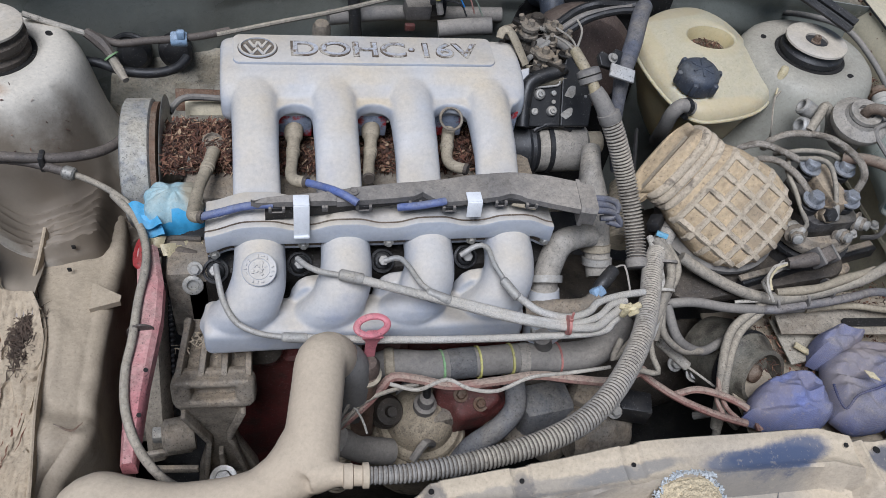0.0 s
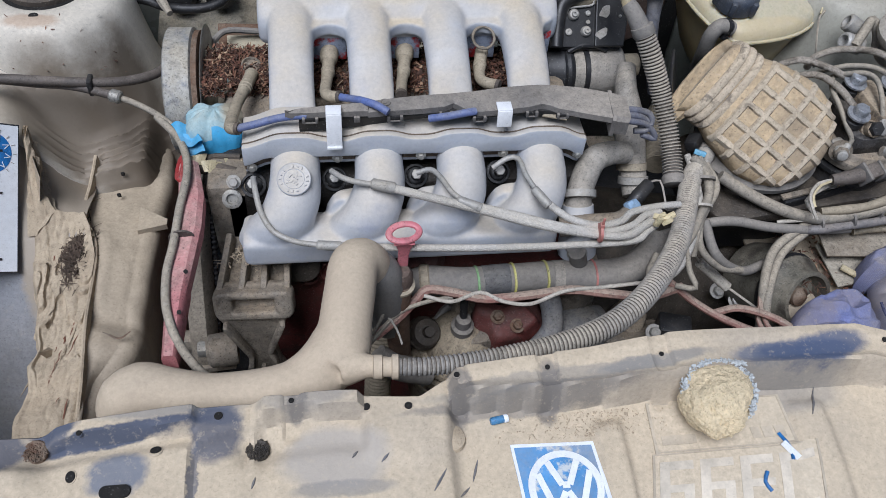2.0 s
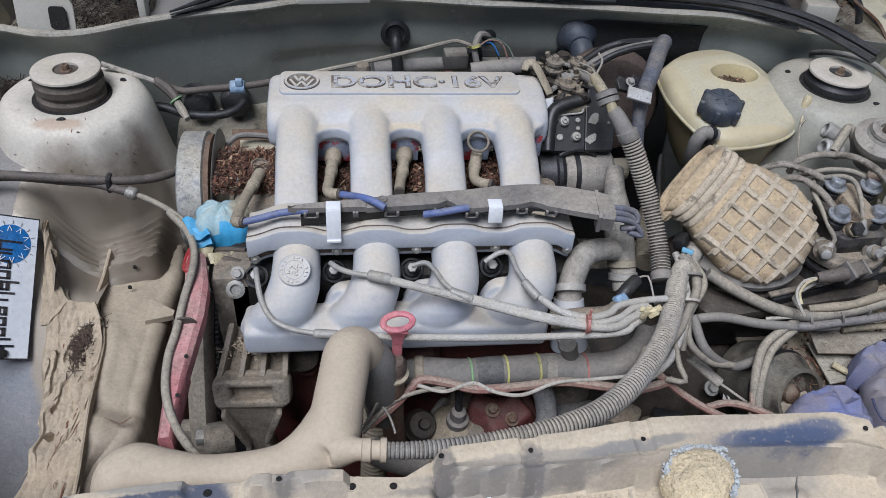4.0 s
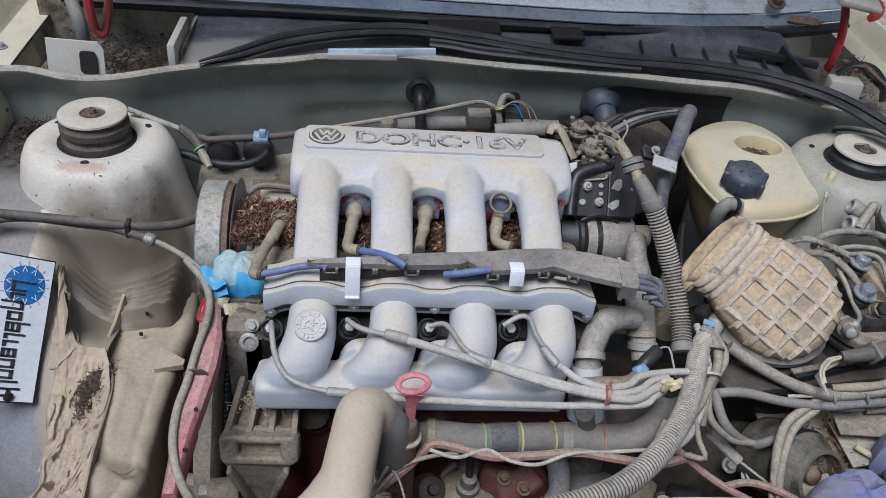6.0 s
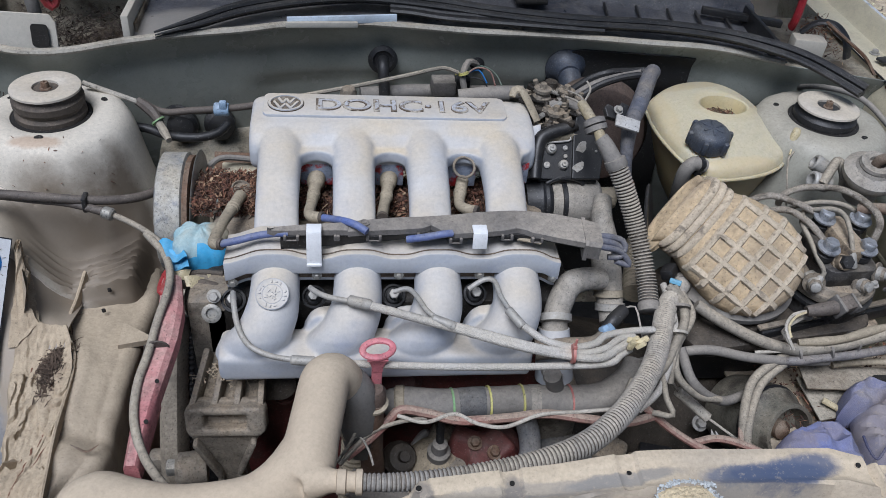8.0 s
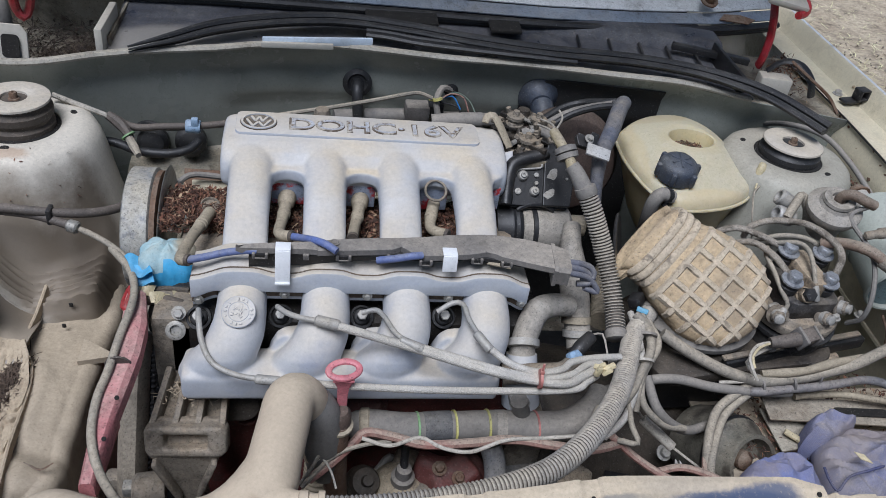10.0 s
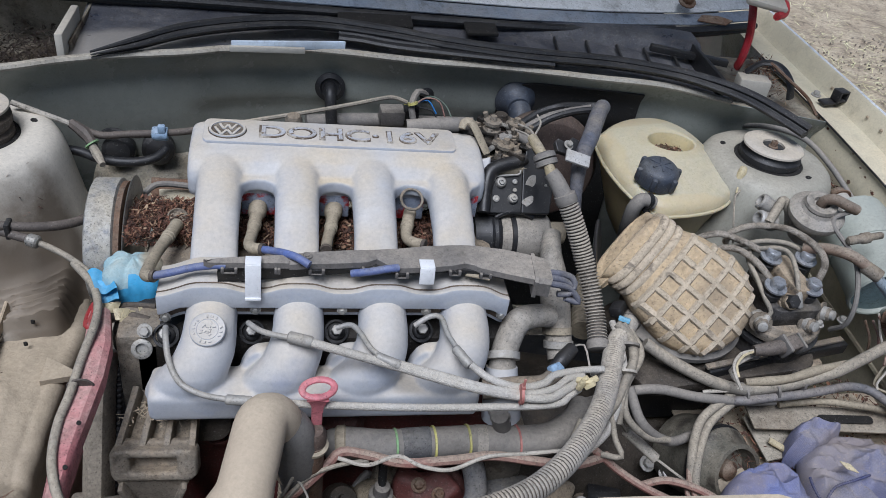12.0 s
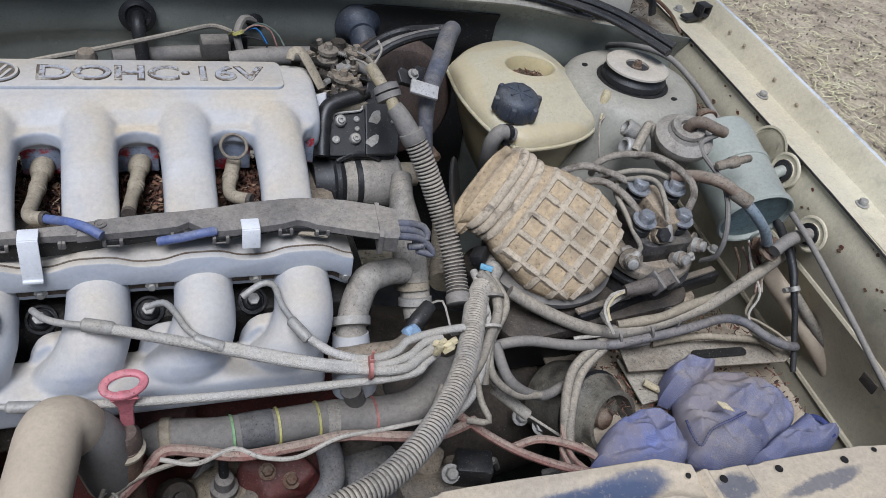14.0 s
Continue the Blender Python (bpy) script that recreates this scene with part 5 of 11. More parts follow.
# ---- engine behind and below the manifold ----
def engine():
    t = thing("engine_block", "grimy cast engine block and cylinder head under dust and oil", "engine")
    part("cylinder_head", box(0.42, 0.20, 0.10, Matrix.Translation((-0.10, 0.375, 0.652)), 0.012), OILY_BLACK, t)
    part("cam_cover", box(0.40, 0.13, 0.035, Matrix.Translation((-0.105, 0.425, 0.708)), 0.012), CAST, t)
    part("block", box(0.40, 0.22, 0.40, Matrix.Translation((-0.10, 0.38, 0.42)), 0.015), RED_DIRTY, t, "dirty red-painted iron block")
    part("sump", box(0.40, 0.20, 0.12, Matrix.Translation((-0.10, 0.36, 0.19)), 0.02), CAST_DARK, t)
    part("gearbox", lathe([(0.05, -0.16), (0.10, -0.14), (0.115, -0.05), (0.13, 0.05), (0.135, 0.10), (0.12, 0.12)], 26, axis((0.22, 0.36, 0.42), (-1, 0, 0))), CAST_DARK, t)
    part("bell_housing", box(0.06, 0.24, 0.26, Matrix.Translation((0.11, 0.36, 0.44)), 0.03), CAST, t)
    # exposed casting at the front left corner, with its studs
    part("head_corner", box(0.045, 0.05, 0.11, Matrix.Translation((-0.297, 0.30, 0.648)), 0.006), CAST, t)
    part("head_step", box(0.05, 0.05, 0.030, Matrix.Translation((-0.303, 0.318, 0.676)), 0.008), OILY_BLACK, t)
    part("head_pipe", tube([(-0.335, 0.318, 0.690), (-0.315, 0.312, 0.698), (-0.295, 0.306, 0.698), (-0.270, 0.300, 0.694)], 0.006, 10, 0.005), RUBBER_BROWN, t, "brown rubber pipe")
    part("head_pipe", tube([(-0.330, 0.330, 0.692), (-0.312, 0.326, 0.700), (-0.285, 0.322, 0.702)], 0.0045, 8, 0.005), CAST_DARK, t)
    b = lathe([(0.010, 0), (0.0105, 0.004), (0.0085, 0.005), (0.006, 0.005), (0.0055, 0.001), (0, 0.001)], 20, axis((-0.2927, 0.2720, 0.6907), (0, -0.85, 0.5)))
    part("socket_bolt", b, ALU, t)
    bolt("stud_nut", (-0.2891, 0.2750, 0.7121), (0, -0.8, 0.5), 0.005, STEEL, t)
    for x, y in ((440, 625), (510, 620)):
        part("core_plug", lathe([(0.013, 0), (0.014, 0.006), (0.011, 0.008), (0.008, 0.003), (0, 0.003)], 18, axis((-0.2212, 0.2620, 0.5730) if x < 500 else (-0.1958, 0.2620, 0.5783), (0, -1, 0.3))), RED_DIRTY, t)
    return t


engine()


def flakes(name, n, place, label, material=None, size=(0.003, 0.013), seed=3):
    """Loose dry scraps heaped by place(random) -> point."""
    r = random.Random(seed)
    b = bmesh.new()
    for _ in range(n):
        p = Vector(place(r))
        m = Matrix.Translation(p) @ pose(0, 0, 0, r.uniform(-50, 50), r.uniform(-50, 50), r.uniform(0, 360))
        ln, w = r.uniform(*size), r.uniform(0.0002, 0.0006)
        if r.random() < 0.22:
            w, ln = w * 3.2, ln * 0.6
        c = r.uniform(-0.3, 0.3) * ln
        vs = [b.verts.new(m @ Vector(q)) for q in ((-ln / 2, -w, 0), (0, -w * 1.3, c * 0.3), (ln / 2, -w * 0.4, 0), (ln / 2, w * 0.4, 0.0003), (0, w * 1.3, c * 0.3 + 0.0004), (-ln / 2, w, 0.0003))]
        b.faces.new((vs[0], vs[1], vs[4], vs[5]))
        b.faces.new((vs[1], vs[2], vs[3], vs[4]))
    return solo(name, b, material or DEBRIS, label, "debris", kind="stuff", smooth=False)


def heap(cx, cy, z, wx, wy, h):
    def f(r):
        a, b = r.gauss(0, 0.45), r.gauss(0, 0.45)
        k = max(0, 1 - a * a - b * b)
        return (cx + wx * a, cy + wy * b, z + h * k * r.random() + 0.001)
    return f


flakes("leaf_litter", 5200, lambda r: (r.uniform(-0.325, -0.255), r.uniform(0.395, 0.47), 0.727 + 0.018 * r.random()), "dry brown leaf litter heaped on the cam cover")
flakes("leaf_litter", 9000, lambda r: (r.uniform(-0.255, 0.06), r.uniform(0.39, 0.475), 0.727 + 0.014 * r.random()), "dry brown pine needles and leaf litter between the runners", seed=4)
flakes("leaf_litter", 900, heap(-0.475, 0.288, 0.597, 0.016, 0.046, 0.008), "dry brown litter caught along the wheel arch seam", surface("grey_brown_litter", lin(74, 60, 50), 0.95, dust=0.35, dust_col=lin(128, 112, 96), spot_scale=40, vary=0.4), size=(0.004, 0.020), seed=5)


# ---- pulley, disc and taped distributor ----
def pulley():
    t = thing("pulley", "dusty grey cam pulley with a thin backing disc", "pulley")
    part("rim", lathe([(0.050, 0.0), (0.070, 0.0), (0.0735, 0.002), (0.0735, 0.029), (0.070, 0.031), (0.05, 0.031)], 48, axis((-0.338, 0.452, 0.692), (-1, 0, 0.0))), surface("pulley_zinc", lin(168, 168, 164), 0.5, 0.3, 0.55, lin(184, 176, 158), spots=lin(130, 138, 150), spot_scale=26, spot_amount=0.25, bump=0.35), t)
    part("hub_web", lathe([(0.05, 0.006), (0.05, 0.012), (0.0, 0.014)], 36, axis((-0.338, 0.452, 0.692), (-1, 0, 0))), CAST_DARK, t)
    part("belt", lathe([(0.066, -0.006), (0.070, -0.006), (0.070, 0.0), (0.066, 0.0)], 40, axis((-0.338, 0.452, 0.692), (-1, 0, 0))), RUSTY, t)
    part("backing_disc", lathe([(0.03, 0), (0.078, 0), (0.080, 0.0012), (0.078, 0.0024), (0.03, 0.0024)], 48, axis((-0.329, 0.462, 0.682), (-1, 0, 0.03))), ALU, t, "thin pale metal disc")
    return t


pulley()


DUSTY_TAPE = surface("dusty_pale_tape", lin(148, 182, 192), 0.75, 0, 0.4, lin(176, 176, 160), spots=lin(120, 172, 194), spot_scale=12, spot_amount=0.25, bump=0.35, dirt=0.35, spot_soft=0.2)
wear_and_shade_patches(DUSTY_TAPE, [((-0.283, 0.375, 0), (0.022, 0.034), 0, 0.9, lin(158, 148, 126)), ((-0.315, 0.392, 0), (0.030, 0.007), 10, 0.6, lin(150, 140, 120))], 0.2)


def taped_distributor():
    t = thing("distributor", "distributor housing wrapped in pale blue masking tape", "distributor")
    c = Vector((-0.3125, 0.3640, 0.7000))

    def skin(a, z, lift=0.0):
        """Squarish wrapped lump, lower at the back."""
        ca, sa = math.cos(a), math.sin(a)
        k = 1.0 if z < 0.012 else max(0.0, 1 - ((z - 0.012) / 0.026) ** 2.2) ** 0.5
        rad = 0.0305 / (abs(ca) ** 4 + abs(sa) ** 4) ** 0.25
        fold = 0.0030 * abs(noise.noise((ca * 2.2, sa * 2.2 + z * 20, z * 30))) - 0.0020 * max(0, 1 - abs(noise.noise((ca * 4 + 7, sa * 4, z * 70))) / 0.10)
        return c + Vector(((rad * k + fold + lift) * ca * 1.02, (rad * k + fold + lift) * sa * 0.86, z + 0.005 * noise.noise((ca * 2.2, sa * 2.2, 2)) - 0.10 * max(0, sa) * max(0, z)))
    b = bmesh.new()
    rings(b, [[skin(2 * math.pi * j / 72, z) for j in range(72)] for z in (-0.026, -0.020, -0.014, -0.009, -0.004, 0.001, 0.006, 0.010, 0.014, 0.018, 0.021, 0.024, 0.027, 0.030, 0.032, 0.034, 0.0355, 0.0375)])
    part("wrapped_body", b, DUSTY_TAPE, t)
    for k, (a0, a1, z0, z1, lift) in enumerate(((-128, -62, -0.030, 0.012, 0.0016), (-92, -25, -0.028, 0.026, 0.0028), (-48, 16, -0.030, 0.020, 0.0040))):
        def fn(u, v):
            z = z0 + (z1 - z0) * v + 0.005 * math.sin(u * 2.5 + k * 2) * (1 if v > 0.5 else -0.6)
            return skin(radians(a0 + (a1 - a0) * u), z, lift)
        part("tape_strip", sheet(fn, 18, 8, 0.0), BLUE_TAPE, t, "bright blue tape strip")
    for q, w, h in (((-0.3600, 0.3650, 0.7150), (0.022, -0.004, 0.005), (0.016, -0.036, 0.002)), ((-0.3520, 0.3480, 0.7130), (0.026, -0.010, 0.006), (0.006, -0.020, -0.006))):
        tail = sheet(lambda u, v: Vector(q) + Vector(w) * u + Vector(h) * v + Vector((0, 0, 0.004 * math.sin(u * 5 + v * 3))), 10, 8, 0.0006)
        part("tape_tail", tail, BLUE_TAPE, t, "loose crumpled blue tape end")
    for k in range(5):
        a0 = Vector((-0.338 + 0.012 * k, 0.324 - 0.012 * math.sin(k * 0.9), 0.705))
        cream = sheet(lambda u, v: a0 + Vector((0.018 * u - 0.004 * v * (-1) ** k, -0.011 * v - 0.003 * math.sin(u * 4 + k), 0.004 * math.sin(u * 3 + k) - 0.006 * v)), 8, 4, 0.0006)
        part("paper_edge", cream, TIE_CREAM, t, "torn cream paper edge")
    for a, b, c2 in (((-0.302, 0.398, 0.731), (-0.297, 0.402, 0.748), (-0.291, 0.396, 0.731)), ((-0.318, 0.396, 0.728), (-0.312, 0.402, 0.738), (-0.300, 0.398, 0.730))):
        bm = bmesh.new()
        bm.faces.new([bm.verts.new(q) for q in (a, b, c2)])
        bmesh.ops.solidify(bm, geom=bm.faces[:], thickness=0.0008)
        part("torn_corner", bm, DUSTY_TAPE, t, "upright torn corner of tape", smooth=False)
    return t


taped_distributor()


# ---- ignition leads, boots and their tray ----
def plug_boot(pts, parent_label, cap=True, r=0.0066):
    t = thing("spark_plug_boot", parent_label, "spark plug boot", group="spark plug boots")
    pts = [Vector(q) for q in pts]
    part("boot", tube(pts, [r * 1.16, r * 1.06] + [r * 0.94] * (len(pts) - 2), 16, 0.003), BOOT, t)
    d = (pts[1] - pts[0]).normalized()
    part("collar", lathe([(r * 0.95, -0.004), (r * 1.16, -0.0035), (r * 1.18, 0.0005), (r * 1.05, 0.001), (r * 1.05, 0.0016), (r * 1.14, 0.002), (r * 1.12, 0.006), (r * 0.95, 0.007)], 20, axis(pts[1], d)), BOOT, t)
    if cap:
        part("top_cap", lathe([(0.0, -0.0125), (r * 1.15, -0.012), (r * 1.52, -0.0095), (r * 1.60, -0.006), (r * 1.58, 0.003), (r * 1.46, 0.0085), (r * 1.2, 0.012), (r * 0.95, 0.0135)], 24, axis(pts[0], d)), BOOT, t)
    e = (pts[-1] - pts[-2]).normalized()
    part("mouth", lathe([(r * 0.93, -0.003), (r * 1.0, -0.0025), (r * 1.0, 0.0), (r * 0.90, 0.0012), (r * 0.68, 0.001)], 16, axis(pts[-1], e)), RUBBER_BROWN, t, "dark rim where the lead goes in")
    return t


plug_boot([(-0.2715, 0.4110, 0.7460), (-0.2765, 0.3800, 0.7520), (-0.2835, 0.3470, 0.7560), (-0.2872, 0.3080, 0.7630), (-0.2862, 0.2955, 0.7665), (-0.2780, 0.2915, 0.7690)], "long tan rubber spark plug boot bent over blue tape", False, 0.0064)
plug_boot([(-0.1850, 0.4280, 0.7560), (-0.1870, 0.3970, 0.7580), (-0.1893, 0.3740, 0.7600), (-0.1905, 0.3520, 0.7650), (-0.1860, 0.3400, 0.7690), (-0.1755, 0.3345, 0.7720)], "tan rubber spark plug boot bent beside a runner")
plug_boot([(-0.0990, 0.4310, 0.7560), (-0.1030, 0.3960, 0.7580), (-0.1070, 0.3730, 0.7600), (-0.1100, 0.3460, 0.7640)], "straight tan rubber spark plug boot between the runners")
plug_boot([(-0.0100, 0.4270, 0.7600), (-0.0160, 0.4010, 0.7600), (-0.0190, 0.3790, 0.7600), (-0.0150, 0.3640, 0.7640), (-0.0020, 0.3560, 0.7660)], "tan rubber spark plug boot in dry litter", False)
solo("cam_cap", lathe([(0.0115, -0.014), (0.0115, 0.001), (0.010, 0.002), (0.0085, -0.001), (0.0, -0.001)], 22, axis((-0.2730, 0.4300, 0.7430), (0.1, -0.35, 0.9))), CAST, "dusty round cap standing in leaf litter", "cap")
cap_ring = tube([axis((-0.0108, 0.4209, 0.7830), (0.05, -0.6, 0.8)) @ Vector((0.0125 * math.cos(a), 0.0125 * math.sin(a), 0)) for a in (2 * math.pi * i / 20 for i in range(21))], 0.0017, 8, 0.003)
solo("boot_seal", cap_ring, CAST, "pale wire ring standing around a spark plug boot", "seal ring")


def lead(pts, r=0.0038, material=None, label="dusty blue ignition lead"):
    return solo("ignition_lead", tube(pts, r, 10, 0.005), material or BLUE_WIRE, label, "ignition lead", group="ignition leads")


lead([(-0.2800, 0.2920, 0.7688), (-0.2620, 0.2940, 0.7720), (-0.2410, 0.2960, 0.7770), (-0.2190, 0.2940, 0.7820), (-0.2100, 0.2930, 0.7815)], 0.0041)
lead([(-0.1765, 0.3350, 0.7715), (-0.1545, 0.3080, 0.7880), (-0.1405, 0.2915, 0.7950), (-0.1290, 0.2825, 0.7930)], 0.0041)
lead([(-0.0860, 0.2925, 0.7750), (-0.0670, 0.2870, 0.7825), (-0.0500, 0.2850, 0.7880), (-0.0400, 0.2880, 0.7870)], 0.0041)
for k in range(3):
    lead([(0.1173, 0.2959, 0.7780), (0.1368, 0.2983, 0.7750), (0.1536, 0.2996, 0.7680), (0.1574, 0.2955, 0.7580), (0.1431, 0.2962, 0.7560)] if k == 0 else
         [(0.1161, 0.2895, 0.7760), (0.1341, 0.2929, 0.7720), (0.1507, 0.2970, 0.7620), (0.1538, 0.2928, 0.7520), (0.1388, 0.2935, 0.7500)] if k == 1 else
         [(0.1159, 0.2851, 0.7720), (0.1318, 0.2876, 0.7680), (0.1526, 0.2940, 0.7570), (0.1651, 0.2917, 0.7400), (0.1486, 0.2928, 0.7450)], 0.0036, LEAD_GREY, "dusty grey-blue ignition lead looping out of the tray")


def wire_tray():
    t = thing("wire_tray", "long dusty black plastic wire tray with three lids", "wire tray")

    def lid(rows, label=""):
        """A shallow lid between its back and front edges, (x, back, front) along its length."""
        b = bmesh.new()
        loops = []
        for x, yb, yf in rows:
            loops.append([Vector((x + dx, y, z)) for dx, y, z in ((0, yb, 0.7795), (0, yb - 0.0008, 0.7885), (0, yb - 0.0025, 0.7897), (-0.003, yf + 0.003, 0.7885), (-0.003, yf + 0.0008, 0.7872), (-0.003, yf, 0.7812))])
        rings(b, loops)
        return part("lid", b, PLASTIC_GREY, t, label)
    lid([(-0.228, 0.2935, 0.2920), (-0.222, 0.2965, 0.2905), (-0.214, 0.2985, 0.2903), (-0.190, 0.3012, 0.2910), (-0.161, 0.3042, 0.2912), (-0.1455, 0.3062, 0.2912)])
    lid([(-0.1454, 0.3066, 0.2890), (-0.131, 0.3095, 0.2905), (-0.115, 0.3118, 0.2912), (-0.089, 0.3148, 0.2930), (-0.068, 0.3160, 0.2952), (-0.0585, 0.3168, 0.3000)])
    lid([(-0.0590, 0.3168, 0.3020), (-0.0460, 0.3185, 0.2905), (-0.0380, 0.3192, 0.2868), (-0.0300, 0.3205, 0.2862), (-0.0070, 0.3248, 0.2882), (0.0210, 0.3272, 0.2920), (0.0340, 0.3280, 0.2962), (0.0430, 0.3275, 0.2935), (0.0500, 0.3268, 0.2885), (0.0780, 0.3218, 0.2790), (0.1050, 0.3130, 0.2706)])
    base = bmesh.new()
    rings(base, [[Vector((x, y, z)) for y, z in ((yb - 0.004, 0.7645), (yb - 0.004, 0.7815), (yf + 0.0012, 0.7815), (yf + 0.0008, 0.7782), (yb - 0.009, 0.7770), (yb - 0.009, 0.7645))] for x, yb, yf in ((-0.218, 0.298, 0.2905), (-0.161, 0.304, 0.2912), (-0.089, 0.315, 0.2930), (-0.030, 0.3205, 0.2870), (0.021, 0.327, 0.2925), (0.050, 0.3265, 0.2890), (0.105, 0.313, 0.2710))])
    part("channel", base, PLASTIC_BLACK, t, "black lower channel")
    for x, w, y in ((-0.2065, 0.017, 0.2893), (-0.160, 0.007, 0.2898), (-0.1215, 0.017, 0.2892), (-0.0690, 0.015, 0.2938), (-0.0355, 0.015, 0.2852), (0.0205, 0.014, 0.2910), (0.0525, 0.014, 0.2868)):
        part("latch", box(w, 0.0026, 0.0050, Matrix.Translation((x, y, 0.7795)), 0.0008), PLASTIC_BLACK, t)
        for e in (-1, 1):
            part("latch_post", box(0.0030, 0.0036, 0.0062, Matrix.Translation((x + e * (w / 2 - 0.002), y - 0.0012, 0.7802)), 0.0006), PLASTIC_GREY, t)
        part("latch_lip", box(w * 0.8, 0.0016, 0.0014, Matrix.Translation((x, y - 0.0018, 0.7772)), 0.0004), PLASTIC_GREY, t)
    part("screw_boss", lathe([(0.0058, -0.001), (0.0056, 0.0010), (0.0042, 0.0012), (0.0036, 0.0003), (0.0022, 0.0003), (0.0020, 0.0011), (0.0, 0.0011)], 18, Matrix.Translation((-0.1310, 0.3020, 0.7892))), PLASTIC_GREY, t)
    cb = bmesh.new()
    rings(cb, [[Vector((x + dx, y, z)) for dx, y, z in ((0, yb, 0.768), (0, yb, 0.790), (-0.004, yf + 0.003, 0.790), (-0.005, yf - 0.001, 0.786), (-0.005, yf - 0.001, 0.766))] for x, yb, yf in ((0.1055, 0.3135, 0.2700), (0.1095, 0.3128, 0.2690))])
    part("collar_ridge", cb, PLASTIC_GREY, t)
    cb = bmesh.new()
    rings(cb, [[Vector((x + dx, y, z)) for dx, y, z in ((0, yb, 0.770), (0, yb, 0.7882), (-0.004, yf + 0.003, 0.7882), (-0.006, yf, 0.784), (-0.006, yf, 0.768))] for x, yb, yf in ((0.1090, 0.3120, 0.2700), (0.1240, 0.3040, 0.2672))])
    part("end_collar", cb, PLASTIC_GREY, t)
    part("base_tongue", prism([(-0.014, -0.004), (0.012, -0.007), (0.013, -0.005), (-0.008, 0.002)], 0.0016, Matrix.Translation((0.046, 0.292, 0.7765)) @ pose(0, 0, 0, 10, 0, -8)), BOOT, t, "tan torn plastic tongue", smooth=False)
    return t


wire_tray()


def tray_clip(at, h, drop):
    t = thing("tray_clip", "white plastic clip hooked over the wire tray", "clip", group="white tray clips")
    m = Matrix.Translation(at)
    b = box(0.0155, 0.0022, h, m @ pose(0, -0.002, 0, -9, 0, 0) @ Matrix.Translation((0, 0, -h / 2)), 0.0008)
    box(0.0155, 0.014, 0.0022, m @ Matrix.Translation((0, 0.005, 0)), 0.0008, b)
    part("strap", b, WHITE_CLIP, t)
    if drop:
        part("foot", box(0.0155, 0.004, 0.003, m @ Matrix.Translation((0, -0.003 - h * 0.16, -h * 0.97)), 0.0008), WHITE_CLIP, t)
    return t


tray_clip((-0.1832, 0.2820, 0.7935), 0.038, True)
tray_clip((-0.0108, 0.2815, 0.7935), 0.0185, False)


# ---- injectors and braided fuel lines ----
def injector(at, label):
    t = thing("injector", label, "injector", group="fuel injectors")
    d = Vector((0, -0.62, 0.78))
    m = axis(at, d)
    part("seat", lathe([(0.0122, -0.006), (0.0132, 0.0), (0.0130, 0.004), (0.0106, 0.005), (0.0100, 0.0)], 22, m), RUBBER, t, "black rubber seat ring")
    part("body", lathe([(0.0092, -0.02), (0.0092, 0.003), (0.0078, 0.005), (0.0055, 0.006), (0.0055, 0.016), (0.0035, 0.017)], 18, m), RUBBER, t)
    bolt("union", tuple(Vector(at) + d * 0.010), d, 0.0058, STEEL, t, washer=False)
    return t


for q in ((-0.2698, 0.2804, 0.7000), (-0.1850, 0.2854, 0.7000), (-0.0981, 0.2842, 0.7020), (-0.0079, 0.2838, 0.7040)):
    injector(q, "dirty fuel injector in a black rubber seat")


def fuel_line(pts, r_pipe, r_braid, at, label):
    t = thing("fuel_line", label, "fuel line", group="braided fuel lines")
    part("steel_pipe", tube(pts[:at + 1], r_pipe, 10, 0.004), STEEL, t, "bent steel pipe end")
    part("braided_hose", tube(pts[at:], r_braid, 10, rib=0.0028, depth=0.055), BRAID, t)
    d = Vector(pts[at]) - Vector(pts[at - 1])
    part("crimp_ferrule", lathe([(r_pipe * 1.1, -0.012), (r_braid * 1.25, -0.010), (r_braid * 1.3, 0.012), (r_braid, 0.014)], 14, axis(pts[at], Vector(pts[at + 1]) - Vector(pts[at - 1]))), STEEL, t)
    return t


fuel_line([(-0.2679, 0.2694, 0.7220), (-0.2654, 0.2511, 0.7220), (-0.2604, 0.2305, 0.7120), (-0.2480, 0.2117, 0.7020), (-0.2241, 0.1995, 0.6980), (-0.1944, 0.1949, 0.6960), (-0.1229, 0.1880, 0.6960), (-0.0382, 0.1808, 0.6980), (0.0489, 0.1756, 0.7020), (0.1146, 0.1741, 0.7060), (0.1338, 0.1858, 0.7060), (0.1485, 0.1982, 0.7020)], 0.0030, 0.0040, 5, "dirty braided fuel line running under the manifold foot")
fuel_line([(-0.1879, 0.2694, 0.7280), (-0.1780, 0.2534, 0.7340), (-0.1638, 0.2420, 0.7380), (-0.1376, 0.2349, 0.7380), (-0.0996, 0.2215, 0.7360), (-0.0390, 0.2029, 0.7300), (0.0168, 0.1857, 0.7240), (0.0663, 0.1764, 0.7180), (0.1063, 0.1746, 0.7140), (0.1282, 0.1876, 0.7120), (0.1478, 0.2020, 0.7080)], 0.0030, 0.0047, 3, "thick braided fuel line crossing the runners")
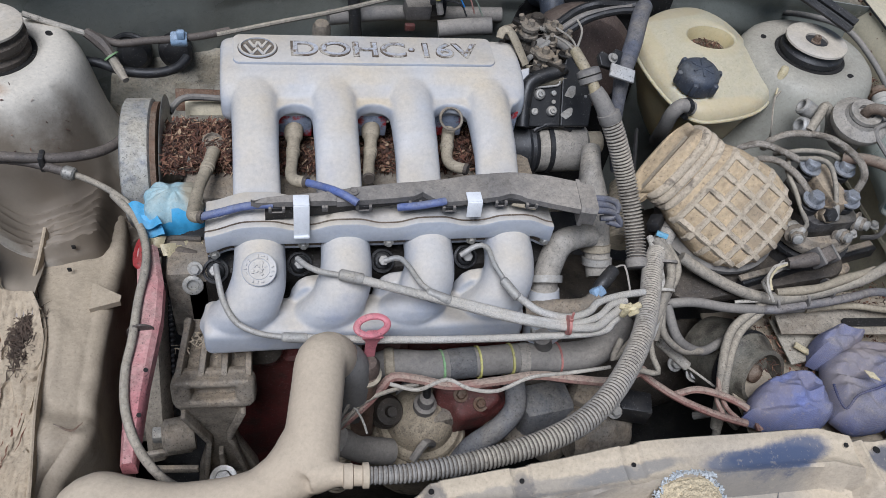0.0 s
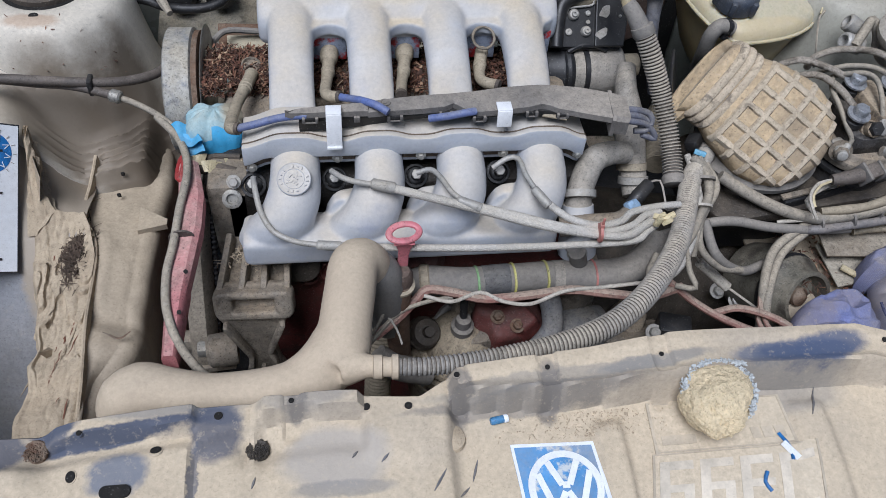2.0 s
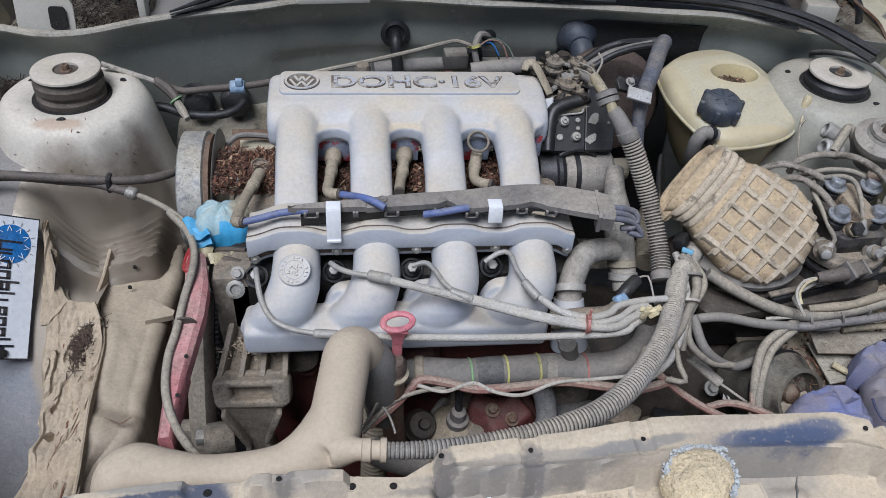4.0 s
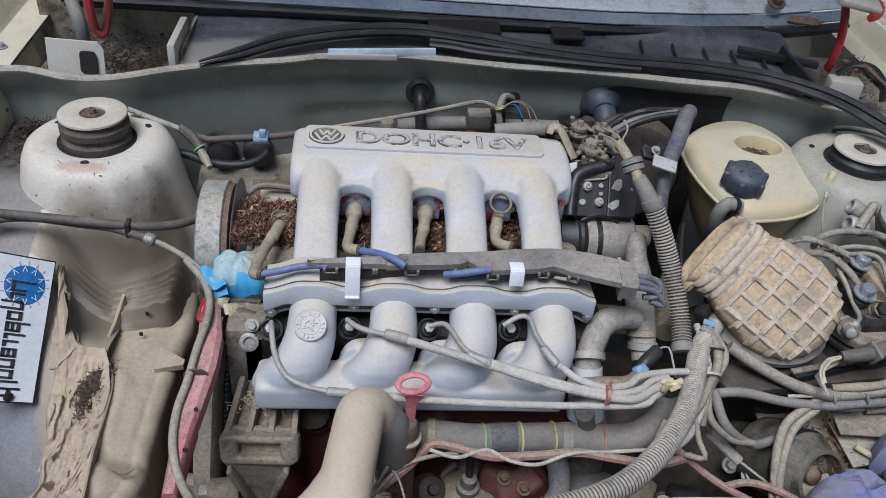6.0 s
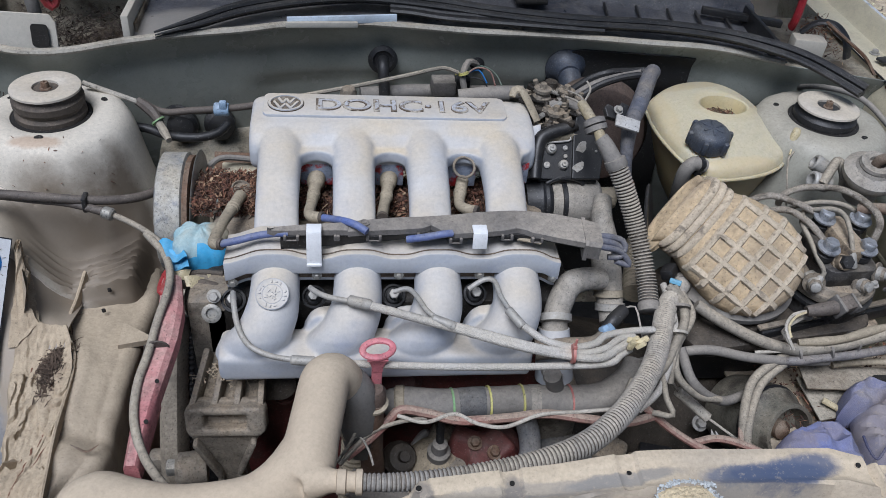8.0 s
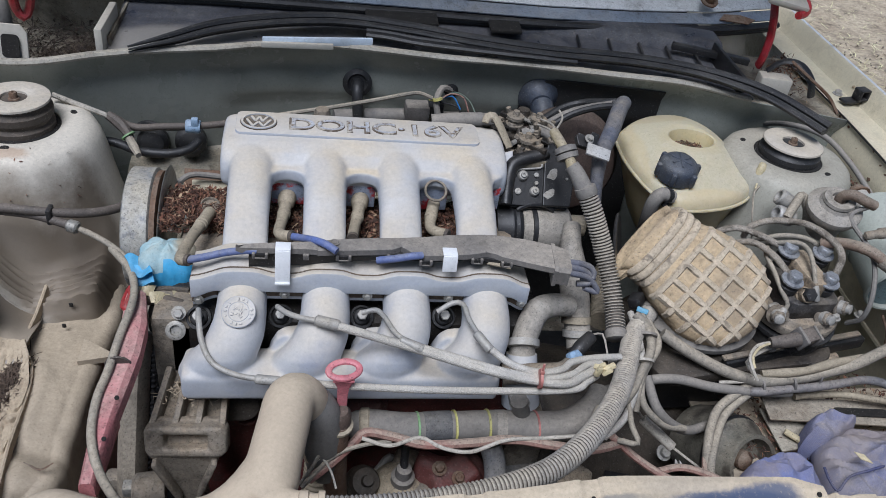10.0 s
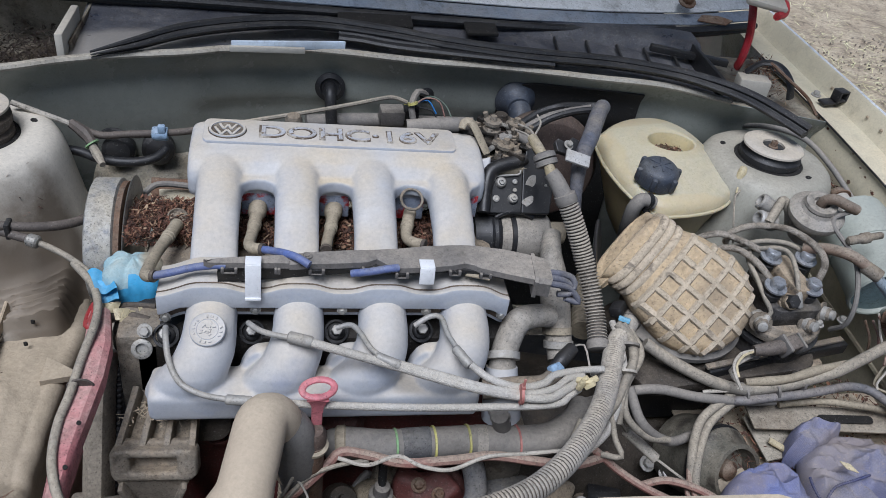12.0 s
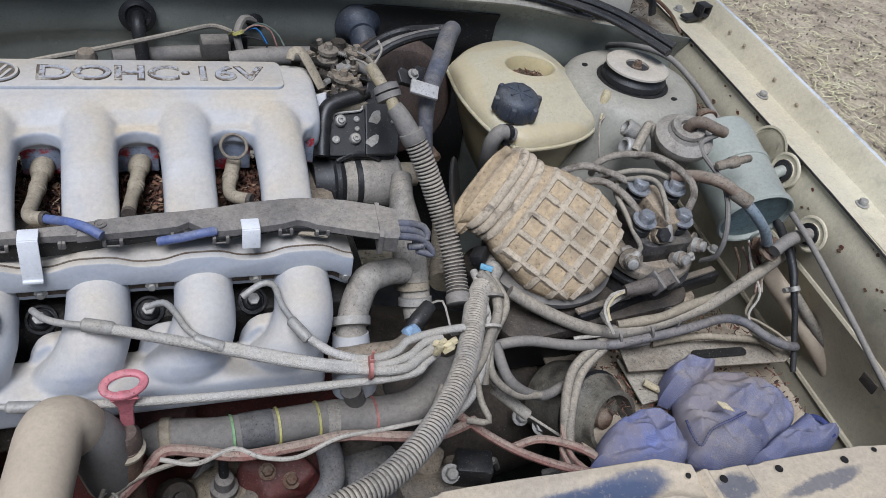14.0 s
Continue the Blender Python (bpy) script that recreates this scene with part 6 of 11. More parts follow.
fuel_line([(-0.1001, 0.2621, 0.7280), (-0.0862, 0.2602, 0.7340), (-0.0780, 0.2482, 0.7360), (-0.0678, 0.2249, 0.7350), (-0.0529, 0.2091, 0.7340), (-0.0055, 0.1953, 0.7290), (0.0460, 0.1825, 0.7220), (0.0885, 0.1792, 0.7170), (0.1166, 0.1883, 0.7140), (0.1361, 0.2041, 0.7110), (0.1557, 0.2106, 0.7080)], 0.0029, 0.0039, 4, "braided fuel line with a steel pipe end")
fuel_line([(-0.0190, 0.2660, 0.7280), (-0.0035, 0.2692, 0.7380), (0.0076, 0.2654, 0.7400), (0.0117, 0.2421, 0.7380), (0.0224, 0.2150, 0.7340), (0.0363, 0.1992, 0.7300), (0.0529, 0.1891, 0.7250), (0.0801, 0.1847, 0.7200), (0.1058, 0.1925, 0.7170), (0.1214, 0.2057, 0.7150), (0.1519, 0.2169, 0.7100), (0.1820, 0.2237, 0.7050)], 0.0029, 0.0040, 4, "braided fuel line looping from the fourth injector")
tie((0.0776, 0.1742, 0.7210), (1, -0.1, 0), 0.0095, TIE_RED, thing("line_tie", "red cable tie around the braided fuel lines", "cable tie"), turn=180)


def line_clip():
    t = thing("line_clip", "cream plastic comb clip holding the fuel lines", "clip")
    c = Vector((0.1498, 0.1943, 0.7180))
    for k in range(4):
        part("finger", box(0.006, 0.005, 0.012, Matrix.Translation(c + Vector((-0.006 + 0.005 * k, -0.006 + 0.007 * (k % 2), 0.0))) @ pose(0, 0, 0, 20 * k, 15, 30 * k), 0.0012), TIE_CREAM, t)
    part("spine", box(0.018, 0.006, 0.004, Matrix.Translation(c) @ pose(0, 0, 0, 20, -20, -35), 0.001), TIE_CREAM, t)


line_clip()


# ---- dipstick ----
def dipstick():
    t = thing("dipstick", "faded pink oil dipstick with an oval pull ring", "dipstick")
    c = Vector((-0.119, 0.190, 0.716))
    m = axis(c, (0.05, -0.25, 0.96))
    b = bmesh.new()
    loops = []
    for i in range(29):
        a = 2 * math.pi * i / 28
        p = Vector((0.0155 * math.cos(a), 0.0095 * math.sin(a), 0))
        o = Vector((math.cos(a), math.sin(a), 0))
        loops.append([m @ (p + o * (0.0036 * math.cos(k)) + Vector((0, 0, 0.0026 * math.sin(k)))) for k in (6.283 * j / 10 for j in range(10))])
    rings(b, loops, caps=False)
    part("pull_ring", b, PINK, t)
    a, e = Vector((-0.1191, 0.1853, 0.7120)), Vector((-0.1193, 0.1874, 0.6550))
    part("stem", bar(a, e, 0.006, 0.011, (1, 0, 0), 0.002), PINK, t)
    yoke = bmesh.new()
    rings(yoke, [[Vector((-0.1191 + w * sx, 0.1815 + dy + d * sy, z)) for sx, sy in ((-1, -1), (1, -1), (1, 1), (-1, 1))] for z, w, d, dy in ((0.7105, 0.0105, 0.0026, -0.0005), (0.7060, 0.0080, 0.0028, 0.0015), (0.6990, 0.0058, 0.0030, 0.0030), (0.690, 0.0052, 0.0030, 0.0040))])
    part("yoke", yoke, PINK, t)
    part("neck", lathe([(0.0130, -0.014), (0.0130, 0.010), (0.0090, 0.016)], 20, axis((-0.1219, 0.1787, 0.6550), a - e)), MAROON, t)
    part("collar", lathe([(0.0130, 0), (0.0158, 0.001), (0.0158, 0.004), (0.0130, 0.005)], 20, axis((-0.1223, 0.1764, 0.6480), a - e)), BOOT, t)
    part("tube", tube([(-0.1224, 0.1773, 0.6520), (-0.1236, 0.1738, 0.6250), (-0.1217, 0.1808, 0.5600), (-0.1170, 0.1960, 0.5000)], 0.0130, 16), surface("rusty_tube", lin(104, 78, 62), 0.7, 0.2, 0.35, spot_scale=30, bump=0.3, rust=0.4), t, "rusty brown guide tube")
    return t


dipstick()


# ---- big dusty coolant hose ----
def coolant_hose():
    flow = []
    t = thing("radiator_hose", "thick tan dust-caked radiator hose with a T branch", "radiator hose")
    flow.append(tube([(-0.1370, 0.1832, 0.6000), (-0.1465, 0.1805, 0.6550), (-0.1586, 0.1711, 0.6940), (-0.1699, 0.1581, 0.7070), (-0.1754, 0.1275, 0.7070), (-0.1808, 0.0945, 0.7040), (-0.1858, 0.0638, 0.7000), (-0.1953, 0.0481, 0.6960)], [0.021, 0.0225, 0.0240, 0.0246, 0.0246, 0.0246, 0.026, 0.024], 24, 0.006))
    flow.append(tube([(-0.1897, 0.0533, 0.6920), (-0.2139, 0.0435, 0.6900), (-0.2484, 0.0352, 0.6880), (-0.2972, 0.0358, 0.6840), (-0.3360, 0.0422, 0.6840), (-0.3599, 0.0481, 0.6820), (-0.3749, 0.0438, 0.6760), (-0.3855, 0.0358, 0.6600)], [0.020, 0.023, 0.022, 0.021, 0.023, 0.026, 0.025, 0.018], 22, 0.006))
    flow.append(tube([(-0.1896, 0.0798, 0.6980), (-0.2035, 0.0548, 0.6960), (-0.2287, 0.0423, 0.6900)], [0.022, 0.024, 0.019], 18, 0.006))
    flow.append(tube([(-0.1810, 0.0465, 0.7040), (-0.1632, 0.0408, 0.7100), (-0.1427, 0.0358, 0.7140)], [0.019, 0.0105, 0.0088], 18, 0.004))
    part("branched_body", blend(flow, 0.0022, 9), HOSE_TAN, t)
    part("rubber_elbow", tube([(-0.1573, 0.1717, 0.6900), (-0.1440, 0.1753, 0.6680), (-0.1360, 0.1779, 0.6200), (-0.1317, 0.1865, 0.5700)], [0.022, 0.0235, 0.022, 0.020], 20), RUBBER_DUSTY, t, "dark rubber elbow")
    part("ribbed_hose", tube([(-0.136, 0.235, 0.625), (-0.138, 0.215, 0.56), (-0.142, 0.195, 0.49), (-0.145, 0.18, 0.40)], 0.0165, 16, rib=0.006, depth=0.07), BOOT, t, "tan ribbed hose")
    return t


coolant_hose()


def conduit(pts, r, label, rib=0.0039, name="corrugated_conduit", material=None, depth=0.25, taper=False):
    t = thing(name, label, "conduit", group="corrugated conduits")
    rad = [r * (0.66 + 0.34 * min(1, i / 5)) if taper else r for i in range(len(pts))]
    part("sleeve", tube(pts, rad, 30, rib=rib, depth=depth, sharp=taper), material or PLASTIC_CORR, t)
    # Dark tube inside the ridges, so the grooves get their shade by colour.
    part("groove_shade", tube(pts, [q * (1 - depth * (0.86 if taper else 0.75)) for q in rad], 30, 0.005), RUBBER_BROWN, t, "dark inner tube painting shade between the corrugations")
    for a, b in ((0, 1), (-1, -2)):
        d = Vector(pts[b]) - Vector(pts[a])
        if taper and a == 0:
            part("end_cuff", lathe([(r * 0.72, -0.016), (r * 0.92, -0.015), (r * 0.92, -0.008), (r * 0.74, -0.007), (r * 0.74, 0.000), (r * 0.94, 0.001), (r * 0.94, 0.006), (r * 0.7, 0.007)], 18, axis(pts[a], d)), HOSE_TAN, t, "ribbed tan end cuff")
            continue
        part("end_cuff", lathe([(r * 0.9, -0.004), (r * 1.08, -0.003), (r * 1.10, 0.006), (r * 1.0, 0.008)], 18, axis(pts[a], d)), RUBBER_DUSTY, t)
    return t


PLASTIC_CORR = surface("grey_corrugated_plastic", lin(120, 123, 128), 0.45, 0.0, 0.62, lin(188, 178, 160), spots=lin(96, 97, 100), spot_scale=7, spot_amount=0.16, bump=0.15, vary=0.3, up=0.9)
conduit([(-0.1436, 0.0359, 0.7140), (-0.1147, 0.0342, 0.7140), (-0.0742, 0.0376, 0.7110), (-0.0266, 0.0444, 0.7090), (0.0239, 0.0555, 0.7080), (0.0677, 0.0732, 0.7060), (0.1046, 0.1002, 0.7050), (0.1377, 0.1356, 0.7020), (0.1665, 0.1749, 0.6980), (0.1928, 0.2231, 0.6920), (0.2207, 0.2816, 0.6840), (0.2638, 0.3416, 0.6700)], 0.0118, "long dusty grey corrugated conduit sweeping round the engine", rib=0.0040, depth=0.13, taper=True)
conduit([(0.1588, 0.3877, 0.8150), (0.1714, 0.3736, 0.7900), (0.1860, 0.3548, 0.7550), (0.1950, 0.3295, 0.7250), (0.1995, 0.3034, 0.7000), (0.1979, 0.2776, 0.6850)], 0.0118, "grey corrugated conduit hanging beside the throttle linkage")

# ---- air duct dome ----
from mathutils.bvhtree import BVHTree


wear_and_shade_patches(AIRBOX, [((0.362, 0.292, 0), (0.050, 0.020), -35, 0.5, lin(128, 117, 102)), ((0.395, 0.335, 0), (0.016, 0.036), 0, 0.35, lin(132, 122, 108)), ((0.268, 0.395, 0), (0.035, 0.012), 40, 0.4, lin(134, 122, 108))], 0.35)


def airbox():
    t = thing("air_duct", "tan mud-dusted rubber air duct with a raised grid of ribs", "air duct")
    S, C = Vector((0.264, 0.382, 0.746)), Vector((0.331, 0.335, 0.7105))
    ax = (C - S).normalized()
    u = Vector((0.052, 0.026, 0.052))
    u = (u - ax * u.dot(ax)).normalized()
    n = ax.cross(u).normalized()
    n = n if n.z > 0 else -n
    foot = Vector((0.337, 0.360, 0.668))
    dome = lathe([(0.058, -0.030), (0.065, -0.018), (0.068, -0.006), (0.0675, 0.006), (0.064, 0.0165), (0.056, 0.0245), (0.042, 0.0285), (0.02, 0.0305), (0.0, 0.031)], 48, axis(C, n))
    neck = bmesh.new()
    skirt = lathe([(0.068, 0.0), (0.0685, 0.012), (0.065, 0.026), (0.054, 0.038)], 48, axis(foot, (-0.03, -0.10, 1)))
    rings(neck, [superloop(S.lerp(C + n * 0.006, f), u, (n + ax * 0.25).normalized(), w, h, 32, 3.2) for f, w, h in ((0.0, 0.046, 0.025), (0.12, 0.048, 0.026), (0.3, 0.054, 0.028), (0.5, 0.061, 0.029), (0.75, 0.064, 0.030), (1.0, 0.060, 0.028))])
    skin = blend([dome, neck, skirt], 0.0024, 9)
    tree = BVHTree.FromBMesh(skin)
    part("dome", skin, AIRBOX, t)
    up_ = (n + ax * 0.25).normalized()
    for f, k in ((-0.04, 1.10), (0.07, 1.12), (0.19, 1.11)):
        c = S.lerp(C, f)
        b = bmesh.new()
        rings(b, [superloop(c + ax * o, u, up_, 0.047 * k * g, 0.0262 * k * g, 36, 3.2) for g, o in ((0.90, -0.0050), (0.99, -0.0042), (1.03, -0.0018), (1.03, 0.0018), (0.99, 0.0042), (0.90, 0.0050))])
        part("collar_ridge", b, DUCT_RIB, t)
    b = bmesh.new()
    down = Vector((0, 0, -1))
    bend = []
    for k in range(9):
        a = radians(11 * k)
        d = (-ax * math.cos(a) + down * math.sin(a)).normalized()
        c = S + ax * 0.004 - ax * (0.022 * math.sin(a)) + down * (0.022 * (1 - math.cos(a))) - ax * 0.002
        side = (up_ - d * up_.dot(d)).normalized()
        bend.append(superloop(c, u, side, 0.047 + (0.0025 if k in (2, 3, 6) else 0), 0.0255 + (0.0025 if k in (2, 3, 6) else 0), 36, 3.2))
    rings(b, bend)
    part("bellows_elbow", b, AIRBOX, t, "dusty bellows elbow turning down")

    def lines(first, second, steps, lo, hi, cut):
        """Raised ribs laid on the dome along one direction."""
        for k in steps:
            pts = []
            for i in range(41):
                q = C + first * (lo + (hi - lo) * i / 40) + second * k + n * 0.12
                hit = tree.ray_cast(q, -n)[0]
                if hit is not None and (hit - C).dot(n) > cut:
                    pts.append(hit - n * 0.0009)
            if len(pts) > 5:
                pts, loops, edge = pts[::2], [], random.Random(int(k * 1000) + len(pts))
                for i, q in enumerate(pts):
                    d = (pts[min(i + 1, len(pts) - 1)] - pts[max(i - 1, 0)]).normalized()
                    up, h = d.cross(second).normalized(), 0.0042 * (0.35 if i in (0, len(pts) - 1) else 1)
                    up = up if up.dot(n) > 0 else -up
                    w = 1 + edge.uniform(-0.12, 0.12)
                    loops.append([q + second * (x * w) + up * (y * h) for x, y in ((-0.0052, -0.4), (-0.0036, 0.55), (-0.0024, 1.0), (0.0024, 1.0), (0.0036, 0.55), (0.0052, -0.4))])
                part("rib", rings(bmesh.new(), loops), DUCT_RIB, t)
    lines(ax, u, (-0.048, -0.024, 0.0, 0.024, 0.048), -0.052, 0.066, -0.002)
    lines(u, ax, (-0.050, -0.025, 0.0, 0.025, 0.046), -0.066, 0.066, -0.002)
    base = bmesh.new()
    c = foot
    lathe([(0.062, -0.012), (0.076, -0.010), (0.077, -0.003), (0.072, 0.001), (0.067, 0.012)], 48, axis(c, (-0.03, -0.10, 1)), base)
    part("base_ring", base, RUBBER_DUSTY, t, "dusty rubber base ring")
    part("neck_clip", box(0.022, 0.016, 0.014, axis((0.2405, 0.3381, 0.6900), (-0.4, 0.3, 1)), 0.003), PLASTIC_BLACK, t, "dark plastic neck")
    part("blue_tab", box(0.014, 0.006, 0.006, axis((0.2411, 0.3170, 0.6920), (0.3, 0.5, 1)), 0.001), surface("blue_tab_plastic", lin(110, 180, 214), 0.5, dust=0.2), t, "small bright blue tab")
    return t


airbox()


def meter_housing():
    """Air flow meter below the duct with the fuel distributor on it."""
    t = thing("air_flow_meter", "dirty cast air flow meter housing under the duct", "air flow meter")
    part("plate", prism(rounded(0.25, 0.15, 0.03), 0.016, Matrix.Translation((0.375, 0.345, 0.628)) @ pose(0, 0, 0, 3, -3, 6), 0.004), CAST_DARK, t)
    part("front_rail", bar((0.3460, 0.2761, 0.6420), (0.5591, 0.3241, 0.6420), 0.012, 0.016, (0, 0, 1), 0.002), PLASTIC_BLACK, t, "black plastic edge rail")
    part("rail_lip", bar((0.3424, 0.2766, 0.6530), (0.5529, 0.3252, 0.6530), 0.008, 0.004, (0, 0, 1), 0.001), CAST, t)
    part("lower_box", box(0.20, 0.12, 0.09, Matrix.Translation((0.38, 0.36, 0.578)), 0.01), PLASTIC_BLACK, t)
    for q in ((0.2776, 0.3002, 0.6620), (0.4051, 0.2867, 0.6620), (0.4810, 0.2991, 0.6650), (0.5542, 0.3401, 0.6700)):
        bolt("bolt", q, (0, 0, 1), 0.005, STEEL, t)
    return t


meter_housing()


def fuel_distributor():
    t = thing("fuel_distributor", "dust-topped dark cast fuel distributor with four bright banjo bolts", "fuel distributor")
    bolts = [Vector(q) for q in ((0.4330, 0.3670, 0.7550), (0.4760, 0.3610, 0.7570), (0.4190, 0.3200, 0.7460), (0.4660, 0.3190, 0.7460))]
    c = sum(bolts, Vector()) / 4
    tilt = pose(0, 0, 0, 5, 0, 4)
    grey = surface("dark_grey_casting", lin(74, 73, 74), 0.5, 0.3, 0.32, lin(140, 131, 116), spots=lin(38, 38, 40), spot_scale=26, spot_amount=0.35, bump=0.6, vary=0.35)
    caked = surface("dust_caked_casting", lin(150, 134, 112), 0.85, 0.05, 0.55, lin(182, 166, 142), spots=lin(92, 82, 72), spot_scale=30, spot_amount=0.25, bump=0.8, vary=0.3)
    zinc = surface("bolt_zinc", lin(176, 180, 186), 0.32, 0.5, 0.22, lin(160, 154, 142), spot_scale=40, bump=0.2)
    blk = Matrix.Translation(c - Vector((0, 0, 0.052))) @ tilt
    part("upper_body", prism(rounded(0.070, 0.080, 0.014), 0.026, blk, 0.005), grey, t)
    part("ridge_block", prism([(-0.014, 0.034), (0.012, 0.036), (0.016, -0.010), (0.010, -0.030), (-0.010, -0.030), (-0.013, 0.0)], 0.024, Matrix.Translation(c - Vector((-0.002, 0.0, 0.028))) @ tilt, 0.004), caked, t, "raised middle block caked with tan dust")
    part("round_flange", lathe([(0.040, -0.014), (0.0545, -0.012), (0.056, -0.004), (0.0545, -0.001), (0.050, 0.0), (0.046, 0.006), (0.040, 0.008), (0.0, 0.009)], 40, Matrix.Translation(c - Vector((-0.002, 0.004, 0.058))) @ tilt), CAST, t, "round flange scuffed blue-grey")
    part("black_gasket", lathe([(0.050, -0.005), (0.0575, -0.004), (0.0575, 0.001), (0.050, 0.002)], 40, Matrix.Translation(c - Vector((-0.002, 0.004, 0.076))) @ tilt), RUBBER, t)
    part("lower_body", lathe([(0.046, -0.060), (0.050, -0.055), (0.052, -0.010), (0.048, 0.0)], 36, Matrix.Translation(c - Vector((-0.002, 0.002, 0.080))) @ tilt), grey, t)
    part("base_plate", prism(rounded(0.130, 0.104, 0.014), 0.008, Matrix.Translation(c - Vector((-0.006, 0.002, 0.128))) @ pose(0, 0, 0, 0, 0, 8), 0.002), caked, t)
    for dx, dy in ((-0.043, -0.026), (0.036, -0.040), (0.048, 0.018), (-0.036, 0.036)):
        bolt("flange_bolt", tuple(c + Vector((dx, dy, -0.052))), (0, 0, 1), 0.0046, STEEL, t)
    for q in bolts:
        eye = part("banjo_eye", lathe([(0.0075, -0.030), (0.0095, -0.028), (0.0095, -0.020), (0.0118, -0.0185), (0.0118, -0.0120), (0.0100, -0.0110), (0.0100, -0.0085), (0.0116, -0.0080), (0.0116, -0.0045), (0.008, -0.004)], 20, Matrix.Translation(q) @ pose(0, 0, 0, 8, 0, 0)), RUBBER, t)
        bolt("banjo_bolt", tuple(q - Vector((0, 0, 0.0045))), (0.05, -0.16, 1), 0.0092, zinc, eye)
        part("washer", lathe([(0.008, -0.0052), (0.0108, -0.0048), (0.0108, -0.0036), (0.008, -0.0032)], 20, Matrix.Translation(q) @ pose(0, 0, 0, 8, 0, 0)), caked, eye)
    plug = Vector((0.4360, 0.3030, 0.7350))
    part("plug_boss", lathe([(0.011, -0.020), (0.0105, 0.0), (0.0092, 0.001), (0.0092, 0.010), (0.008, 0.011)], 18, axis(plug - Vector((0, -0.008, 0.008)), (0, -0.75, 0.55))), caked, t)
    part("dark_plug", lathe([(0.0088, -0.002), (0.0088, 0.007), (0.0076, 0.009), (0.0, 0.0092)], 6, axis(plug - Vector((0, -0.003, 0.003)), (0, -0.75, 0.55))), PLASTIC_BLACK, t, "black hexagon plug")
    for q, d in (((0.4090, 0.3050, 0.7000), (-0.4, -1, 0.3)), ((0.4670, 0.3030, 0.7000), (0.3, -1, 0.4)), ((0.4890, 0.3120, 0.7100), (0.6, -0.8, 0.3))):
        part("union", lathe([(0.010, -0.016), (0.010, -0.002), (0.0086, 0.0), (0.0086, 0.008), (0.006, 0.009), (0.006, 0.016), (0.0042, 0.017)], 18, axis(q, d)), STEEL, t)
        bolt("union_nut", q, d, 0.0090, CAST, t)
    return t


fuel_distributor()


BRAID_DUSTY = surface("dust_filled_braid", lin(190, 182, 170), 0.55, 0.15, 0.5, lin(172, 160, 142), spots=lin(104, 98, 90), spot_scale=26, spot_amount=0.25, bump=0.3)
knit(BRAID_DUSTY, 0.5, 0.35)


def steel_line(pts, label, r=0.0034, material=None):
    t = thing("fuel_pipe", label, "fuel pipe", group="fuel distributor pipes")
    part("pipe", tube(pts, r, 10, 0.005) if material else tube(pts, r, 12, 0.004), material or BRAID_DUSTY, t)
    d = Vector(pts[0]) - Vector(pts[1])
    part("end_sleeve", lathe([(r, -0.014), (r * 1.4, -0.012), (r * 1.45, 0.006), (r, 0.008)], 12, axis(Vector(pts[0]), -d)), STEEL, t)
    return t


steel_line([(0.4780, 0.3290, 0.7350), (0.4790, 0.3290, 0.7480), (0.4820, 0.3360, 0.7680), (0.4780, 0.3570, 0.7760), (0.4610, 0.3910, 0.7760), (0.4270, 0.4130, 0.7650), (0.4020, 0.4160, 0.7520), (0.4060, 0.4260, 0.7300)], "long braided fuel hose arching over the distributor", 0.0043)
steel_line([(0.4870, 0.3720, 0.7450), (0.4760, 0.3730, 0.7560), (0.4540, 0.3770, 0.7650), (0.4300, 0.3850, 0.7620), (0.4140, 0.3950, 0.7500), (0.4130, 0.4100, 0.7350)], "grey steel fuel pipe bent to a banjo bolt", 0.0033, WIRE_GREY)
steel_line([(0.4430, 0.3760, 0.7420), (0.4250, 0.3770, 0.7520), (0.4020, 0.3850, 0.7600), (0.3750, 0.3980, 0.7620), (0.3530, 0.4000, 0.7550), (0.3560, 0.4180, 0.7300)], "braided fuel hose from behind the duct to a banjo bolt", 0.0042)
steel_line([(0.4290, 0.3290, 0.7330), (0.4170, 0.3340, 0.7450), (0.4040, 0.3530, 0.7550), (0.3860, 0.3690, 0.7600), (0.3740, 0.3840, 0.7500), (0.3730, 0.3970, 0.7300)], "braided fuel hose curving beside the duct", 0.0042)
steel_line([(0.4480, 0.3110, 0.7350), (0.4460, 0.3160, 0.7440), (0.4460, 0.3320, 0.7580), (0.4470, 0.3550, 0.7650), (0.4370, 0.3670, 0.7650), (0.4200, 0.3780, 0.7550), (0.4200, 0.3930, 0.7400)], "thin dusty steel pipe looping over the distributor", 0.0030, WIRE_GREY)
steel_line([(0.4100, 0.3010, 0.7050), (0.4170, 0.3060, 0.7150), (0.4090, 0.3170, 0.7280), (0.4050, 0.3400, 0.7400), (0.4020, 0.3620, 0.7480), (0.4170, 0.3870, 0.7450)], "thin dark bent pipe low beside the distributor", 0.0030, WIRE_GREY)


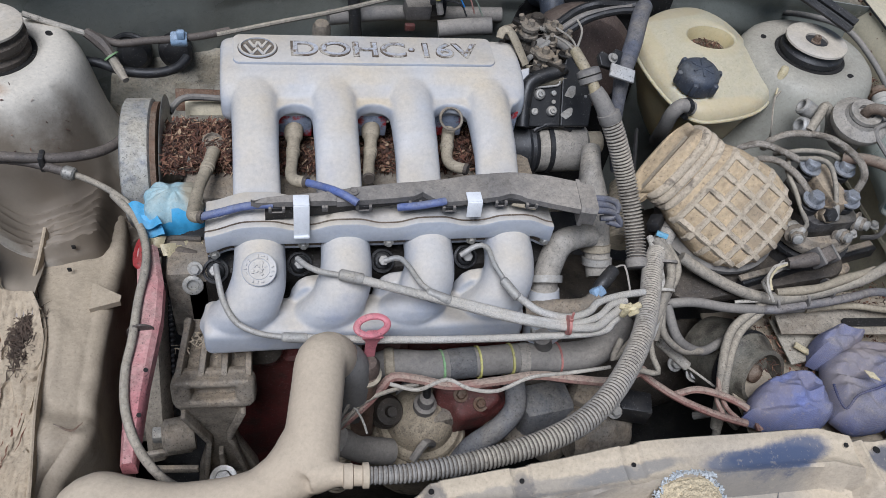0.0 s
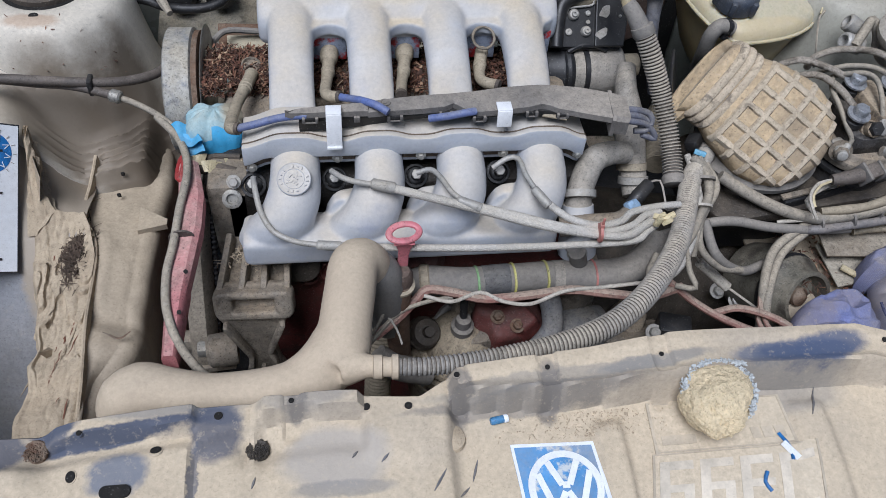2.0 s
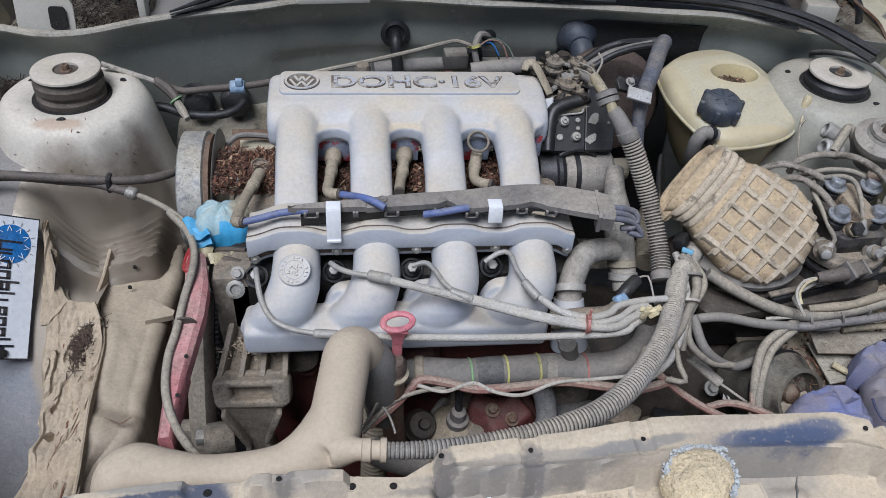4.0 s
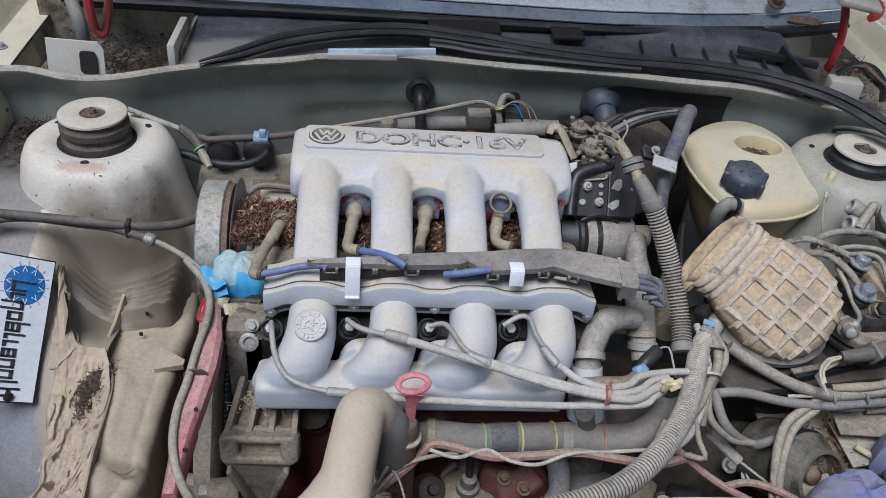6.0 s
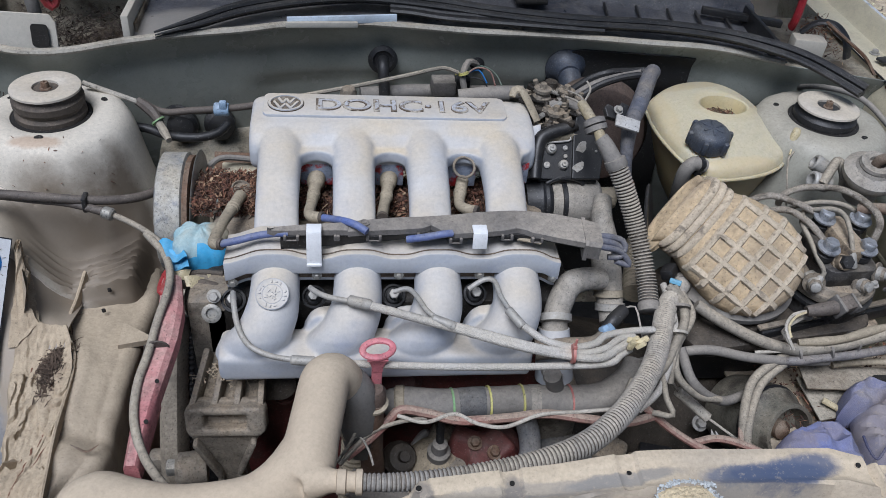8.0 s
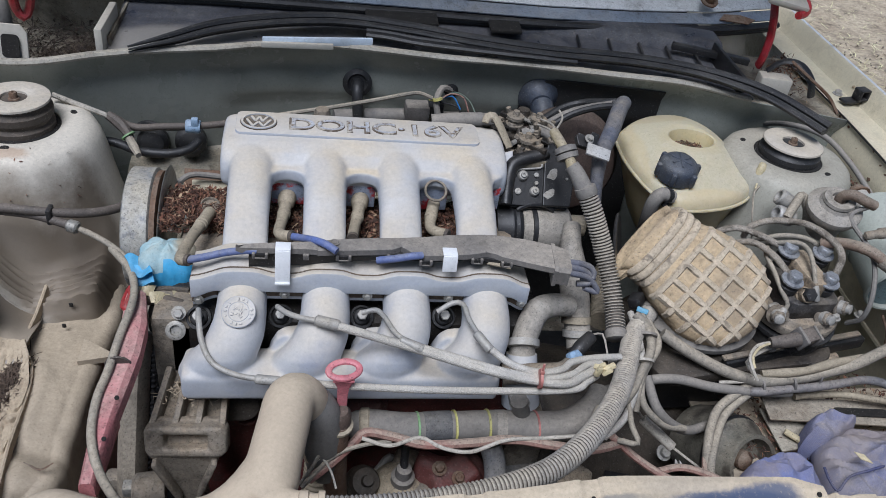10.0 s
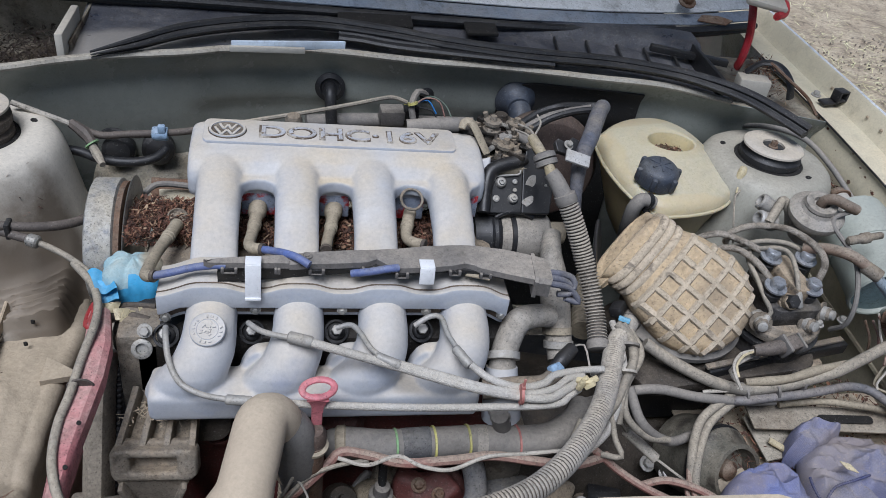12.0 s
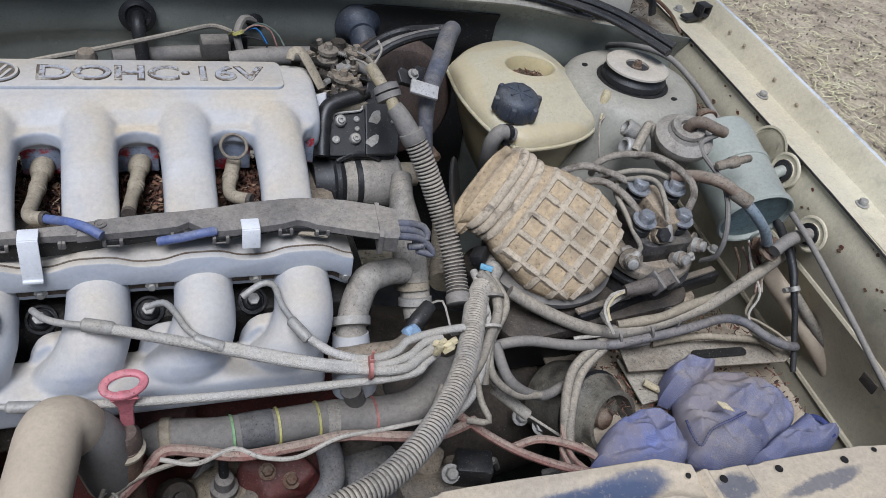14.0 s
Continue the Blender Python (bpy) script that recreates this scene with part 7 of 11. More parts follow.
def pressure_regulator():
    t = thing("pressure_regulator", "pale dusty round diaphragm regulator with a rubber elbow", "regulator")
    c = Vector((0.492, 0.398, 0.800))
    m = axis(c, (-0.1, -0.25, 1))
    part("body", lathe([(0.012, -0.05), (0.020, -0.045), (0.022, -0.018), (0.031, -0.012), (0.034, -0.006), (0.034, 0.0), (0.030, 0.003), (0.022, 0.006), (0.020, 0.010), (0.010, 0.011)], 34, m), NECK_GREY, t)
    part("top_ring", lathe([(0.0095, 0.009), (0.020, 0.012), (0.019, 0.016), (0.010, 0.016), (0.009, 0.010)], 28, m), NECK_GREY, t)
    part("elbow", tube([m @ Vector((0, 0, 0.006)), m @ Vector((0.001, 0, 0.020)), m @ Vector((0.010, -0.003, 0.028)), m @ Vector((0.026, -0.004, 0.024)), m @ Vector((0.040, -0.002, 0.018))], 0.0065, 12, 0.003), surface("brown_rubber", lin(112, 92, 78), 0.7, dust=0.5, spot_scale=30), t, "brown rubber elbow")
    part("thin_hose", tube([m @ Vector((0.038, -0.002, 0.018)), (0.5005, 0.3752, 0.8000), (0.5175, 0.3327, 0.7750), (0.5081, 0.2937, 0.7500), (0.5067, 0.2862, 0.7150), (0.5051, 0.3030, 0.6900)], 0.0030, 8, 0.006), RUBBER_DUSTY, t)
    for q, d in (((0.4577, 0.4467, 0.7750), (-0.8, 0.3, 0.4)), ((0.4451, 0.4222, 0.7680), (-0.9, 0, 0.3))):
        part("port", lathe([(0.011, -0.014), (0.011, 0.010), (0.009, 0.012), (0.007, 0.012), (0.006, 0.004), (0, 0.004)], 16, axis(q, d)), STEEL, t)
    part("bridge_pipe", tube([(0.4425, 0.4100, 0.7720), (0.4567, 0.4236, 0.7850), (0.4700, 0.4361, 0.7900), (0.4756, 0.4241, 0.7800), (0.4758, 0.4098, 0.7600)], 0.006, 10, 0.004), WIRE_GREY, t)
    return t


pressure_regulator()


def fuel_filter():
    t = thing("fuel_filter", "grey-green metal fuel filter canister lying aslant", "fuel filter")
    a, b = Vector((0.5990, 0.4680, 0.7520)), Vector((0.5950, 0.3390, 0.7160))
    d = b - a
    L = d.length
    m = axis(a, d)
    part("can", lathe([(0.012, -0.006), (0.028, -0.004), (0.042, 0.004), (0.0445, 0.014), (0.0445, L * 0.55), (0.0448, L * 0.56), (0.0445, L - 0.012), (0.047, L - 0.008), (0.0475, L - 0.002), (0.0455, L), (0.0435, L - 0.001), (0.042, L - 0.007), (0.0, L - 0.009)], 40, m), FILTER_GREEN, t)
    part("end_plate", lathe([(0.0418, L - 0.0062), (0.020, L - 0.0058), (0.0, L - 0.0056)], 36, m), surface("blue_grey_end_plate", lin(124, 150, 156), 0.45, 0.1, 0.4, lin(150, 148, 138), spot_scale=20, bump=0.2), t, "blue-grey recessed end plate")
    part("neck", lathe([(0.011, -0.03), (0.012, -0.02), (0.014, -0.018), (0.014, -0.008), (0.018, -0.004)], 18, m), BODY, t)
    nut = tuple(a - d.normalized() * 0.028)
    bolt("inlet_nut", nut, -d, 0.010, RUSTY, t)
    bolt("outlet_nut", tuple(b + d.normalized() * 0.001 + Vector((0.012, -0.005, -0.02))), d, 0.009, FILTER_GREEN, t)
    part("strap", lathe([(0.0452, L * 0.44), (0.0462, L * 0.445), (0.0462, L * 0.485), (0.0452, L * 0.49)], 36, m), FILTER_GREEN, t)
    sc = Vector((0.5335, 0.3507, 0.7950))
    part("strap_screw", lathe([(0.0035, -0.026), (0.0055, -0.024), (0.0055, -0.008), (0.007, -0.006), (0.007, 0.004), (0.0045, 0.006), (0.0045, 0.022), (0.003, 0.024)], 10, axis(sc, (1, 0.15, 0.1))), CAST, t, "corroded threaded strap screw")
    return t


fuel_filter()
hose_f = thing("fuel_hose", "rusty brown fuel hose with a blue-grey end over the filter", "fuel hose")
part("rubber_hose", tube([(0.4732, 0.3684, 0.7650), (0.4908, 0.3495, 0.7780), (0.5065, 0.3251, 0.7850), (0.5273, 0.3090, 0.7750)], 0.0068, 12, 0.005), surface("rust_brown_hose", lin(128, 104, 88), 0.75, dust=0.5, spot_scale=24, bump=0.3), hose_f)
part("sleeve", lathe([(0.0075, -0.010), (0.0085, -0.008), (0.0085, 0.010), (0.007, 0.012)], 14, axis((0.5251, 0.3099, 0.7760), (0.6, -0.6, -0.2))), CAST, hose_f)
part("blue_hose", tube([(0.5273, 0.3083, 0.7740), (0.5439, 0.2964, 0.7600), (0.5693, 0.2966, 0.7350), (0.5843, 0.2987, 0.7150)], 0.0062, 12, 0.005), surface("blue_grey_hose", lin(132, 148, 160), 0.6, dust=0.4), hose_f)
bolt("banjo_nut", (0.5964, 0.3048, 0.7000), (0.2, -0.5, 0.8), 0.011, RUSTY, hose_f)


# ---- coolant reservoir ----
wear_and_shade_patches(TANK, [((0.290, 0.575, 0), (0.016, 0.080), 0, 0.35, lin(186, 168, 128)), ((0.370, 0.478, 0), (0.090, 0.014), 5, 0.4, lin(190, 170, 128)), ((0.446, 0.545, 0), (0.012, 0.070), 5, 0.35, lin(188, 170, 130)), ((0.345, 0.660, 0), (0.060, 0.018), 10, 0.5, lin(176, 160, 128)), ((0.38, 0.595, 0), (0.045, 0.038), 0, 0.25, lin(186, 168, 124))], 0.12)


def reservoir():
    t = thing("coolant_reservoir", "yellowed translucent plastic coolant reservoir, dusty on top", "coolant reservoir")
    top = [(0.2807, 0.6249, 0.7680), (0.3104, 0.6559, 0.7710), (0.3507, 0.6773, 0.7730), (0.3972, 0.6806, 0.7730), (0.4312, 0.6492, 0.7710), (0.4471, 0.5899, 0.7670), (0.4515, 0.5317, 0.7600), (0.4426, 0.5046, 0.7550), (0.4105, 0.4825, 0.7520), (0.3633, 0.4709, 0.7500), (0.3241, 0.4727, 0.7500), (0.2983, 0.5095, 0.7550), (0.2818, 0.5693, 0.7620)]
    top = [Vector(q) for q in top]
    c = sum(top, Vector()) / len(top)
    dense = [q for q, _ in smooth_path(top + [top[0]], 0.008)][:-1]
    n = Vector((0.0, -0.12, 1)).normalized()

    def ring(k, dz, cc=c):
        return [cc + (q - cc) * k + Vector((0, 0, dz)) for q in dense]
    b = bmesh.new()
    def at(dx, dy):
        return c + Vector((dx, dy, 0))
    rings(b, [ring(0.52, -0.14, at(0.032, 0.022)), ring(0.64, -0.115, at(0.026, 0.018)), ring(0.77, -0.07, at(0.016, 0.011)), ring(0.90, -0.030, at(0.005, 0.004)), ring(0.945, -0.018), ring(0.94, -0.012)])
    part("lower_tank", b, TANK_LOW, t, "amber stained lower half")
    b = bmesh.new()
    loops = [ring(0.95, -0.0185), ring(1.0, -0.0175), ring(1.01, -0.013), ring(1.0, -0.009), ring(0.985, -0.004), ring(0.95, 0.001), ring(0.90, 0.004), ring(0.80, 0.006)]
    f = Vector((0.3799, 0.5950, 0.7810))

    def mouth(r, dz):
        out = []
        for q in dense:
            d = Vector((q.x - f.x, q.y - f.y, 0)).normalized()
            out.append(f + Vector((d.x * r, d.y * r * 0.80, dz)))
        return out
    rim0 = ring(0.80, 0.006)
    lip = mouth(0.036, 0.0)
    loops += [[a.lerp(c_, 0.5) + Vector((0, 0, 0.0015)) for a, c_ in zip(rim0, lip)], lip, mouth(0.0335, -0.0012)]
    rings(b, loops, caps=False)
    fb = bmesh.new()
    rings(fb, [mouth(0.0336, -0.0012), mouth(0.0315, -0.005), mouth(0.029, -0.014), mouth(0.027, -0.022), mouth(0.010, -0.0225)], caps=False)
    part("funnel", fb, TANK_LOW, t, "stained amber filler funnel")
    part("tank", b, TANK, t)
    part("funnel_floor", lathe([(0.0275, -0.022), (0.0275, -0.0185), (0.012, -0.017), (0.0, -0.0165)], 30, Matrix.Translation(f), squash=0.80), surface("dirty_funnel_floor", lin(96, 84, 60), 0.9, dust=0.2, spot_scale=60), t, "dirt-filled funnel floor")
    part("moulded_seam", tube([q for q in ring(1.008, -0.0125)] + [ring(1.008, -0.0125)[0]], 0.0026, 8, 0.01), TANK, t, "raised moulded seam")
    m = axis((0.3307, 0.5129, 0.7720), (0, -0.15, 1))
    cap = lathe([(0.024, -0.010), (0.0265, -0.008), (0.027, 0.006), (0.0255, 0.013), (0.021, 0.0175), (0.012, 0.0195), (0.0, 0.020)], 36, m)
    lid = part("cap", cap, CAP, t, "dark blue-grey screw cap")
    for a in range(0, 360, 60):
        part("cap_lug", box(0.010, 0.008, 0.020, m @ pose(0, 0, 0, 0, 0, a) @ Matrix.Translation((0.0262, 0, 0.003)), 0.003), CAP, lid)
    for a in (0, 60, 120):
        part("cap_ridge", box(0.030, 0.003, 0.002, m @ pose(0, 0, 0, 0, 0, a + 20) @ Matrix.Translation((0, 0, 0.0198)), 0.0008), CAP, lid)
    part("outlet_hose", tube([(0.3173, 0.4773, 0.7520), (0.3022, 0.4769, 0.7570), (0.2927, 0.4758, 0.7450), (0.2969, 0.4870, 0.7100), (0.3156, 0.5208, 0.6600)], 0.0095, 14, 0.005), RUBBER_DUSTY, t, "dusty grey rubber outlet hose")
    clamp_band((0.3094, 0.4777, 0.7550), (1, 0.3, -0.2), 0.0102, 0.007, PLASTIC_BLACK, t)
    return t


reservoir()
flakes("leaf_litter", 130, lambda r: (lambda a, q: ((0.3799, 0.5950, 0.7810)[0] + q * math.cos(a), (0.3799, 0.5950, 0.7810)[1] + q * 0.75 * math.sin(a), 0.7665))(r.uniform(0, 6.28), 0.022 * math.sqrt(r.random())), "dark dry scraps lying in the reservoir mouth", size=(0.003, 0.008), seed=12)
tube_w = thing("temperature_wire", "cream connector with a thin wire beside the reservoir", "connector")
part("connector", lathe([(0.0035, -0.014), (0.0062, -0.012), (0.0068, -0.003), (0.0060, 0.004), (0.0050, 0.012), (0.003, 0.014)], 12, axis((0.4534, 0.5167, 0.7750), (0.15, 0.25, 1))), TIE_CREAM, tube_w)
part("metal_band", lathe([(0.0066, -0.016), (0.0072, -0.014), (0.0072, -0.010), (0.0060, -0.009)], 12, axis((0.4534, 0.5167, 0.7750), (0.15, 0.25, 1))), STEEL, tube_w)
part("wire", tube([(0.4537, 0.5135, 0.7680), (0.4535, 0.5027, 0.7640), (0.4419, 0.4944, 0.7580), (0.4356, 0.4766, 0.7460), (0.4331, 0.4598, 0.7300), (0.4459, 0.4652, 0.7000)], 0.0014, 6), WIRE_GREY, tube_w)
part("wire", tube([(0.4528, 0.5134, 0.7680), (0.4479, 0.5051, 0.7640), (0.4431, 0.4970, 0.7600)], 0.0013, 6), TIE_CREAM, tube_w)

booster = thing("brake_booster", "dull maroon round brake booster behind the linkage", "brake booster")
part("shell", lathe([(0.05, -0.08), (0.074, -0.06), (0.080, -0.04), (0.080, -0.025), (0.07, -0.01), (0.04, 0.0), (0.0, 0.002)], 40, axis((0.215, 0.605, 0.715), (0, -1, 0.15))), MAROON, booster)
part("mount_bolt", lathe([(0.007, 0), (0.007, 0.02), (0.005, 0.022)], 8, axis((0.26, 0.585, 0.66), (0.2, -1, 0))), RUSTY, booster)


# ---- throttle side ----
def throttle_assembly():
    t = thing("throttle_assembly", "dusty grey throttle duct with rubber coupling and black bracket plate", "throttle body")
    a = Vector((0.0946, 0.4503, 0.7120))
    m = axis(a, (1, 0.03, 0.0))
    part("coupling", lathe([(0.029, -0.02), (0.031, -0.006), (0.033, 0.0), (0.031, 0.004), (0.033, 0.008), (0.031, 0.012), (0.029, 0.014)], 30, m), RUBBER, t, "black rubber coupling")
    part("drum", lathe([(0.027, 0.012), (0.030, 0.015), (0.030, 0.03), (0.031, 0.032), (0.031, 0.074), (0.027, 0.078), (0.0, 0.079)], 32, m), NECK_GREY, t)
    part("band", lathe([(0.0305, 0.026), (0.032, 0.0265), (0.032, 0.032), (0.0305, 0.033)], 30, m), PLASTIC_BLACK, t)
    part("stub", lathe([(0.014, 0.078), (0.014, 0.10), (0.010, 0.102)], 18, m @ Matrix.Translation((0.0, 0.006, 0))), BOOT, t)
    part("arch_strap", tube([(0.1004, 0.4438, 0.7450), (0.1135, 0.4459, 0.7520), (0.1350, 0.4458, 0.7520), (0.1476, 0.4455, 0.7450)], 0.003, 8), PLASTIC_BLACK, t)
    mz = axis((0.1182, 0.4650, 0.7780), (0.0, -0.72, 0.69), (0, 0, 1))
    black = surface("worn_black_plate", lin(14, 15, 17), 0.42, 0.0, 0.06, lin(90, 86, 80), spot_scale=16, bump=0.2, dirt=0.5)
    part("bracket_plate", prism([(-0.0272, 0.0044), (-0.0217, 0.0122), (0.0096, 0.0150), (0.0157, 0.0263), (0.0140, -0.0341), (-0.0279, -0.0335)], 0.004, mz @ Matrix.Translation((0, 0, -0.006)), 0.001), black, t, "worn black painted bracket plate", smooth=False)
    part("folded_plate", prism([(0.0150, 0.0241), (0.0190, 0.0454), (0.0266, 0.0486), (0.0335, 0.0376), (0.0537, 0.0268), (0.0542, 0.0049), (0.0476, -0.0343), (0.0117, -0.0341)], 0.006, mz @ Matrix.Translation((0, 0, -0.003)), 0.0015), black, t, "raised black folded plate", smooth=False)
    part("backing_box", prism([(-0.0262, 0.0335), (0.0185, 0.0376), (0.0521, 0.0242), (0.0472, -0.0367), (-0.0295, -0.0359)], 0.045, mz @ Matrix.Translation((0, 0, -0.052)), 0.003), OILY_BLACK, t, smooth=False)
    for q, s in (((0.1053, 0.4679, 0.7810), 0.0066), ((0.1202, 0.4543, 0.7669), 0.0062)):
        part("pivot", lathe([(s, -0.004), (s, 0.002), (s * 0.8, 0.004), (s * 0.55, 0.0045), (s * 0.5, 0.007), (s * 0.25, 0.007), (s * 0.2, 0.005), (0, 0.005)], 18, axis(q, (0, -0.72, 0.69))), STEEL, t, "dull steel pivot pin")
    for q, s in (((0.1232, 0.4690, 0.7822), 0.0032), ((0.0991, 0.4540, 0.7665), 0.0042), ((0.1230, 0.4619, 0.7747), 0.0026), ((0.1615, 0.4631, 0.7818), 0.0018)):
        part("rivet", lathe([(s, -0.004), (s, 0.0006), (s * 0.55, 0.0014), (0.0, 0.0008)], 12, axis(q, (0, -0.72, 0.69))), STEEL, t)
    for k, q in enumerate(((0.1432, 0.4669, 0.7850), (0.1380, 0.4493, 0.7667))):
        rim = [(0.0078 * (1 + 0.25 * math.sin(3 * a + k)) * math.cos(a), 0.0058 * (1 + 0.2 * math.sin(2 * a + 2 * k)) * math.sin(a)) for a in (6.283 * i / 16 for i in range(16))]
        part("bare_patch", prism(rim, 0.0008, axis(q, (0, -0.72, 0.69)) @ pose(0, 0, 0, 0, 0, 40)), STEEL, t, "bare metal patch worn through paint", smooth=False)
    part("black_duct", tube([(0.0822, 0.4385, 0.7561), (0.0837, 0.4516, 0.7698), (0.0862, 0.4646, 0.7834), (0.0932, 0.4748, 0.7940), (0.1097, 0.4801, 0.7995), (0.1247, 0.4828, 0.8024), (0.1365, 0.4861, 0.8058)], [0.008, 0.0085, 0.009, 0.009, 0.0085, 0.008, 0.007], 16, 0.004), PLASTIC_BLACK, t, "black moulded duct curving round the plate")
    part("plate_step", tube([(0.0965, 0.4682, 0.7827), (0.0980, 0.4710, 0.7857), (0.1026, 0.4727, 0.7875), (0.1272, 0.4745, 0.7894), (0.1300, 0.4774, 0.7924), (0.1325, 0.4816, 0.7968)], 0.0013, 6, 0.004), STEEL, t, "worn bright edge of the plate")
    part("end_flange", prism([(-0.0444, 0.0303), (-0.0259, 0.0357), (-0.0268, 0.0192), (-0.0329, 0.0019), (-0.0482, 0.0042)], 0.010, mz @ Matrix.Translation((0, 0, -0.006)), 0.0025), SILVER, t, "machined plenum end flange sprayed silver", smooth=False)
    part("flange_slot", prism([(-0.0457, 0.0263), (-0.0416, 0.0269), (-0.0419, 0.0219), (-0.0465, 0.0214)], 0.0010, mz @ Matrix.Translation((0, 0, 0.0042))), BLACK, t, smooth=False)
    part("red_gasket", tube([(0.0582, 0.4649, 0.7779), (0.0638, 0.4665, 0.7796), (0.0684, 0.4629, 0.7758), (0.0700, 0.4550, 0.7676)], [0.004, 0.0065, 0.0065, 0.004], 10, 0.004, flat=0.7), RED, t, "red sealing ring")
    part("tan_strap", tube([(0.0554, 0.5096, 0.8303), (0.0588, 0.5152, 0.8362), (0.0666, 0.5160, 0.8370), (0.0738, 0.5083, 0.8290), (0.0809, 0.4977, 0.8179), (0.0868, 0.4883, 0.8081)], [0.0042, 0.0052, 0.0060, 0.0062, 0.0060, 0.0055], 10, 0.004, flat=0.55), BOOT, t, "dust-caked bent tan strap")
    return t


throttle_assembly()


def linkage():
    """Dust-caked levers, screws and springs of the throttle linkage."""
    t = thing("throttle_linkage", "dust-caked throttle linkage of small levers and screws", "throttle linkage")
    r = random.Random(21)
    part("housing", blend([box(0.075, 0.085, 0.06, Matrix.Translation((0.118, 0.545, 0.752)) @ pose(0, 0, 0, 0, 0, 8), 0.006), box(0.05, 0.03, 0.05, Matrix.Translation((0.105, 0.508, 0.762)) @ pose(0, 0, 0, 0, 0, -12), 0.004), lathe([(0.022, -0.03), (0.022, 0.026), (0.014, 0.032)], 20, Matrix.Translation((0.140, 0.530, 0.762)))], 0.0026, 3), OILY_BLACK, t)
    part("deck", box(0.068, 0.066, 0.012, Matrix.Translation((0.118, 0.522, 0.786)) @ pose(0, 0, 0, 4, 0, 6), 0.003), CAST_DARK, t)
    part("front_block", box(0.052, 0.026, 0.018, Matrix.Translation((0.116, 0.490, 0.790)) @ pose(0, 0, 0, 8, 0, 4), 0.003), BOOT, t, "dust-caked cast block")
    for k in range(34):
        q = Vector((0.086 + 0.012 * (k % 6) + r.uniform(-0.005, 0.005), 0.492 + 0.017 * (k // 6) + r.uniform(-0.006, 0.006), 0.793 + 0.0048 * (k % 4)))
        part("lever", prism(rounded(r.uniform(0.014, 0.034), r.uniform(0.006, 0.013), 0.003, 3), r.uniform(0.003, 0.006), Matrix.Translation(q) @ pose(0, 0, 0, r.uniform(-14, 14), r.uniform(-14, 14), (10, 80, 35, 140)[k % 4] + r.uniform(-15, 15)), 0.0006), (CAST, OILY_BLACK, CAST_DARK, CAST_DARK, OILY_BLACK)[k % 5], t)
        if k % 2:
            h = r.uniform(0.006, 0.013)
            part("screw", lathe([(0.0055, -0.006), (0.0062, 0.002), (0.0058, 0.003), (0.0034, 0.004), (0.0034, h), (0.001, h + 0.001)], 8, Matrix.Translation(q + Vector((0.004, 0, 0.004))) @ pose(0, 0, 0, r.uniform(-25, 25), r.uniform(-25, 25), 0)), (CAST, CAST_DARK)[k % 4 == 1], t)
    for x, y, z in ((0.104, 0.548, 0.812), (0.112, 0.500, 0.806), (0.138, 0.556, 0.806)):
        part("knurled_post", lathe([(0.012, -0.012), (0.012, 0.0), (0.009, 0.001), (0.009, 0.006), (0.0115, 0.007), (0.0115, 0.011), (0.005, 0.012), (0.004, 0.018), (0.0, 0.0185)], 12, Matrix.Translation((x, y, z))), CAST, t, "dust-caked stepped post")
    for q, e in (((0.092, 0.50, 0.808), (0.125, 0.53, 0.812)), ((0.105, 0.565, 0.815), (0.15, 0.55, 0.806))):
        part("return_spring", tube([q, Vector(q).lerp(Vector(e), 0.5), e], 0.0034, 8, rib=0.0022, depth=0.35), STEEL, t)
    part("round_cam", lathe([(0.017, -0.004), (0.018, 0.0), (0.017, 0.004), (0.009, 0.005), (0.008, 0.012), (0.004, 0.013)], 22, Matrix.Translation((0.122, 0.578, 0.806))), CAST_DARK, t)
    part("grey_hose", tube([(0.0041, 0.6076, 0.7750), (0.0366, 0.6064, 0.7800), (0.0725, 0.6028, 0.7850)], 0.011, 14), RUBBER_DUSTY, t)
    part("gutter_hose", tube([(0.1063, 0.5346, 0.8000), (0.1310, 0.5391, 0.8080), (0.1509, 0.5287, 0.8050), (0.1589, 0.5127, 0.8000)], 0.007, 10), RUBBER_DUSTY, t)
    return t


linkage()


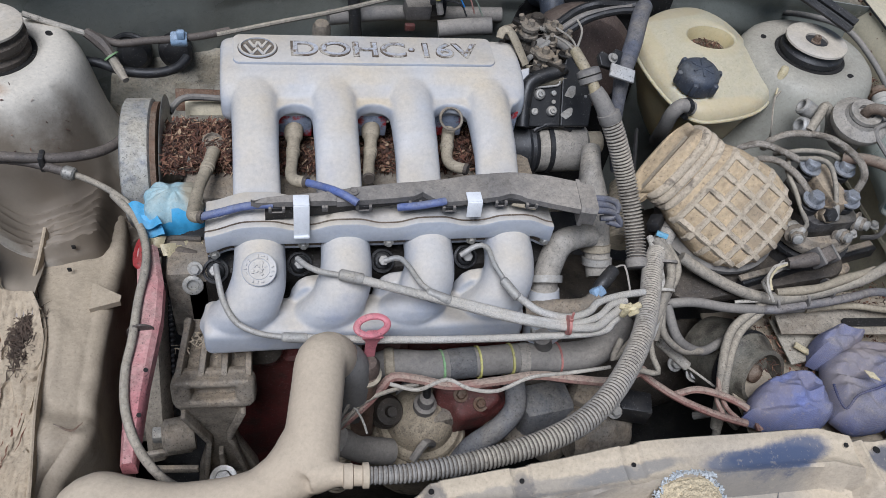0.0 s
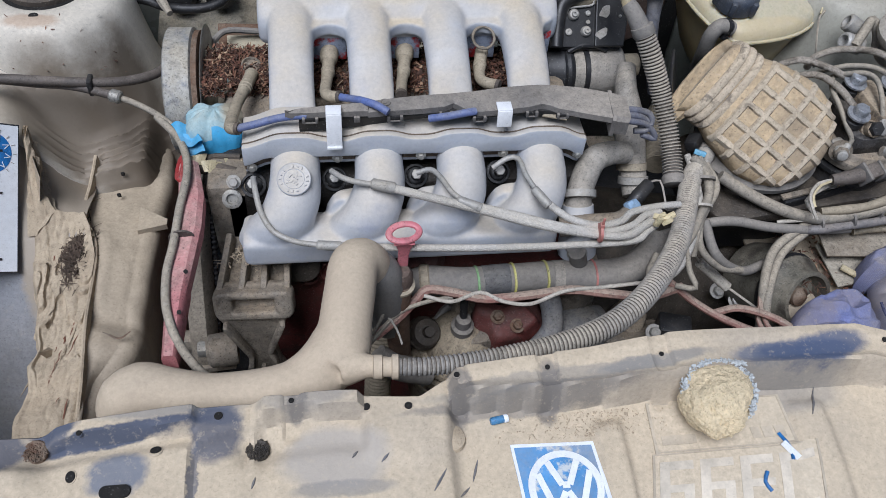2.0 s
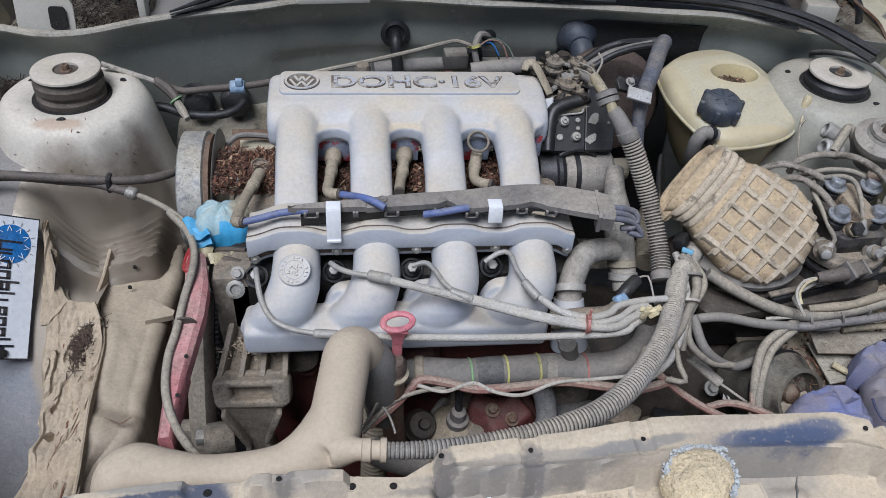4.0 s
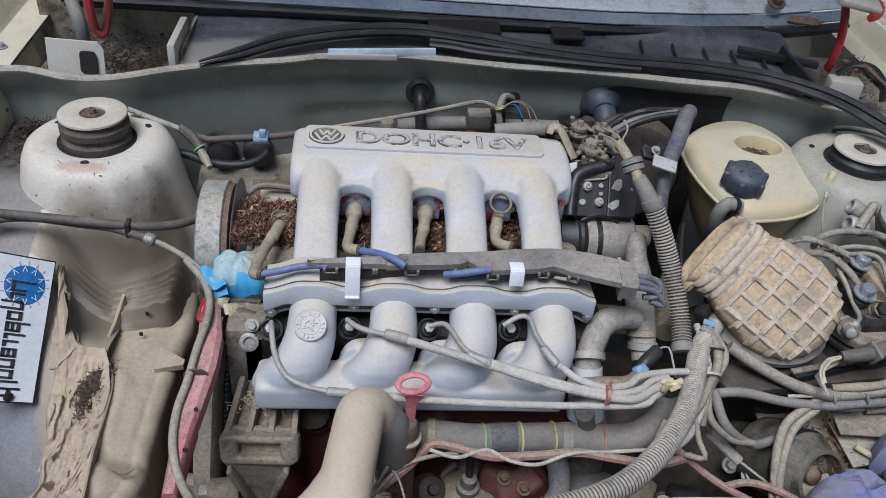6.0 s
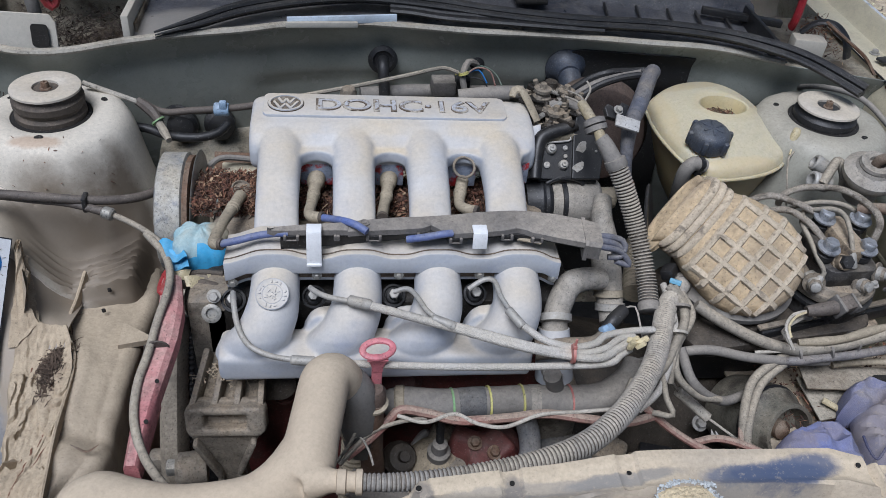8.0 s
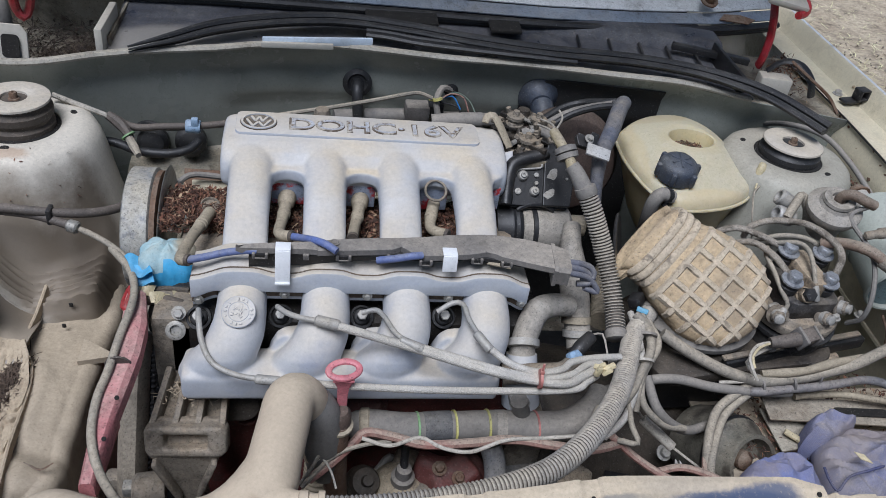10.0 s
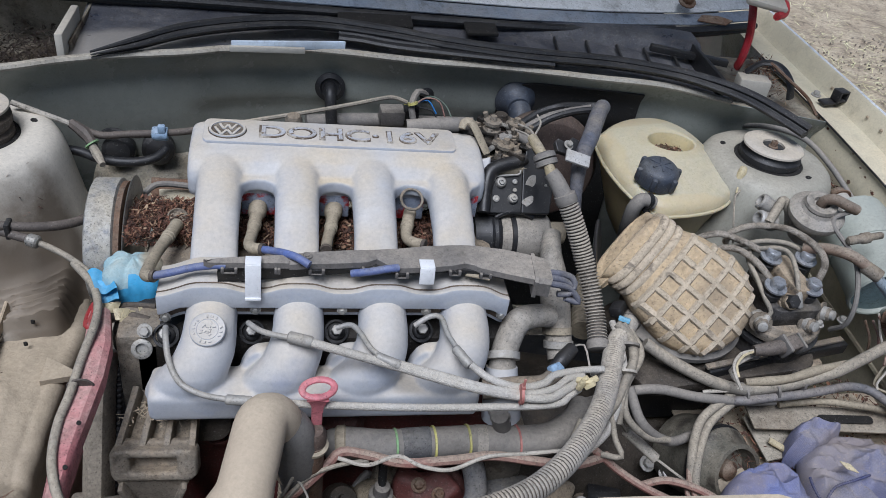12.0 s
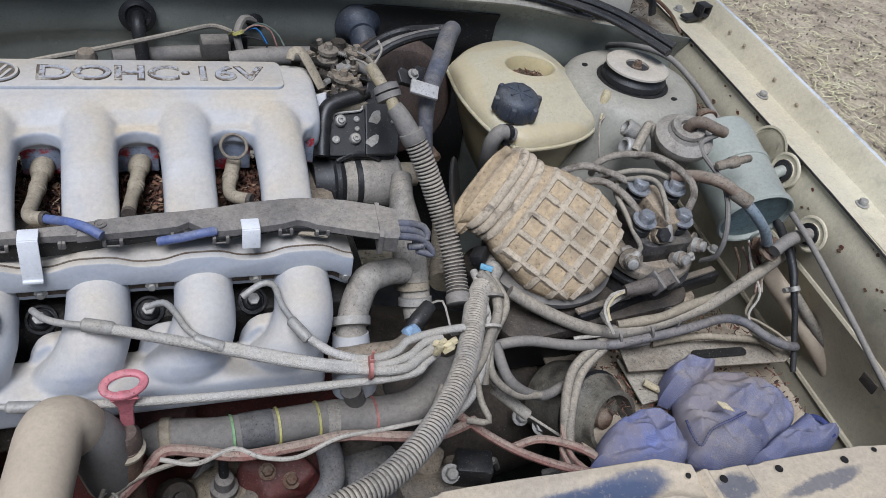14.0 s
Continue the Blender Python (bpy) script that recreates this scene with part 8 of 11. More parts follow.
def throttle_cable():
    t = thing("throttle_cable_end", "yellowed cable adjuster in a grey rubber grommet", "cable end")
    k = Vector((0.138, 0.406, 0.842))
    part("grommet", lathe([(0.008, -0.009), (0.013, -0.007), (0.0135, -0.001), (0.009, 0.0), (0.0135, 0.001), (0.013, 0.007), (0.008, 0.009)], 22, axis((0.1381, 0.4230, 0.8420), (0.25, -0.55, -0.6))), RUBBER_DUSTY, t)
    part("adjuster", tube([(0.1293, 0.4589, 0.8500), (0.1322, 0.4385, 0.8480), (0.1386, 0.4179, 0.8420), (0.1426, 0.4033, 0.8340)], [0.006, 0.0065, 0.0055, 0.007], 10, 0.003), YELLOWED, t)
    part("ferrule", tube([(0.1414, 0.4057, 0.8360), (0.1487, 0.3981, 0.8280), (0.1574, 0.3877, 0.8150)], [0.0085, 0.0095, 0.0105], 14, 0.003), RUBBER_DUSTY, t)
    for pts in ([(0.1288, 0.5334, 0.8200), (0.1312, 0.4967, 0.8350), (0.1287, 0.4567, 0.8500)], [(0.1377, 0.5480, 0.8200), (0.1371, 0.4976, 0.8400), (0.1327, 0.4611, 0.8500)], [(0.1339, 0.4654, 0.8500), (0.1520, 0.5055, 0.8450), (0.1563, 0.5365, 0.8400)]):
        part("wire", tube(pts, 0.0013, 6), WIRE_WHITE, t)
    clipc = Vector((0.1703, 0.4517, 0.8420))
    part("black_clip", prism([(-0.018, -0.004), (-0.006, -0.010), (0.004, -0.012), (0.018, 0.004), (0.010, 0.010), (0.0, 0.003), (-0.010, 0.012), (-0.016, 0.008)], 0.007, axis(clipc, (0.2, -0.5, 0.8)), 0.001), PLASTIC_BLACK, t, "broken black plastic clip", smooth=False)
    bolt("clip_screw", tuple(clipc + Vector((0, -0.006, 0.008))), (0.2, -0.5, 0.8), 0.004, STEEL, t)
    return t


throttle_cable()
loom = thing("taped_loom", "grey cloth-taped wiring loom rising beside the reservoir", "wiring loom")
part("loom", tube([(0.2520, 0.5658, 0.8420), (0.2390, 0.5429, 0.8420), (0.2145, 0.4921, 0.8360), (0.1929, 0.4517, 0.8250), (0.1878, 0.4312, 0.8000), (0.1947, 0.4278, 0.7600), (0.2128, 0.4221, 0.7000)], [0.0105, 0.0108, 0.0105, 0.0098, 0.0078, 0.0075, 0.0075], 16, 0.006), surface("grey_cloth_tape", lin(92, 96, 108), 0.6, 0, 0.35, lin(150, 142, 128), spot_scale=30, bump=0.5), loom)
part("marker_tag", box(0.030, 0.016, 0.004, axis((0.1788, 0.4287, 0.8420), (0.1, -0.5, 0.85)) @ pose(0, 0, 0, 0, 0, -25), 0.001), surface("pale_grey_tag", lin(182, 182, 180), 0.5, dust=0.35), loom, "pale grey plastic tag")
for k, pts in enumerate(([(0.1520, 0.5845, 0.8000), (0.1810, 0.6023, 0.8100), (0.2095, 0.6035, 0.8200), (0.2318, 0.5784, 0.8350), (0.2513, 0.5683, 0.8420)], [(0.1526, 0.5721, 0.8000), (0.1852, 0.5896, 0.8100), (0.2087, 0.5802, 0.8250), (0.2375, 0.5658, 0.8400)], [(0.1585, 0.5661, 0.8000), (0.1875, 0.5758, 0.8150), (0.2156, 0.5703, 0.8300), (0.2418, 0.5578, 0.8420)])):
    part("branch", tube(pts, 0.0045 + 0.001 * (k == 0), 8), RUBBER if k != 1 else PLASTIC_GREY, loom)


# ---- coolant pipes between throttle and duct ----
def coolant_neck():
    t = thing("coolant_neck", "dusty grey plastic coolant neck with clamps and sensor", "coolant neck")
    part("column", tube([(0.1643, 0.4126, 0.7450), (0.1587, 0.3860, 0.7350), (0.1599, 0.3635, 0.7150), (0.1619, 0.3365, 0.6900), (0.1625, 0.3094, 0.6700), (0.1616, 0.2872, 0.6550)], [0.011, 0.013, 0.0175, 0.0175, 0.0155, 0.014], 20, 0.005), NECK_GREY, t)
    part("elbow", tube([(0.1443, 0.3074, 0.7050), (0.1233, 0.3002, 0.7120), (0.1021, 0.2909, 0.7120), (0.0898, 0.2761, 0.6980), (0.0832, 0.2610, 0.6820), (0.0831, 0.2460, 0.6550), (0.0861, 0.2404, 0.6300)], [0.0125, 0.0135, 0.0148, 0.0148, 0.0145, 0.0170, 0.0175], 20, 0.005), NECK_GREY, t)
    part("outlet", tube([(0.0825, 0.2578, 0.6760), (0.0831, 0.2460, 0.6550), (0.0872, 0.2356, 0.6200)], [0.0175, 0.0195, 0.022], 20), SILVER, t, "silver-painted outlet")
    clamp_band((0.0820, 0.2603, 0.6890), (0.05, 0.75, 0.6), 0.0178, 0.008, STEEL, t)
    clamp_band((0.1604, 0.3007, 0.6680), (0.0, 0.6, 0.8), 0.0165, 0.008, STEEL, t)
    clamp_band((0.1599, 0.3132, 0.6780), (0.0, 0.6, 0.8), 0.0165, 0.008, BOOT, t)
    part("cross_pipe", tube([(0.0583, 0.2345, 0.6650), (0.0916, 0.2303, 0.6720), (0.1208, 0.2248, 0.6800), (0.1368, 0.2310, 0.6880)], 0.0115, 16), CAST, t)
    part("sensor", tube([(0.1311, 0.2361, 0.6900), (0.1433, 0.2449, 0.6980), (0.1583, 0.2586, 0.7020)], [0.006, 0.0085, 0.0075], 12, 0.003), PLASTIC_BLACK, t, "black temperature sensor")
    part("blue_plug", box(0.016, 0.012, 0.010, axis((0.1344, 0.2343, 0.6950), (0.3, -0.5, 0.7)), 0.002), BLUE_CLIP, t, "pale blue connector")
    part("sensor_wire", tube([(0.1607, 0.2618, 0.7020), (0.1753, 0.2677, 0.6980), (0.1780, 0.2536, 0.6900), (0.1799, 0.2411, 0.6800)], 0.0012, 6), WIRE_WHITE, t)
    part("rubber_bellows", tube([(0.2360, 0.4319, 0.6600), (0.2207, 0.3862, 0.6550), (0.2079, 0.3431, 0.6500)], 0.016, 16, rib=0.007, depth=0.12), BOOT, t, "tan ribbed hose behind")
    part("black_disc", lathe([(0.050, -0.002), (0.052, 0.0), (0.050, 0.002), (0.0, 0.002)], 36, axis((0.2370, 0.4216, 0.7000), (0.9, -0.35, 0.25))), PLASTIC_BLACK, t, "glossy black plastic disc edge")
    return t


coolant_neck()


plug = thing("sensor_plug", "dark grey electrical plug with a cream wire beside the fuel distributor", "connector")
part("housing", box(0.024, 0.018, 0.018, axis((0.4386, 0.2763, 0.6900), (0.15, -0.4, 1)), 0.003), CABLE_DARK, plug)
part("rib_plate", box(0.005, 0.024, 0.022, axis((0.4268, 0.2735, 0.6900), (0.15, -0.4, 1)), 0.002), PLASTIC_GREY, plug)
part("rib_plate", box(0.004, 0.021, 0.020, axis((0.4486, 0.2782, 0.6900), (0.15, -0.4, 1)), 0.002), PLASTIC_GREY, plug)
part("sleeve", tube([(0.4257, 0.2736, 0.6890), (0.4080, 0.2719, 0.6870), (0.3903, 0.2722, 0.6840)], [0.009, 0.0085, 0.0065], 12, 0.004), CABLE_DARK, plug, "black rubber sleeve")
part("wire", tube([(0.3903, 0.2722, 0.6840), (0.3756, 0.2717, 0.6800), (0.3622, 0.2592, 0.6750), (0.3618, 0.2478, 0.6680), (0.3692, 0.2378, 0.6550)], 0.0019, 6), WIRE_WHITE, plug)
part("wire", tube([(0.3894, 0.2703, 0.6840), (0.3776, 0.2689, 0.6790), (0.3654, 0.2574, 0.6740), (0.3656, 0.2461, 0.6670)], 0.0016, 6), TIE_CREAM, plug)

# ---- lower front: wrapped hose, cables, ignition dome ----
def lower_hose():
    t = thing("coolant_hose", "long dusty grey coolant hose bound with coloured cable ties", "coolant hose")
    pts = [(-0.1084, 0.2133, 0.6000), (-0.0898, 0.2154, 0.6060), (-0.0465, 0.2086, 0.6080), (0.0050, 0.2094, 0.6090), (0.0578, 0.2102, 0.6100), (0.1037, 0.2062, 0.6110), (0.1402, 0.2072, 0.6160), (0.1698, 0.2226, 0.6250), (0.1839, 0.2408, 0.6320)]
    part("hose", tube(pts, [0.0155, 0.017, 0.0172, 0.0168, 0.017, 0.018, 0.0175, 0.0165, 0.015], 20, 0.006), RUBBER_DUSTY, t)
    dark = surface("grey_tape_wrap", lin(84, 87, 92), 0.65, 0, 0.4, lin(146, 140, 130), spot_scale=16, bump=0.5)
    part("tape_wrap", tube([(-0.0262, 0.2083, 0.6085), (-0.0113, 0.2091, 0.6090), (0.0037, 0.2095, 0.6090)], 0.0176, 20, 0.006), dark, t, "dark grey tape wrap")
    part("tape_wrap", tube([(0.0543, 0.2097, 0.6100), (0.0657, 0.2097, 0.6100)], 0.0178, 20, 0.006), NECK_GREY, t)
    part("end_joint", lathe([(0.0165, -0.006), (0.0185, -0.004), (0.0185, 0.004), (0.0165, 0.006)], 22, axis(pts[1], Vector(pts[2]) - Vector(pts[0]))), BOOT, t)
    for q, m in (((-0.0334, 0.2073, 0.6085), TIE_GREEN), ((0.0083, 0.2092, 0.6090), TIE_YELLOW), ((0.0457, 0.2096, 0.6100), TIE_YELLOW), ((0.1003, 0.2065, 0.6110), TIE_RED)):
        tie(q, (1, 0.05, 0), 0.0178, m, t, 0.0022, tail=0.014, turn=0)
    part("top_stub", tube([(0.0837, 0.2151, 0.6250), (0.0755, 0.2105, 0.6500)], 0.010, 14, 0.003), RUBBER_DUSTY, t)
    clamp_band((0.0783, 0.2144, 0.6420), (0, 0.2, 1), 0.0105, 0.006, STEEL, t)
    return t


lower_hose()


def cable(name, pts, r, material, label, category="cable", group="", seg=8):
    return solo(name, tube(pts, r, seg, 0.006), material, label, category, group)


cable("battery_cable", [(-0.1506, 0.1470, 0.6000), (-0.1265, 0.1601, 0.6120), (-0.1066, 0.1743, 0.6220), (-0.0924, 0.1835, 0.6300), (-0.0654, 0.1799, 0.6280), (-0.0293, 0.1718, 0.6240), (0.0211, 0.1736, 0.6240), (0.0660, 0.1761, 0.6260), (0.1094, 0.1677, 0.6260), (0.1528, 0.1647, 0.6220), (0.1977, 0.1806, 0.6150)], 0.0052, WIRE_RED, "faded red battery cable dusted tan, running under the hose")
cable("signal_wire", [(-0.0967, 0.1742, 0.6320), (-0.0671, 0.1675, 0.6280), (-0.0356, 0.1763, 0.6300), (-0.0121, 0.1658, 0.6260), (0.0186, 0.1617, 0.6240), (0.0577, 0.1720, 0.6300), (0.1028, 0.1731, 0.6320), (0.1512, 0.1781, 0.6300)], 0.0022, WIRE_WHITE, "thin dirty white wire beside the battery cable", "wire")
cable("signal_wire", [(-0.1571, 0.1377, 0.6000), (-0.1269, 0.1601, 0.6200), (-0.0967, 0.1697, 0.6260), (-0.0650, 0.1780, 0.6220)], 0.0024, WIRE_GREY, "thin grey wire twisted round a cable", "wire")
cable("signal_wire", [(-0.1597, 0.1412, 0.6000), (-0.1451, 0.1516, 0.6200), (-0.1362, 0.1656, 0.6400), (-0.1429, 0.1801, 0.6500), (-0.1291, 0.1995, 0.6400)], 0.0018, WIRE_GREY, "thin loose grey wire by the dipstick", "wire")
cable("twine", [(-0.1569, 0.1428, 0.6050), (-0.1467, 0.1514, 0.6150), (-0.1378, 0.1578, 0.6220), (-0.1276, 0.1481, 0.6120), (-0.1222, 0.1359, 0.6000)], 0.0012, WIRE_WHITE, "frayed white tie end", "wire")


def ignition_dome():
    t = thing("ignition_distributor", "dusty tan ignition distributor dome with a top lead", "ignition distributor")
    m = axis((-0.040, 0.222, 0.452), (0.0, -0.12, 1))
    part("dome", lathe([(0.060, -0.09), (0.060, -0.012), (0.061, -0.008), (0.058, -0.002), (0.051, 0.001), (0.053, 0.008), (0.050, 0.014), (0.043, 0.017), (0.041, 0.028), (0.037, 0.038), (0.029, 0.047), (0.018, 0.053), (0.013, 0.057)], 40, m), surface("dusty_brown_cap", lin(156, 143, 121), 0.8, 0, 0.55, lin(182, 168, 143), spots=lin(92, 84, 74), spot_scale=24, spot_amount=0.2, bump=0.6), t)
    part("skirt_ring", lathe([(0.059, -0.034), (0.063, -0.032), (0.063, -0.024), (0.059, -0.022)], 32, m), BOOT, t)
    part("terminal", lathe([(0.011, 0.052), (0.014, 0.055), (0.014, 0.066), (0.010, 0.069), (0.009, 0.082), (0.006, 0.084)], 20, m), PLASTIC_GREY, t)
    part("top_lead", tube([m @ Vector((0, 0, 0.078)), m @ Vector((0.0, 0.012, 0.10)), m @ Vector((0.004, 0.03, 0.12))], 0.005, 10), RUBBER, t)
    part("label_strip", sheet(lambda u, v: m @ Vector((0.0625 * math.cos(radians(200 + 22 * v)), 0.0625 * math.sin(radians(200 + 22 * v)), -0.014 + 0.042 * u)), 4, 6, 0.0008), ALU, t, "pale perforated metal strip")
    part("clamp_pipe", tube([(-0.1459, 0.1731, 0.5200), (-0.1193, 0.1706, 0.5000), (-0.0843, 0.1741, 0.4800)], 0.016, 16), RUBBER_DUSTY, t, "dark rubber hose stub")
    return t


ignition_dome()
cable("bypass_hose", [(-0.0046, 0.1646, 0.4400), (0.0131, 0.1674, 0.4900), (0.0428, 0.1765, 0.5100), (0.0628, 0.1901, 0.5300), (0.0635, 0.2051, 0.5500), (0.0571, 0.2164, 0.5700)], 0.013, surface("blue_grey_rubber", lin(108, 112, 120), 0.65, dust=0.45, spot_scale=20), "blue-grey bypass hose curving down behind the conduit", "hose", seg=14)


def lower_castings():
    t = thing("starter_bracket", "dark grimy cast brackets low in the engine bay", "bracket")
    red = part("red_cover", blend([box(0.075, 0.05, 0.06, Matrix.Translation((0.0250, 0.2275, 0.4850)) @ pose(0, 0, 0, 10, 8, 12), 0.010), box(0.05, 0.03, 0.05, Matrix.Translation((-0.0027, 0.2265, 0.5000)) @ pose(0, 0, 0, -20, 10, -20), 0.008), box(0.028, 0.04, 0.04, Matrix.Translation((0.0364, 0.2221, 0.5100)) @ pose(0, 0, 0, 0, -25, 30), 0.006)], 0.003, 3), RED_DIRTY, t, "dirty red metal cover")
    for q in ((0.0027, 0.2174, 0.5250), (0.0250, 0.2043, 0.5230)):
        bolt("cover_bolt", q, (0, -0.4, 1), 0.006, RUSTY, red)
    part("blue_casting", box(0.07, 0.05, 0.08, Matrix.Translation((0.1147, 0.2166, 0.4700)) @ pose(0, 0, 0, 0, 0, 8), 0.012), surface("blue_grey_casting", lin(112, 116, 122), 0.6, 0.2, 0.45, spot_scale=18, bump=0.3), t)
    part("round_motor", lathe([(0.03, 0), (0.034, 0.006), (0.034, 0.07), (0.028, 0.078), (0.0, 0.08)], 26, axis((0.1398, 0.1822, 0.4700), (1, 0.1, 0))), CAST, t)
    part("relay_box", box(0.04, 0.03, 0.03, Matrix.Translation((0.2168, 0.1871, 0.5200)) @ pose(0, 0, 0, 0, 0, -15), 0.003), PLASTIC_BLACK, t)
    part("dark_pod", lathe([(0.016, -0.03), (0.018, 0.0), (0.021, 0.004), (0.021, 0.010), (0.018, 0.013), (0.019, 0.018), (0.016, 0.024), (0.007, 0.026), (0.006, 0.034)], 22, axis((-0.0884, 0.2208, 0.4950), (0.2, -0.5, 0.8))), CAST_DARK, t)
    part("oil_pod", lathe([(0.02, 0), (0.036, 0.01), (0.04, 0.03), (0.03, 0.04)], 22, axis((-0.1038, 0.2716, 0.5700), (0.1, -0.4, 0.9))), RED_DIRTY, t)
    part("cross_member", box(0.92, 0.09, 0.08, Matrix.Translation((0.0, 0.07, 0.33)), 0.012), CAST_DARK, t)
    r = random.Random(33)
    for k in range(26):
        q = Vector((r.uniform(-0.04, 0.33), r.uniform(0.10, 0.30), r.uniform(0.40, 0.50)))
        if k % 3 == 0:
            part("cast_lump", box(r.uniform(0.03, 0.07), r.uniform(0.03, 0.05), r.uniform(0.03, 0.06), Matrix.Translation(q) @ pose(0, 0, 0, r.uniform(-20, 20), r.uniform(-20, 20), r.uniform(0, 90)), 0.008), CAST, t)
        elif k % 3 == 1:
            bolt("bolt", tuple(q + Vector((0, -0.02, 0.03))), (r.uniform(-0.3, 0.3), -0.6, 0.8), 0.007, STEEL, t)
        else:
            e = q + Vector((r.uniform(-0.08, 0.08), r.uniform(-0.03, 0.03), r.uniform(0.0, 0.06)))
            part("thin_pipe", tube([q, (q + e) / 2 + Vector((0, 0, 0.02)), e], 0.005, 8), RUBBER_DUSTY, t)
    return t


lower_castings()


# ---- mounting bracket and belt strip ----
def mount_bracket():
    t = thing("engine_mount_bracket", "ribbed cast mounting bracket covered in grime", "bracket")
    a, b_ = Vector((-0.316, 0.208, 0.600)), Vector((-0.238, 0.202, 0.606))
    e, upz = (b_ - a).normalized(), Vector((0, 0.35, 0.94))
    o = Vector((0, -0.004, 0))
    part("front_bar", blend([bar(a + upz * 0.0125 + o, b_ + upz * 0.0125 + o, 0.024, 0.009, upz, 0.003), bar(a - upz * 0.0125 + o, b_ - upz * 0.0125 + o, 0.024, 0.010, upz, 0.003), bar(a - e * 0.004 + o, a + e * 0.017 + o, 0.024, 0.032, upz, 0.006), bar(b_ - e * 0.017 + o, b_ + e * 0.004 + o, 0.024, 0.032, upz, 0.006), bar(a + Vector((0, 0.006, 0)), b_ + Vector((0, 0.006, 0)), 0.010, 0.030, upz, 0.002)], 0.0014, 4), CAST, t)
    for f in (0.04, 0.34, 0.64, 0.96):
        p = a.lerp(b_, f)
        q = p + Vector((0.007 - 0.012 * (f - 0.5), 0.062, 0.034))
        part("rib", bar(p + Vector((0, 0.004, 0.004)), q, 0.007, 0.024, (0, 0, 1), 0.002), CAST, t)
    part("web_plate", bar((a + b_) / 2 + Vector((0, 0.006, -0.012)), (a + b_) / 2 + Vector((0.004, 0.07, 0.022)), 0.072, 0.006, (0, 0, 1), 0.002), CAST, t)
    part("back_lug", prism(rounded(0.06, 0.045, 0.018), 0.016, Matrix.Translation((-0.235, 0.262, 0.598)) @ pose(0, 0, 0, 60, 0, 0), 0.004), CAST_DARK, t)
    m = Matrix.Translation((0, 0.205, 0)) @ pose(0, 0, 0, 90, 0, 0)
    part("arm", prism([(-0.318, 0.594), (-0.240, 0.594), (-0.246, 0.575), (-0.262, 0.545), (-0.256, 0.50), (-0.238, 0.44), (-0.236, 0.38), (-0.312, 0.38), (-0.306, 0.44), (-0.292, 0.50), (-0.296, 0.545), (-0.312, 0.575)], 0.016, m, 0.004), CAST, t)
    for x0, z0, x1, z1 in ((-0.310, 0.585, -0.287, 0.53), (-0.287, 0.53, -0.300, 0.42), (-0.248, 0.585, -0.266, 0.535), (-0.266, 0.535, -0.246, 0.42), (-0.277, 0.50, -0.274, 0.40)):
        part("arm_rib", bar((x0, 0.184, z0), (x1, 0.182, z1), 0.006, 0.012, (0, 1, 0), 0.002), CAST, t)
    part("arm_pad", prism(rounded(0.05, 0.04, 0.016), 0.012, Matrix.Translation((-0.274, 0.178, 0.43)) @ pose(0, 0, 0, 75, 0, 0), 0.003), CAST, t)
    part("boss", lathe([(0.018, 0), (0.020, 0.006), (0.019, 0.03), (0.014, 0.034)], 20, axis((-0.3030, 0.1922, 0.5300), (-1, -0.1, 0.0))), CAST, t)
    bolt("long_bolt", (-0.3294, 0.1908, 0.5330), (-1, -0.05, 0.05), 0.0085, STEEL, t)
    part("bolt_shank", lathe([(0.004, 0), (0.004, 0.03)], 10, axis((-0.3165, 0.1902, 0.5320), (-1, 0, 0))), STEEL, t)
    part("nut_block", box(0.016, 0.014, 0.014, Matrix.Translation((-0.3385, 0.1891, 0.5350)), 0.002), ALU, t)
    bolt("big_nut", (-0.2733, 0.1459, 0.5050), (0, -0.4, 0.9), 0.010, ALU, t)
    for k, q in enumerate(((-0.3330, 0.1866, 0.5000), (-0.3273, 0.1754, 0.4800))):
        part("fin", box(0.05, 0.006, 0.010, Matrix.Translation(q) @ pose(0, 0, 0, 0, 0, 5 - 10 * k), 0.002), CAST, t)
    part("alternator", lathe([(0.03, -0.06), (0.052, -0.05), (0.055, 0.0), (0.055, 0.05), (0.045, 0.06), (0.0, 0.062)], 30, axis((-0.27, 0.15, 0.36), (-1, 0, 0))), CAST, t)
    return t


mount_bracket()
flakes("leaf_litter", 170, heap(-0.28, 0.245, 0.622, 0.035, 0.02, 0.012), "dry straw-like litter lying on the bracket ribs", MUD, seed=9)
strip = thing("belt_cover", "grey-brown belt cover strip standing beside the engine", "belt cover")
part("cover", tube([(-0.3296, 0.3010, 0.6600), (-0.3377, 0.2790, 0.6300), (-0.3406, 0.2546, 0.5800), (-0.3424, 0.2224, 0.5200), (-0.3468, 0.2159, 0.4600)], [0.010, 0.013, 0.015, 0.015, 0.014], 8, 0.01, flat=1.6), surface("grey_brown_cover", lin(132, 122, 108), 0.7, dust=0.6, spot_scale=20, bump=0.4), strip)
part("toothed_edge", tube([(-0.3229, 0.2932, 0.6500), (-0.3244, 0.2696, 0.6000), (-0.3281, 0.2349, 0.5400), (-0.3319, 0.2200, 0.5100)], 0.005, 8, rib=0.006, depth=0.3), RUBBER, strip, "black toothed edge")
part("lower_lug", box(0.035, 0.02, 0.04, Matrix.Translation((-0.3564, 0.2205, 0.5000)), 0.006), CAST, strip)


